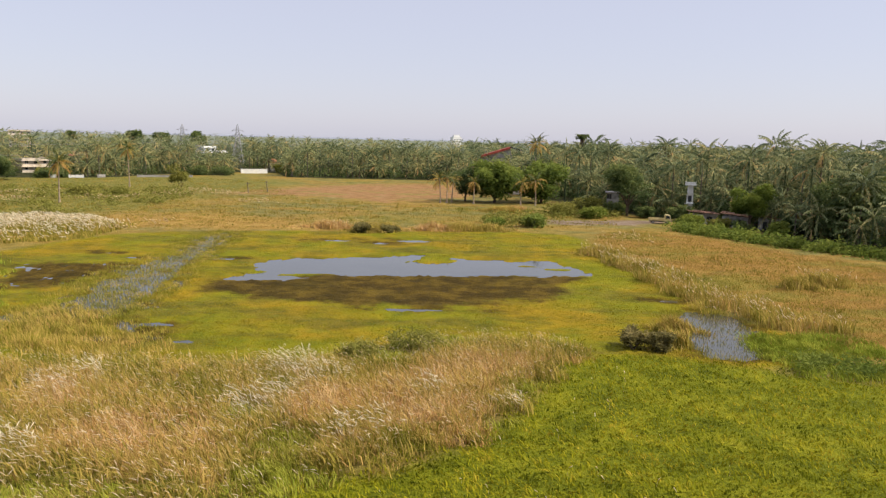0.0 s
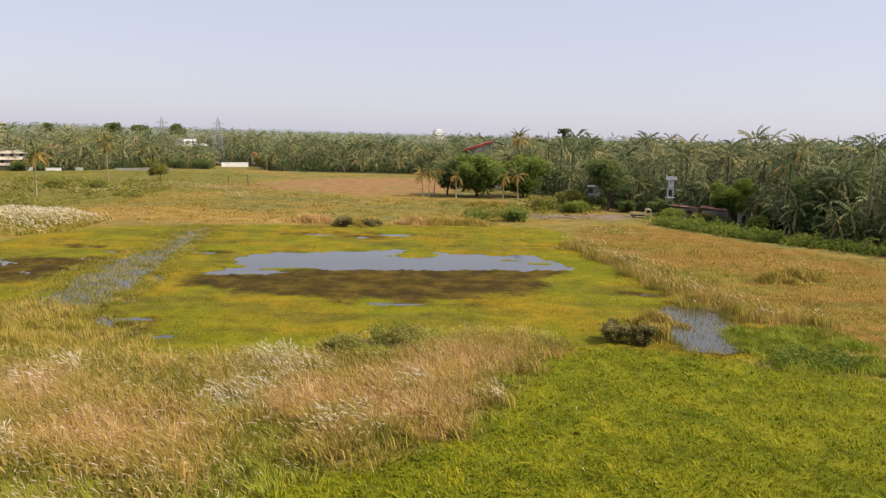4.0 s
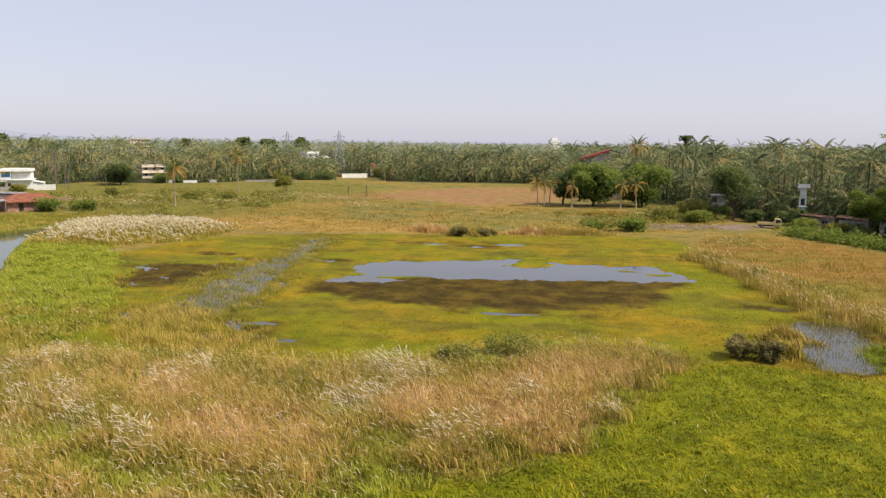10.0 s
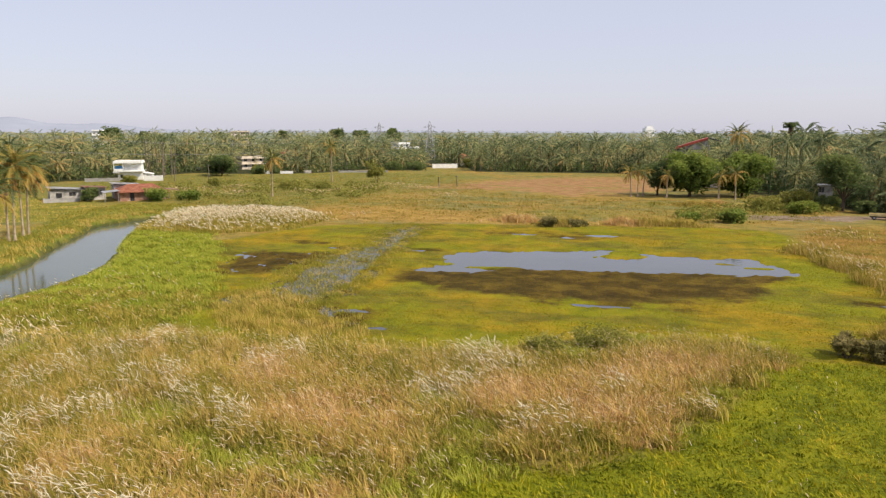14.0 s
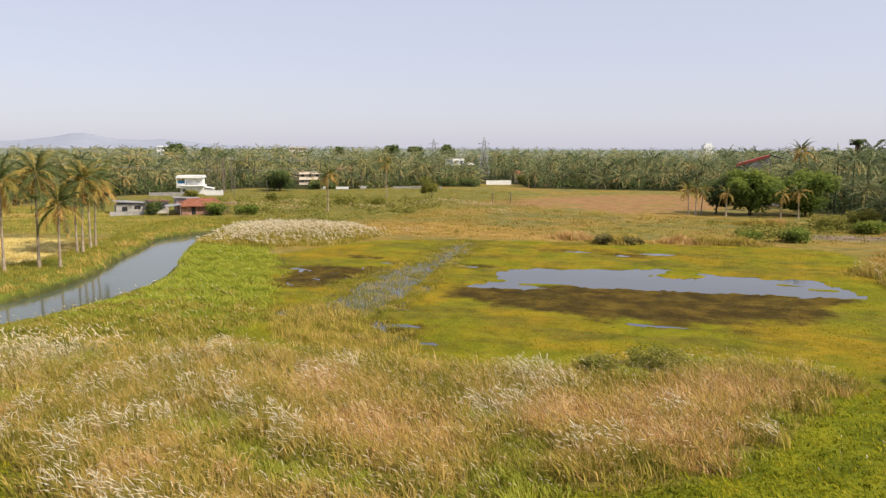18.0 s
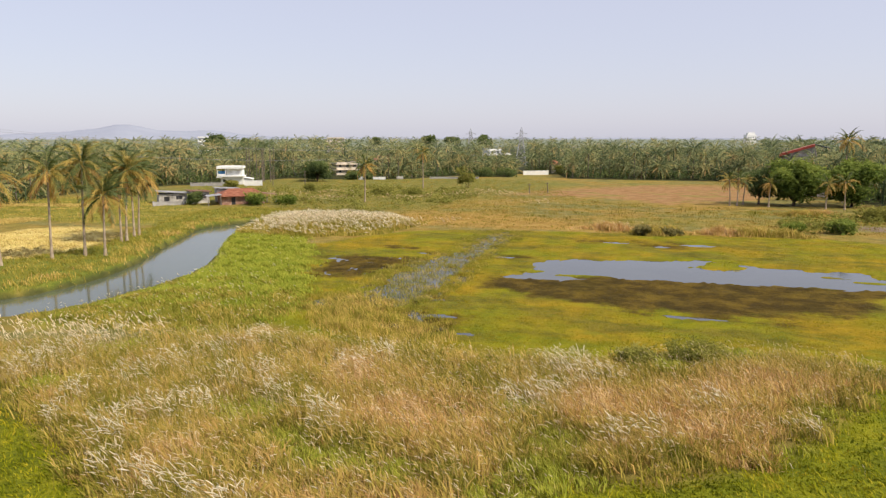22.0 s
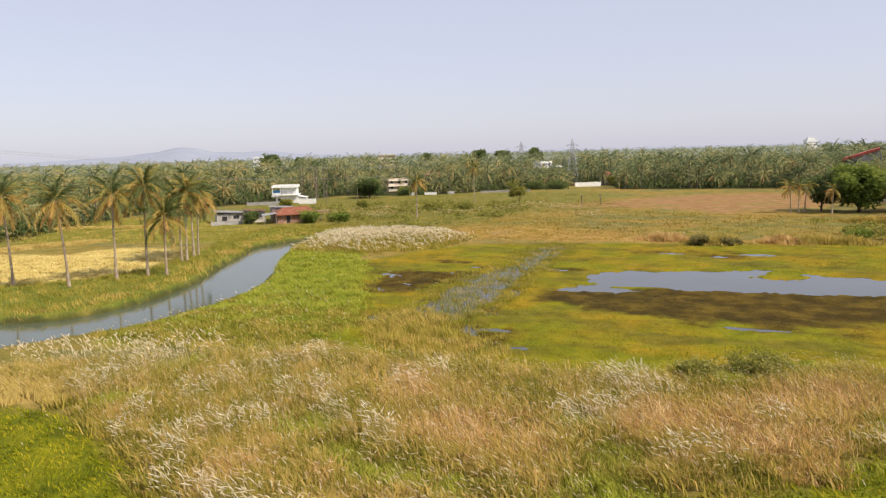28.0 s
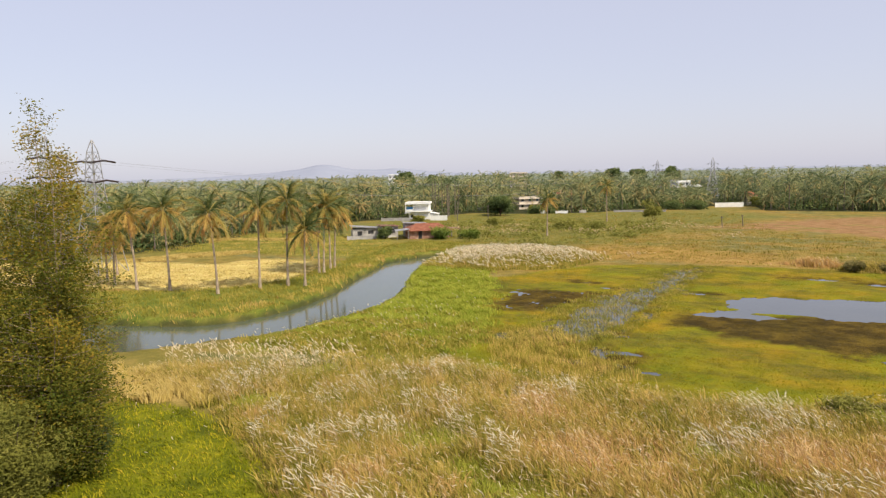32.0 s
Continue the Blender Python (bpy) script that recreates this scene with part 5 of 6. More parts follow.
for i, (x, y, h, rad, lab, mat_) in enumerate([
        (-69.6, 197.0, 7.4, 3.3, "round green bush standing alone in the meadow", M_SHRUB), (14.2, 52.6, 1.5, 1.25, "dark leafy shrub at the pond's edge", M_DRYBUSH), (16.2, 52.4, 1.3, 1.0, "dark leafy shrub at the pond's edge", M_DRYBUSH),
        (25.8, 48.8, 0.6, 2.2, "low olive shrub beside the small pond", M_VINE), (28.6, 48.2, 0.55, 2.0, "low olive shrub beside the small pond", M_VINE), (15.8, 126.8, 2.2, 2.3, "leafy green shrub by the dirt track", M_MANGO),
        (-11.6, 116.4, 1.1, 2.2, "low grey-green bush in the meadow", M_DRYBUSH), (-8.6, 116.8, 0.8, 1.8, "low grey-green bush in the meadow", M_DRYBUSH), (-107, 174.2, 2.3, 1.6, "low grey-green bush in the meadow", M_SHRUB),
        (-83.5, 172, 1.7, 3.0, "dull green shrub in the far meadow", M_SHRUB), (-77.5, 176, 1.4, 2.6, "dull green shrub in the far meadow", M_SHRUB), (-97.5, 136, 2.4, 3.2, "banana-green shrub beside the red-roofed house", M_MANGO), (-91.5, 139, 1.8, 2.6, "banana-green shrub beside the red-roofed house", M_VINE),
        (-109.5, 131.0, 2.6, 2.0, "dark shrub between the huts", M_WOODS), (-149, 200, 2.6, 2.6, "dark shrub before the white house", M_WOODS), (-136, 178, 2.0, 2.2, "dark shrub before the white house", M_SHRUB), (9, 128, 1.2, 2.0, "leafy green shrub by the dirt track", M_VINE),
        (30, 146, 2.0, 3.0, "leafy green shrub by the dirt track", M_VINE), (24, 150, 2.4, 3.4, "leafy green shrub by the dirt track", M_SHRUB), (31, 157, 3.2, 4.0, "leafy green shrub under the palms", M_SHRUB),
        (-85.0, 263.1, 3.2, 4.2, "dark hedge bush by the compound wall", M_WOODS), (-78.4, 265.6, 3.0, 4.0, "dark hedge bush by the compound wall", M_WOODS), (-118.5, 231, 2.4, 2.4, "dark shrub before the pale pink house", M_WOODS), (-123.0, 228, 2.6, 2.6, "dark shrub before the pale pink house", M_WOODS), (-127.0, 236, 2.4, 2.8, "dark shrub before the pale pink house", M_SHRUB), (-63.5, 288, 3.4, 3.0, "dark bush before the red-roofed house", M_SHRUB),
        (46.5, 135.5, 1.9, 2.2, "leafy green shrub before the shacks", M_VINE), (49.5, 131.5, 1.7, 2.0, "leafy green shrub before the shacks", M_SHRUB), (52.5, 128.5, 1.6, 2.0, "leafy green shrub before the shacks", M_WOODS), (60.5, 127.0, 3.0, 2.6, "dark shrub before the shacks", M_WOODS), (36.2, 154.5, 2.6, 2.4, "dark shrub under the palms", M_WOODS), (40.5, 148.5, 2.2, 2.2, "dark shrub under the palms", M_WOODS), (46.0, 143.0, 3.0, 2.4, "dark shrub beside the parked truck", M_WOODS), (44.6, 134.5, 1.8, 1.8, "leafy green shrub beside the parked truck", M_VINE), (57.0, 124.5, 2.0, 2.0, "leafy green shrub before the shacks", M_VINE), (-5.2, 47.5, 1.1, 2.0, "olive shrub at the marsh edge", M_SHRUB), (-1.5, 50.5, 1.2, 2.2, "olive shrub at the marsh edge", M_SHRUB)]):
    bush("bush", lab, x, y, h, rad, mat_, 540 + i, 7 if y < 70 else 5, 0.14 if y < 70 else 0.30)

# creepers and weeds along the foot of the right-hand grove
line = np.array([(42.5, 130), (44, 125), (46.5, 120), (50, 114), (54.7, 108), (61, 101), (70, 88), (80, 70)], float)
VR = np.random.RandomState(77)
u = VR.rand(2600) * (len(line) - 1)
i_ = u.astype(int)
c = line[i_] + (line[i_ + 1] - line[i_]) * (u - i_)[:, None] + VR.normal(0, 1.5, (2600, 2))
c3 = np.concatenate([c, (0.15 + np.abs(VR.normal(0, 0.55, 2600)))[:, None]], 1)
stuff("creeper_hedge", solid(leaves(c3, 9, 0.35, 0.22, VR, 0.45 + 0.3 * waves(c[:, 0], c[:, 1], 8, 78), 0.5), "creeper_hedge", M_VINE), "bright green creepers and weeds along the grove", "creepers")
# shaded undergrowth beneath the palms
a_ = VR.uniform(-42, 68, 4400)
d_ = np.interp(a_, GROVE_AZ, GROVE_D) + VR.uniform(2, 30, len(a_))
c = np.stack([-d_ * np.sin(np.radians(a_)), d_ * np.cos(np.radians(a_))], 1)
ok = ~((c[:, 0] > 0) & (c[:, 0] < 36) & (c[:, 1] < 190)) & np.array([not in_gap(q, w_) for q, w_ in zip(a_, d_)])
c = c[ok]
top_ = np.interp(a_[ok], [-40, -8, 0, 20, 60], [6.5, 6.0, 4.4, 4.4, 4.6]) * (0.65 + 0.4 * waves(c[:, 0], c[:, 1], 9, 80))
c3 = np.concatenate([c, (VR.rand(len(c)) ** 1.2 * top_)[:, None]], 1)
stuff("undergrowth", solid(leaves(c3, 10, 0.9, 0.42, VR, np.interp(a_[ok], [-5, 10], [0.30, 0.45]) + 0.25 * waves(c[:, 0], c[:, 1], 14, 79), 0.45), "undergrowth", M_WOODS), "shaded shrubs and saplings under the palm grove", "undergrowth")
# grey-green scrub on the far meadow
c = spread(rounded([(-135, 150), (-96, 132), (-70, 128), (-56, 150), (-60, 200), (-100, 195), (-130, 175)]), 800, 0, 171)
keep = waves(c[:, 0], c[:, 1], 16, 172) > 0.15
c = c[keep]
c = np.concatenate([c, spread(rounded([(6, 126), (18, 128), (20, 141), (34, 143), (37, 150), (32, 158), (20, 156), (8, 140)]), 110, 0, 174)])
c3 = np.concatenate([np.repeat(c, 4, 0) + VR.normal(0, 0.6, (len(c) * 4, 2)), (0.2 + VR.rand(len(c) * 4) * 0.9)[:, None]], 1)
stuff("meadow_scrub", solid(leaves(c3, 8, 0.4, 0.28, VR, 0.55 + 0.2 * waves(c3[:, 0], c3[:, 1], 9, 173), 0.4), "meadow_scrub", M_SHRUB), "low grey-green scrub of the far meadow", "scrub")


# the feathery tree close to the eye
def near_tree(x, y, tall, seed, label, spread_=1.0, low=0.04):
    r = np.random.RandomState(seed)
    ob = thing("feathery_tree", label, "tree", pose(x, y, float(ground_z([(x, y)])[0])), "trees beside the camera")
    wood, ends, hi = [], [], []
    for s in range(6):
        a = 6.28 * s / 6 + r.uniform(-0.4, 0.4)
        lean_ = r.uniform(0.3, 1.5) * spread_
        h = tall * r.uniform(0.72, 1.0)
        pts = [np.array((0.3 * math.cos(a), 0.3 * math.sin(a), -0.3))]
        for k in range(1, 9):
            q = k / 8
            pts.append(np.array((math.cos(a) * lean_ * q ** 1.3 * 1.6 + r.normal(0, 0.08), math.sin(a) * lean_ * q ** 1.3 * 1.6 + r.normal(0, 0.08), h * q)))
        for k in range(8):
            wood.append(tube(pts[k], pts[k + 1], 0.10 * (1 - k / 9), 0.10 * (1 - (k + 1) / 9), 5))
        for _ in range(60):
            q = r.uniform(low, 1.0)
            o = np.array([np.interp(q * 8, range(9), [p_[i] for p_ in pts]) for i in range(3)])
            b = r.uniform(0, 6.28)
            reach = (0.8 + 2.7 * math.sin(math.pi * min(1, 0.12 + q * 0.82)) ** 1.2) * r.uniform(0.5, 1.1) * (1.0 if q < 0.8 else 0.6)
            e = o + np.array((math.cos(b) * reach, math.sin(b) * reach, reach * r.uniform(-0.1, 0.55)))
            wood.append(tube(o, e, 0.022, 0.006, 3))
            for j in range(8 if q < 0.72 else 4):
                w = r.uniform(0.25, 1.05)
                ends.append(o + (e - o) * w + r.normal(0, 0.16, 3))
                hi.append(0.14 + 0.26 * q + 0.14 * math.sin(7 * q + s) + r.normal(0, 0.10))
    part("trunk", solid(merge(*wood), "trunk", M_TWIG), None, ob)
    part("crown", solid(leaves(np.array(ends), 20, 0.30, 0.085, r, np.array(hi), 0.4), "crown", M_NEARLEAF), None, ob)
    return ob


near_tree(-38.9, 19.4, 19.0, 601, "tall feathery tree with olive and rusty fine leaves", 1.0)
near_tree(-40.6, 15.4, 17.8, 602, "tall feathery tree with olive and rusty fine leaves", 1.1)
near_tree(-36.2, 17.4, 10.0, 605, "young feathery tree with olive and rusty fine leaves", 0.9)
bush("bush", "dense dark green bush under the feathery tree", -34.6, 14.6, 5.5, 2.6, M_SHRUB, 603, 14, 0.10, 26)
bush("bush", "low dark thicket beside the green grass", -37.0, 19.6, 2.4, 1.5, M_WOODS, 604, 14, 0.08, 18)

# ---------------------------------------------------------------- buildings
def boxes(*specs, bevel=0.0):
    """A bmesh of upright boxes given as (x0, x1, y0, y1, z0, z1)."""
    bm = bmesh.new()
    for x0, x1, y0, y1, z0, z1 in specs:
        vs = [bm.verts.new((x, y, z)) for z in (z0, z1) for x, y in ((x0, y0), (x1, y0), (x1, y1), (x0, y1))]
        for q in ((3, 2, 1, 0), (4, 5, 6, 7), (0, 1, 5, 4), (1, 2, 6, 5), (2, 3, 7, 6), (3, 0, 4, 7)):
            bm.faces.new([vs[i] for i in q])
    if bevel:
        bmesh.ops.bevel(bm, geom=bm.edges[:], offset=bevel, segments=1, affect="EDGES")
    return bm


def wall_with_holes(x0, x1, z0, z1, y, thick, holes):
    """A wall along x with real openings (x0, x1, z0, z1) through it."""
    xs = sorted({x0, x1, *(h[0] for h in holes), *(h[1] for h in holes)})
    specs = []
    for a, b in zip(xs, xs[1:]):
        cuts = sorted((h[2], h[3]) for h in holes if h[0] <= a and h[1] >= b)
        z = z0
        for lo, hi in cuts:
            if lo > z:
                specs.append((a, b, y, y + thick, z, lo))
            z = hi
        if z < z1:
            specs.append((a, b, y, y + thick, z, z1))
    bm = boxes(*specs)
    bmesh.ops.remove_doubles(bm, verts=bm.verts[:], dist=0.0005)
    return bm


def prism(points, y0, y1):
    """A shape in the xz plane drawn out along y."""
    bm = bmesh.new()
    a = [bm.verts.new((x, y0, z)) for x, z in points]
    b = [bm.verts.new((x, y1, z)) for x, z in points]
    n = len(points)
    bm.faces.new(a)
    bm.faces.new(b[::-1])
    for i in range(n):
        bm.faces.new((a[i], b[i], b[(i + 1) % n], a[(i + 1) % n]))
    bmesh.ops.recalc_face_normals(bm, faces=bm.faces[:])
    return bm


def pitched_roof(x0, x1, y0, y1, z0, rise, hip=0.0, thick=0.12):
    """A gable or hip roof with its ridge along x."""
    bm = bmesh.new()
    ym = (y0 + y1) / 2
    for lift in (0.0, -thick):
        c = [bm.verts.new(p_) for p_ in ((x0, y0, z0 + lift), (x1, y0, z0 + lift), (x1, y1, z0 + lift), (x0, y1, z0 + lift), (x0 + hip, ym, z0 + rise + lift), (x1 - hip, ym, z0 + rise + lift))]
        for q in ((0, 1, 5, 4), (2, 3, 4, 5), (1, 2, 5), (3, 0, 4)):
            if hip or len(q) == 4:
                bm.faces.new([c[i] for i in q])
    bmesh.ops.recalc_face_normals(bm, faces=bm.faces[:])
    return bm


def tile_courses(roof, x0, x1, y0, y1, z0, rise, hip, rows, material):
    """Raised courses of tiles over both long slopes of a roof, each a part of its own."""
    ym = (y0 + y1) / 2
    for k in range(rows):
        a, b = (k + 0.3) / rows, min(0.985, (k + 1.1) / rows)
        for ye in (y0, y1):
            lo = [(x0 + hip * a, ye + (ym - ye) * a, z0 + rise * a), (x1 - hip * a, ye + (ym - ye) * a, z0 + rise * a)]
            hi = [(x1 - hip * b, ye + (ym - ye) * b, z0 + rise * b), (x0 + hip * b, ye + (ym - ye) * b, z0 + rise * b)]
            bm = bmesh.new()
            top = [bm.verts.new((x, y, z + up)) for (x, y, z), up in zip(lo + hi, (0.055, 0.055, 0.014, 0.014))]
            low = [bm.verts.new((x, y, z + 0.004)) for x, y, z in lo + hi]
            bm.faces.new(top)
            bm.faces.new(low[::-1])
            for q in range(4):
                bm.faces.new((top[q], low[q], low[(q + 1) % 4], top[(q + 1) % 4]))
            bmesh.ops.recalc_face_normals(bm, faces=bm.faces[:])
            part("tile_course", bm, material, roof)


def facing(x, y, extra=0.0, z=None):
    """A pose on the ground whose -y side looks towards the eye."""
    return pose(x, y, float(ground_z([(x, y)])[0]) if z is None else z, 0, 0, math.degrees(math.atan2(-x, y)) + extra)


def opening(parent, name, x0, x1, z0, z1, y, bars=1, frame_mat=None, pane=None):
    """A window or door set back in its opening: frame, pane and bars."""
    w = part(name, boxes((x0, x1, y, y + 0.05, z0, z0 + 0.06), (x0, x1, y, y + 0.05, z1 - 0.06, z1), (x0, x0 + 0.06, y, y + 0.05, z0 + 0.06, z1 - 0.06), (x1 - 0.06, x1, y, y + 0.05, z0 + 0.06, z1 - 0.06)), frame_mat or M_CONCRETE, parent)
    part("pane", boxes((x0 + 0.06, x1 - 0.06, y + 0.02, y + 0.035, z0 + 0.06, z1 - 0.06)), pane or M_GLASS, w)
    for i in range(bars):
        x = x0 + (x1 - x0) * (i + 1) / (bars + 1)
        part("mullion", boxes((x - 0.025, x + 0.025, y - 0.01, y + 0.015, z0 + 0.06, z1 - 0.06)), frame_mat or M_CONCRETE, w)
    return w


def shell(parent, x0, x1, y0, y1, z0, z1, holes, material, thick=0.2):
    """Four walls of one storey; holes go through the front."""
    part("wall", wall_with_holes(x0, x1, z0, z1, y0, thick, holes), material, parent)
    part("wall", boxes((x0, x1, y1 - thick, y1, z0, z1)), material, parent)
    part("wall", boxes((x0, x0 + thick, y0 + thick, y1 - thick, z0, z1)), material, parent)
    part("wall", boxes((x1 - thick, x1, y0 + thick, y1 - thick, z0, z1)), material, parent)


# two-storey white house beyond the river
w = thing("white_house", "two-storey white house with flat roofs and a blue balcony screen", "house", facing(-145.0, 190.5, -8) @ Matrix.Scale(0.84, 4))
shell(w, -3.8, 4.4, 0, 8, -0.3, 3.0, [(-3.0, -2.0, -0.3, 2.0), (-0.6, 0.6, 0.9, 2.1), (2.4, 3.6, 0.9, 2.1)], M_WHITE)
opening(w, "door", -3.0, -2.0, -0.3, 2.0, 0.08, 0, M_POLE, M_DARK)
opening(w, "window", -0.6, 0.6, 0.9, 2.1, 0.08, 1, M_WHITE, M_WHITE)
opening(w, "window", 2.4, 3.6, 0.9, 2.1, 0.08, 1, M_WHITE, M_WHITE)
part("porch_roof", boxes((-5.2, -3.0, -1.4, 3, 2.55, 2.75), bevel=0.02), M_WHITE, w)
part("floor_slab", boxes((-5.0, 4.6, -1.3, 8.1, 3.0, 3.22), bevel=0.02), M_WHITE, w)
shell(w, -1.6, 3.9, 0.1, 7.6, 3.22, 5.9, [(-0.9, 0.5, 4.0, 5.3), (2.2, 3.2, 4.2, 5.3)], M_WHITE)
opening(w, "window", -0.9, 0.5, 4.0, 5.3, 0.18, 2, M_WHITE, M_WHITE)
opening(w, "window", 2.2, 3.2, 4.2, 5.3, 0.18, 1, M_WHITE, M_WHITE)
part("screen", boxes((-4.6, -1.75, 0.2, 0.28, 3.6, 5.0)), M_BLUE, w, "blue sheet screen")
part("railing", boxes((-4.9, -1.7, -1.2, -1.1, 3.22, 4.0), (-4.9, -4.8, -1.1, 3.0, 3.22, 4.0), bevel=0.01), M_WHITE, w)
for px in (-4.8, -1.8):
    part("column", boxes((px - 0.12, px + 0.12, -1.05, -0.81, 4.0, 5.9)), M_WHITE, w)
part("roof_slab", boxes((-5.1, 4.4, -1.4, 8.0, 5.9, 6.15), bevel=0.02), M_WHITE, w)
part("parapet", boxes((-5.0, 4.3, -1.3, -1.15, 6.15, 6.75), (-5.0, 4.3, 7.75, 7.9, 6.15, 6.75), (-5.0, -4.85, -1.15, 7.75, 6.15, 6.75), (4.15, 4.3, -1.15, 7.75, 6.15, 6.75)), M_WHITE, w)
shell(w, 4.6, 7.4, 1.0, 6.0, -0.3, 2.0, [(5.4, 6.3, 0.5, 1.5)], M_WHITE)
part("lean_to_roof", prism([(4.5, 2.6), (7.7, 2.05), (7.7, 1.95), (4.5, 2.45)], 0.6, 6.3), M_WHITE, w)


def low_wall(x, y, length, tall, material, label, extra=0.0, name="compound_wall", posts=3):
    ob = thing(name, label, "wall", facing(x, y, extra))
    part("panel", boxes((-length / 2, length / 2, 0, 0.18, -0.3, tall), bevel=0.02), material, ob)
    part("coping", boxes((-length / 2 - 0.05, length / 2 + 0.05, -0.04, 0.22, tall, tall + 0.08)), material, ob)
    for i in range(posts):
        px = -length / 2 + length * i / max(1, posts - 1)
        part("pier", boxes((px - 0.16, px + 0.16, -0.07, 0.25, -0.3, tall + 0.18)), material, ob)
    return ob


low_wall(-146.5, 183.0, 12, 0.9, M_CONCRETE, "grey concrete wall before the white house", -6, posts=5)
low_wall(-135.5, 188.5, 5, 1.5, M_WHITE, "white wall joined to the white house", -6)
low_wall(-113.5, 127.5, 6.5, 0.8, M_CONCRETE, "low pale wall before the grey hut", 8)
low_wall(-114.5, 232.0, 4.0, 0.8, M_WHITE, "broken white wall before the palms", 0)
low_wall(-108.5, 236.0, 2.0, 0.9, M_GREYWALL, "broken stained wall before the palms", 12)
low_wall(-120.5, 229.5, 1.6, 0.9, M_WHITE, "broken white wall before the palms", -6)
low_wall(-71.6, 282.0, 10.0, 1.6, M_WHITE, "long white compound wall before the grove", 20, posts=6)
low_wall(-92.0, 246.0, 17.0, 0.55, M_CONCRETE, "low grey wall across the far meadow", 0, posts=6)
low_wall(18.5, 205.0, 7.5, 1.9, M_CREAM, "cream wall behind the mango trees", 0)
low_wall(-150.0, 243.0, 10.0, 1.2, M_CONCRETE, "low grey wall under the palms", 0)

# red-tiled house and its neighbours on the far bank
h = thing("tiled_house", "low brick house with a red clay-tile roof by the river", "house", facing(-100.5, 136.0, 10))
shell(h, -4.6, 4.6, 0, 6.5, -0.3, 2.1, [(-2.6, -1.7, -0.3, 1.8), (1.2, 2.2, 0.9, 1.7)], M_BRICK)
opening(h, "door", -2.6, -1.7, -0.3, 1.8, 0.08, 0, M_POLE, M_DARK)
opening(h, "window", 1.2, 2.2, 0.9, 1.7, 0.08, 1, M_POLE, M_DARK)
tiled = part("roof", pitched_roof(-5.3, 5.3, -0.9, 7.3, 1.85, 1.35, 2.6, 0.12), M_TILE, h, "red clay-tile hip roof")
tile_courses(tiled, -5.3, 5.3, -0.9, 7.3, 1.85, 1.35, 2.6, 11, M_TILE)
part("ridge", boxes((-2.8, 2.8, 3.08, 3.32, 3.13, 3.29), bevel=0.04), M_TILE, h)
part("awning", prism([(-7.8, 2.0), (-4.7, 2.3), (-4.7, 2.22), (-7.8, 1.92)], -1.2, 3.0), M_TIN, h, "grey tin awning")
for px in (-7.6, -5.0):
    part("post", boxes((px - 0.06, px + 0.06, -1.1, -0.98, -0.3, 2.0)), M_POLE, h)
part("awning", prism([(4.7, 2.25), (7.4, 1.95), (7.4, 1.87), (4.7, 2.17)], 0, 4.0), M_RUST, h, "rusty tin awning")
for px in (5.2, 7.2):
    part("post", boxes((px - 0.06, px + 0.06, 0.1, 0.22, -0.3, 1.95)), M_POLE, h)


def hut(x, y, wide, deep, tall, label, wall_mat, roof_mat, extra=0.0, holes=None, pitch=0.6, name="hut"):
    ob = thing(name, label, "hut", facing(x, y, extra))
    holes = holes if holes is not None else [(-wide * 0.32, -wide * 0.12, -0.3, tall * 0.75), (wide * 0.1, wide * 0.32, tall * 0.4, tall * 0.78)]
    shell(ob, -wide / 2, wide / 2, 0, deep, -0.3, tall, holes, wall_mat, 0.15)
    for hx0, hx1, hz0, hz1 in holes:
        opening(ob, "door" if hz0 < 0 else "window", hx0, hx1, hz0, hz1, 0.06, 0 if hz0 < 0 else 1, M_POLE, M_DARK)
    part("roof", prism([(-wide / 2 - 0.4, tall + pitch), (wide / 2 + 0.4, tall + 0.08), (wide / 2 + 0.4, tall), (-wide / 2 - 0.4, tall + pitch - 0.08)], -0.6, deep + 0.4), roof_mat, ob)
    for k in range(5):
        ry = -0.4 + (deep + 0.6) * k / 4
        part("roof_batten", prism([(-wide / 2 - 0.4, tall + pitch + 0.04), (wide / 2 + 0.4, tall + 0.12), (wide / 2 + 0.4, tall + 0.085), (-wide / 2 - 0.4, tall + pitch + 0.005)], ry, ry + 0.08), roof_mat, ob)
    return ob


hut(-115.5, 131.0, 6.0, 4.5, 2.2, "half-ruined grey hut with dark openings", M_GREYWALL, M_TIN, 6)
hut(-111.0, 134.5, 4.0, 4.0, 2.6, "small grey hut with a rusty tin roof", M_GREYWALL, M_RUST, 12, pitch=0.3)
hut(-106.8, 139.0, 5.0, 4.0, 2.9, "dark shed with a tin roof beside the tiled house", M_GREYWALL, M_TIN, 8, pitch=0.4)
hut(-163.0, 86.5, 8.0, 5.0, 2.9, "white and red hut under a tin roof", M_WHITE, M_TIN, 0, [(-2.6, -1.4, -0.3, 2.1), (0.8, 2.0, 0.9, 2.0)])
low_wall(-158.0, 83.0, 7.0, 1.2, M_REDSHEET, "red painted wall before the hut", 0)
hut(-166.0, 132.0, 3.6, 3.0, 2.2, "small white cottage under the palms", M_WHITE, M_TIN, 0)
hut(-137.0, 135.5, 3.0, 3.0, 2.0, "small brown shed at the field's edge", M_RUST, M_RUST, 0)
hut(53.5, 134.5, 4.6, 3.5, 2.0, "shaded shack with stained cream walls", M_GREYWALL, M_RUST, -6)
hut(58.3, 131.0, 3.6, 3.2, 2.1, "shaded shack with stained white walls", M_GREYWALL, M_RUST, 4)
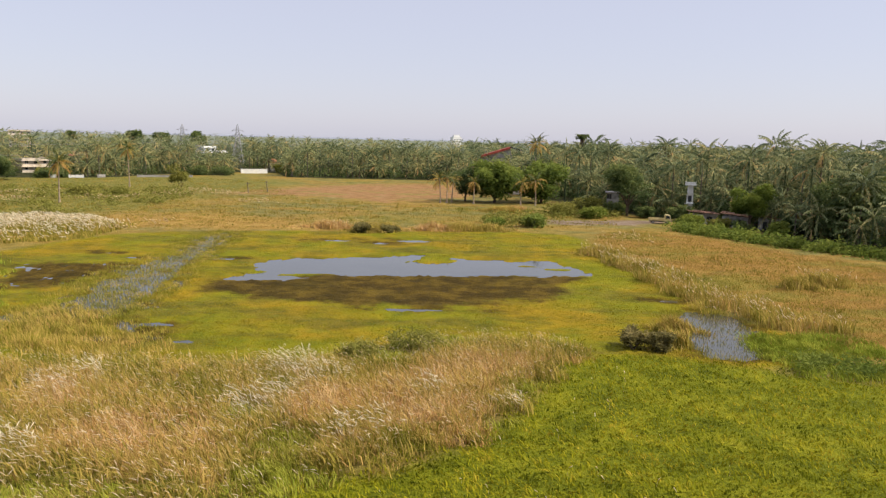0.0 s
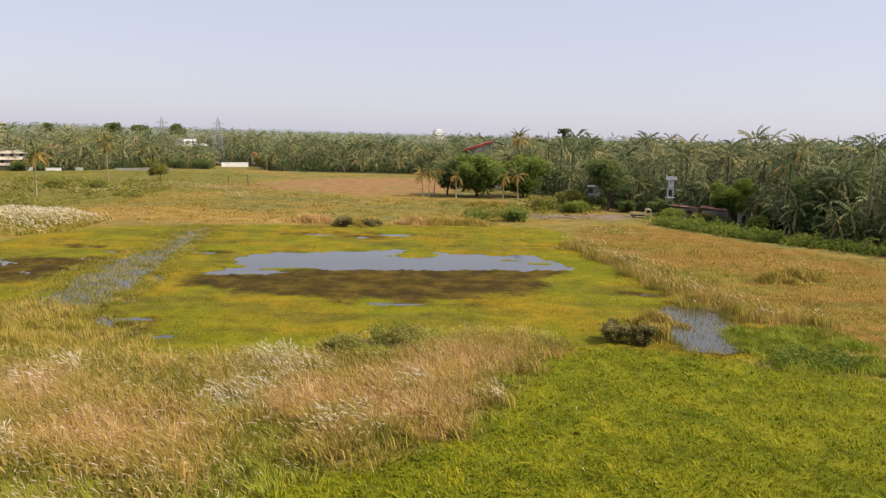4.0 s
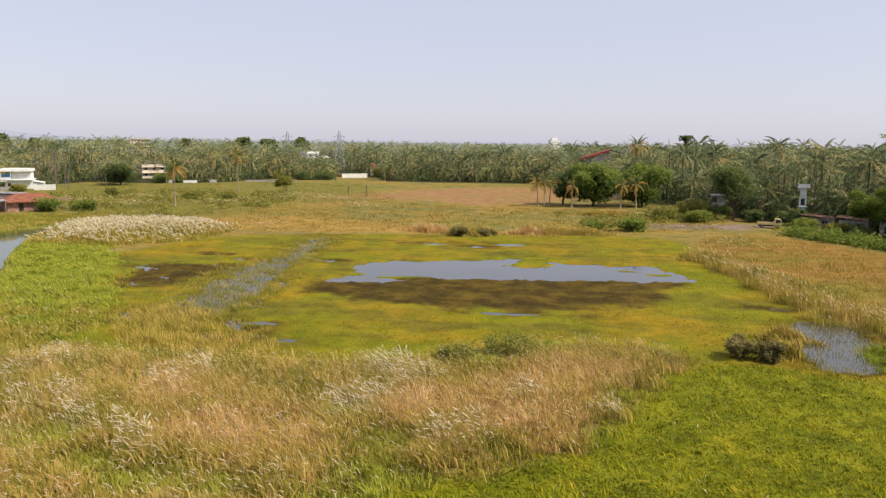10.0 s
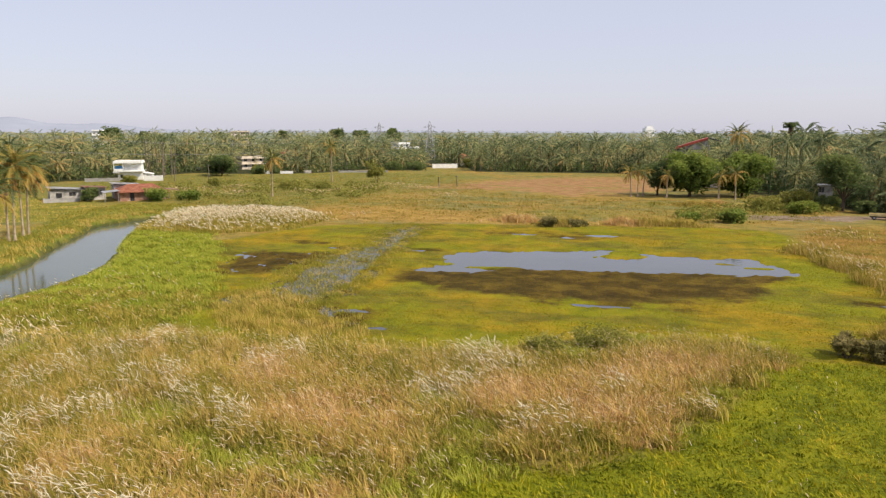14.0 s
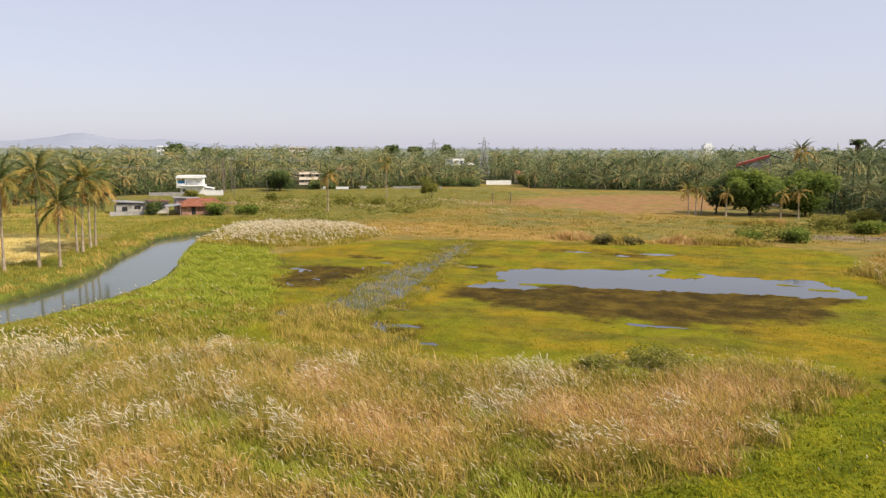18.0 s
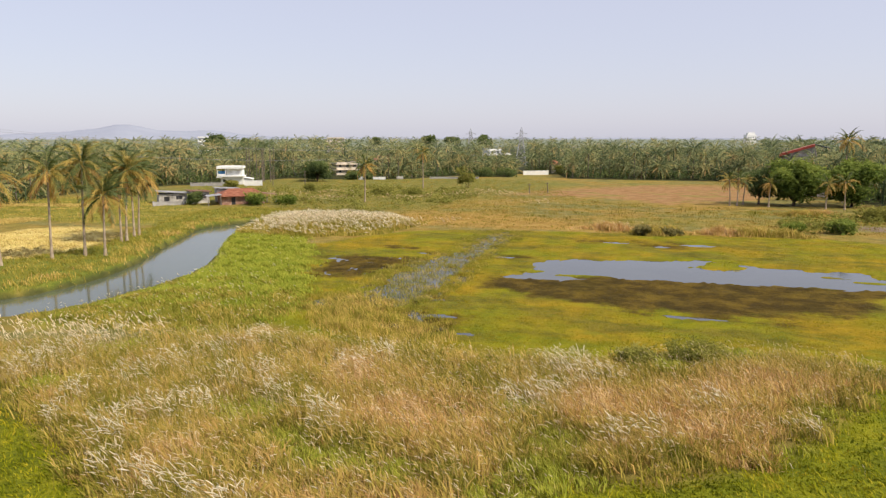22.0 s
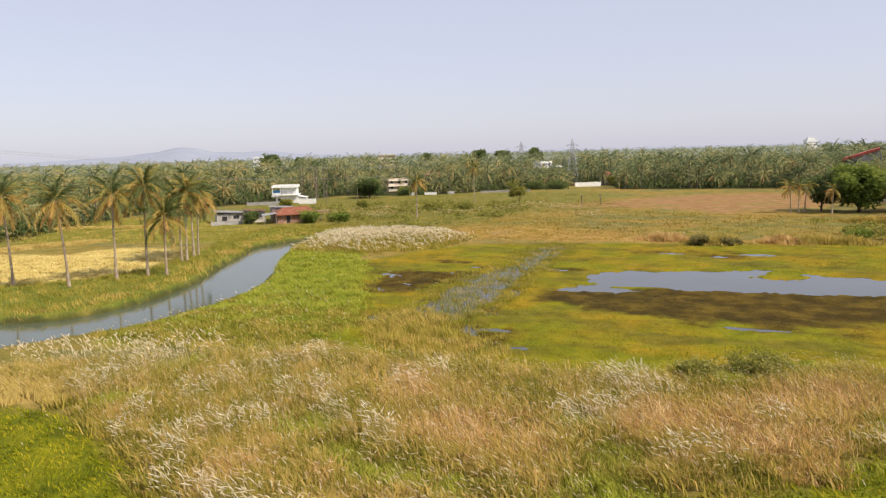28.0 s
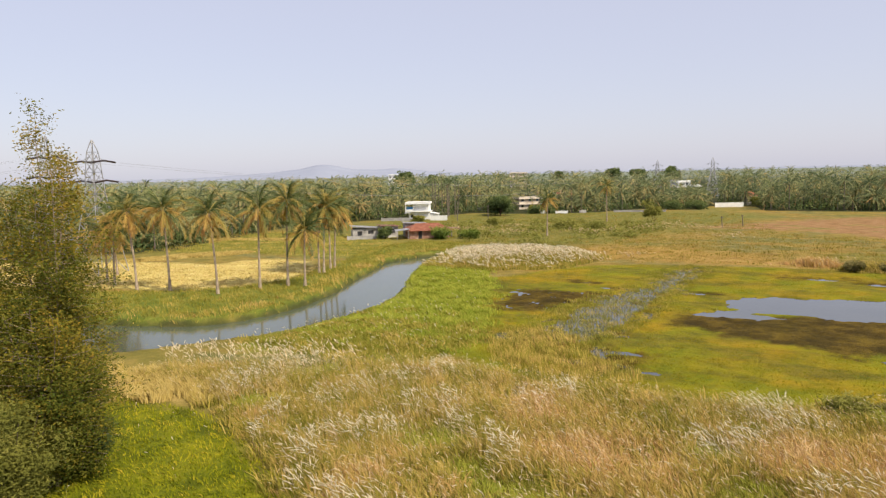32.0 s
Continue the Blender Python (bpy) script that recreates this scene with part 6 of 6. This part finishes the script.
hut(49.5, 139.5, 5.0, 4.0, 1.9, "low shed with a sagging rusty tin roof", M_GREYWALL, M_RUST, 12, pitch=0.5)
hut(64.0, 128.0, 6.0, 4.0, 2.8, "dark shed under the palms", M_RUST, M_RUST, 0)
hut(36.5, 159.0, 2.4, 3.0, 4.2, "grey two-storey building in the shade of the palms", M_GREYWALL, M_TIN, 0, [(-1.2, -0.2, 2.8, 3.9), (0.4, 1.3, 0.6, 1.8)], 0.1)

# white balcony block among the palms
b_ = thing("balcony_house", "narrow white house block with a balcony among the palms", "house", facing(50.6, 151.5) @ Matrix.Diagonal((0.74, 0.8, 1.04, 1)))
shell(b_, -0.9, 0.9, 0, 3.5, -0.3, 4.6, [(-0.4, 0.4, 1.0, 2.2), (-0.5, 0.5, 3.0, 4.3)], M_WHITE, 0.15)
opening(b_, "window", -0.4, 0.4, 1.0, 2.2, 0.06)
opening(b_, "door", -0.5, 0.5, 3.0, 4.3, 0.06, 0, M_POLE, M_DARK)
part("balcony_slab", boxes((-1.3, 1.3, -1.2, 0, 2.7, 2.85)), M_WHITE, b_)
part("roof_slab", boxes((-1.5, 1.5, -1.3, 3.8, 6.3, 6.5), bevel=0.02), M_WHITE, b_)
part("parapet", boxes((-1.4, 1.4, -1.2, -1.08, 6.5, 7.0), (-1.4, -1.28, -1.08, 3.7, 6.5, 7.0), (1.28, 1.4, -1.08, 3.7, 6.5, 7.0)), M_WHITE, b_)
part("column", boxes((-0.75, 0.75, -0.4, 0.6, 4.6, 6.3), bevel=0.03), M_WHITE, b_)


def villa(x, y, wide, deep, floors, label, wall_mat, roof_mat, extra=0.0, pitched=True, floor_h=2.9, name="villa", rise=1.8):
    ob = thing(name, label, "house", facing(x, y, extra))
    n = max(2, int(wide / 2.6))
    for k in range(floors):
        z0 = -0.3 if k == 0 else k * floor_h
        holes = []
        for i in range(n):
            cx = -wide / 2 + wide * (i + 0.5) / n
            holes.append((cx - 0.55, cx + 0.55, k * floor_h + 0.9, k * floor_h + 2.1))
        shell(ob, -wide / 2, wide / 2, 0, deep, z0, (k + 1) * floor_h - 0.2, holes, wall_mat)
        for hh in holes:
            opening(ob, "window", *hh, 0.08, 1, M_WHITE)
        part("floor_slab", boxes((-wide / 2 - 0.6, wide / 2 + 0.6, -0.9, deep + 0.3, (k + 1) * floor_h - 0.2, (k + 1) * floor_h), bevel=0.02), wall_mat, ob)
    top = floors * floor_h
    if pitched:
        roof = part("roof", pitched_roof(-wide / 2 - 0.7, wide / 2 + 0.7, -0.9, deep + 0.7, top, rise, 1.6, 0.12), roof_mat, ob)
        tile_courses(roof, -wide / 2 - 0.7, wide / 2 + 0.7, -0.9, deep + 0.7, top, rise, 1.6, 6, roof_mat)
    else:
        part("parapet", boxes((-wide / 2, wide / 2, -0.3, -0.15, top, top + 0.8), (-wide / 2, -wide / 2 + 0.15, -0.15, deep, top, top + 0.8), (wide / 2 - 0.15, wide / 2, -0.15, deep, top, top + 0.8)), roof_mat, ob)
    return ob


villa(-139.2, 254.5, 9.0, 8, 2, "pale pink two-storey house with broad roof slabs", M_CREAM, M_CREAM, 22, False, 2.1)
villa(-131.0, 268.0, 6.0, 6, 2, "house with a red tiled roof behind the palms", M_CREAM, M_TILE, 0, True, 2.6)
villa(-68.0, 300.0, 3.6, 6, 1, "small house with a red tiled roof among palms", M_CREAM, M_TILE, 20, True, 3.4)
villa(-119.5, 382.0, 7.0, 8, 3, "cream house with stacked white roof slabs over the palms", M_WHITE, M_WHITE, 30, False, 2.45)
villa(-113.5, 383.0, 4.0, 6, 2, "cream house wing among the palms", M_WHITE, M_WHITE, 30, False, 2.6)
villa(-402.0, 497.0, 12.0, 10, 4, "white house on the rise below the hill", M_WHITE, M_WHITE, 0, False, 3.4)
villa(-345.0, 609.0, 16.0, 10, 4, "distant cream building over the palms", M_CREAM, M_CREAM, 0, False, 3.2)

# long red roof rising behind the mango trees
s_ = thing("red_roofed_hall", "tall hall with a sloping red sheet roof behind the mango trees", "building", facing(17.0, 238.0))
shell(s_, -4.4, 5.0, 0, 10, -0.3, 9.2, [(-2, -0.8, 4, 5.4), (0.8, 2.0, 4, 5.4)], M_GREYWALL)
opening(s_, "window", -2, -0.8, 4, 5.4, 0.08)
opening(s_, "window", 0.8, 2.0, 4, 5.4, 0.08)
part("roof_slope", prism([(-4.9, 9.8), (4.2, 12.7), (4.2, 12.05), (-4.9, 9.1)], -0.8, 10.6), M_REDSHEET, s_, "red sheet roof slope")
part("roof_slope", prism([(4.2, 12.7), (8.0, 11.6), (8.0, 11.4), (4.2, 12.4)], -0.8, 10.6), M_DARK, s_, "dark roof slope")
part("gable", prism([(-4.2, 9.2), (4.9, 9.2), (4.2, 12.1)], 0.02, 0.2), M_GREYWALL, s_)

# distant white block above the tree line
c_ = thing("white_tower_block", "distant white stepped building above the tree line", "building", facing(26.0, 1450.0, 28))
shell(c_, -9, 9, 0, 12, 0, 17, [(-7 + 3.4 * i, -5.4 + 3.4 * i, 8 + 4 * k, 10 + 4 * k) for i in range(5) for k in range(2)], M_WHITE, 0.4)
for i in range(5):
    for k in range(2):
        opening(c_, "window", -7 + 3.4 * i, -5.4 + 3.4 * i, 8 + 4 * k, 10 + 4 * k, 0.2, 0)
part("roof_slab", boxes((-9.4, 9.4, -0.4, 12.4, 17, 17.6)), M_WHITE, c_)
part("upper_storey", boxes((-6, 6, 1.5, 10, 17.6, 21), bevel=0.05), M_WHITE, c_)
for i in range(4):
    part("pinnacle", boxes((-6 + 3.7 * i, -5 + 3.7 * i, 1.5, 2.5, 21, 23)), M_WHITE, c_)

# ---------------------------------------------------------------- pylons, poles and cables
def pylon(x, y, tall, turn, label, base=3.0, thick=0.07, panels=7, fine=True):
    """A lattice mast: four legs, cross braces, arms with insulators."""
    ob = thing("power_pylon", label, "pylon", pose(x, y, 0.0, 0, 0, turn), "pylons")

    def corner(k, s):
        w = float(np.interp(s, (0, 0.6, 0.9, 1.0), (base, 1.05, 0.65, 0.06)))
        sx, sy = ((-1, -1), (1, -1), (1, 1), (-1, 1))[k % 4]
        return np.array((sx * w, sy * w, tall * s))
    levels = [0, 0.22, 0.38, 0.5, 0.6, 0.68, 0.76, 0.84, 0.91, 1.0]
    for k in range(4):
        part("leg", solid(rope([corner(k, a) for a in levels], thick), "leg", M_STEEL), None, ob)
    for a, b in zip(levels, levels[1:]):
        for k in range(4):
            pairs_ = [(corner(k, a), corner(k + 1, b)), (corner(k + 1, a), corner(k, b)), (corner(k, b), corner(k + 1, b))]
            if fine:
                for p0, p1 in pairs_:
                    part("brace", solid(tube(p0, p1, thick * 0.55, thick * 0.55, 3), "brace", M_STEEL), None, ob)
            else:
                part("brace", solid(merge(*[tube(p0, p1, thick * 0.6, thick * 0.6, 3) for p0, p1 in pairs_]), "brace", M_STEEL), None, ob)
    for z, reach in ((0.845, 2.4), (0.70, 2.7)):
        for sgn in (-1, 1):
            tip = np.array((sgn * reach, 0, tall * z))
            root = abs(corner(1, z)[0])
            lots = [tube((sgn * root, q, tall * z), tip, thick * 0.5, thick * 0.45, 3) for q in (-root, root)] + [tube((sgn * root, 0, tall * (z + 0.035)), tip, thick * 0.6, thick * 0.5, 3)]
            arm = part("arm", solid(merge(*lots), "arm", M_STEEL), None, ob)
            for q in (-1, 1):
                part("insulator", solid(tube(tip, tip + (0.0, q * 2.2, -0.3), 0.15, 0.15, 6), "insulator", M_INSULATOR), None, arm, "dark glazed insulator string")
    return ob


FAR_PYLONS = [(-d_ * math.sin(radians(az_)), d_ * math.cos(radians(az_))) for az_, d_ in ((19.25, 440), (15.4, 385))]
NEAR_PYLONS = [(-113.7, 64.5, 21.4, 11.4, "grey steel lattice power pylon in the rice field"), (-127.0, 64.0, 22.6, 5.5, "grey steel lattice power pylon behind the feathery tree")]
for x, y, tall, turn, label in NEAR_PYLONS:
    pylon(x, y, tall, turn, label, thick=0.075)
for x, y in FAR_PYLONS:
    pylon(x, y, 19.4, 8, "distant lattice power pylon over the palms", 3.0, 0.10, 7, False)


def cable(a, b, sag, label="thin sagging power cable"):
    a, b = np.array(a, float), np.array(b, float)
    s = np.linspace(0, 1, 17)
    pts = a + (b - a) * s[:, None]
    pts[:, 2] -= sag * 4 * s * (1 - s)
    return tagged(new("power_cable", solid(rope(pts, 0.011, 3), "power_cable", M_CABLE)), label, "cable", "power cables")


for (ox, oy, tall, turn, _), (fx, fy) in zip(NEAR_PYLONS, FAR_PYLONS):
    m2 = np.array([[math.cos(radians(turn)), -math.sin(radians(turn))], [math.sin(radians(turn)), math.cos(radians(turn))]])
    for z, reach in ((0.845, 2.4), (0.70, 2.7)):
        for sgn in (-1, 1):
            ahead = np.array([ox, oy]) + m2 @ np.array([sgn * reach, 2.2])
            back = np.array([ox, oy]) + m2 @ np.array([sgn * reach, -2.2])
            cable((*ahead, tall * z - 0.3), (fx + sgn * reach, fy, 19.4 * z - 0.3), 7.0)
            cable((*back, tall * z - 0.3), (ox + (ox - fx) * 0.35 + sgn * reach, oy + (oy - fy) * 0.35, tall * z - 0.3), 4.0)


def pole(x, y, tall, lean, label="leaning grey wooden pole in the meadow"):
    ob = thing("utility_pole", label, "pole", pose(x, y, float(ground_z([(x, y)])[0]), 0, lean, 0), "meadow poles")
    part("shaft", solid(tube((0, 0, -0.4), (0, 0, tall), 0.13, 0.09, 7), "shaft", M_SHADEBARK), None, ob)
    part("crossbar", boxes((-0.5, 0.5, -0.04, 0.04, tall - 0.35, tall - 0.27)), M_POLE, ob)


pole(-49.0, 186.8, 2.8, -3)
pole(-45.7, 193.3, 2.8, -5)
pole(-129.5, 190.0, 6.0, 1, "slim grey pole beside the white house")
pole(-122.0, 196.0, 4.5, 0, "slim grey pole beside the white house")


# ---------------------------------------------------------------- small flatbed truck
def wheel(parent, x, y):
    bm = bmesh.new()
    bmesh.ops.create_cone(bm, cap_ends=True, segments=18, radius1=0.32, radius2=0.32, depth=0.2)
    bmesh.ops.bevel(bm, geom=[e for e in bm.edges if len(e.link_faces) == 2 and e.calc_face_angle(0) > 1], offset=0.04, segments=2, affect="EDGES")
    bmesh.ops.rotate(bm, verts=bm.verts, matrix=Matrix.Rotation(math.pi / 2, 3, "X"))
    w_ = part("wheel", bm, M_RUBBER, parent)
    w_.matrix_basis = pose(x, y, 0.32)
    bm = bmesh.new()
    bmesh.ops.create_cone(bm, cap_ends=True, segments=14, radius1=0.17, radius2=0.15, depth=0.22)
    bmesh.ops.rotate(bm, verts=bm.verts, matrix=Matrix.Rotation(math.pi / 2, 3, "X"))
    part("rim", bm, M_STEEL, w_)


t_ = thing("flatbed_truck", "small cream-yellow flatbed truck parked on the dirt track", "truck", facing(40.8, 137.9, 4))
part("chassis", boxes((-1.9, 1.7, 0.25, 1.25, 0.38, 0.55), bevel=0.02), M_DARK, t_)
bed = part("bed", boxes((-2.0, 0.75, 0.0, 1.5, 0.62, 0.70), bevel=0.015), M_TRUCK, t_)
for sp in ((-2.0, 0.75, -0.02, 0.03, 0.70, 1.02), (-2.0, 0.75, 1.47, 1.52, 0.70, 1.02), (-2.03, -1.98, 0.03, 1.47, 0.70, 1.02)):
    part("side_board", boxes(sp, bevel=0.01), M_TRUCK, bed)
cab = part("cab", prism([(0.8, 0.5), (2.0, 0.5), (2.02, 0.95), (1.78, 1.62), (1.6, 1.72), (0.86, 1.72), (0.8, 1.6)], 0.02, 1.48), M_TRUCK, t_)
part("side_window", prism([(0.98, 1.05), (1.78, 1.05), (1.62, 1.55), (0.98, 1.55)], 0.005, 0.03), M_GLASS, cab)
part("windscreen", prism([(1.97, 1.08), (1.995, 1.09), (1.82, 1.56), (1.80, 1.55)], 0.14, 1.36), M_GLASS, cab)
part("bumper", boxes((2.0, 2.08, 0.05, 1.45, 0.42, 0.56), bevel=0.02), M_DARK, t_)
for hy in (0.2, 1.2):
    part("headlight", boxes((2.0, 2.04, hy, hy + 0.16, 0.68, 0.82), bevel=0.01), M_GLASS, cab)
for wx in (-1.3, 1.35):
    for wy in (0.12, 1.38):
        wheel(t_, wx, wy)

# ---------------------------------------------------------------- far hills, haze painted into their colour
def hills():
    az = np.arange(-60, 110, 0.35)
    rows = []
    prof = np.interp(az, [-60, 20, 32, 35, 36.6, 38.2, 39.4, 40.6, 42.4, 43.3, 44.2, 45.1, 46.2, 48.6, 50.5, 53, 58, 110], [6, 8, 10, 15, 26, 43, 42, 38, 44, 60, 74, 66, 49, 32, 26, 16, 12, 8])
    prof = np.convolve(np.pad(prof, 2, "edge"), [0.1, 0.2, 0.4, 0.2, 0.1], "valid") + 0.9 * np.sin(az * 3.1) + 0.7 * np.sin(az * 7.7 + 1)
    v, f = [], []
    for k, (d, s) in enumerate(((3500, 0.0), (3650, 0.5), (3800, 0.86), (3950, 1.0), (4200, 0.6))):
        for a_2, h_2 in zip(az, prof):
            v.append((-d * math.sin(radians(a_2)), d * math.cos(radians(a_2)), h_2 * s + (0 if k else -2)))
    n = len(az)
    for k in range(4):
        for i in range(n - 1):
            f.append([k * n + i + 1, k * n + i, (k + 1) * n + i, (k + 1) * n + i + 1])
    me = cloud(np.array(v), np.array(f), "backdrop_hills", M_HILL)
    return tagged(new("backdrop_hills", me), "low hills with haze painted into their blue-grey colour", "hills", kind="structure")


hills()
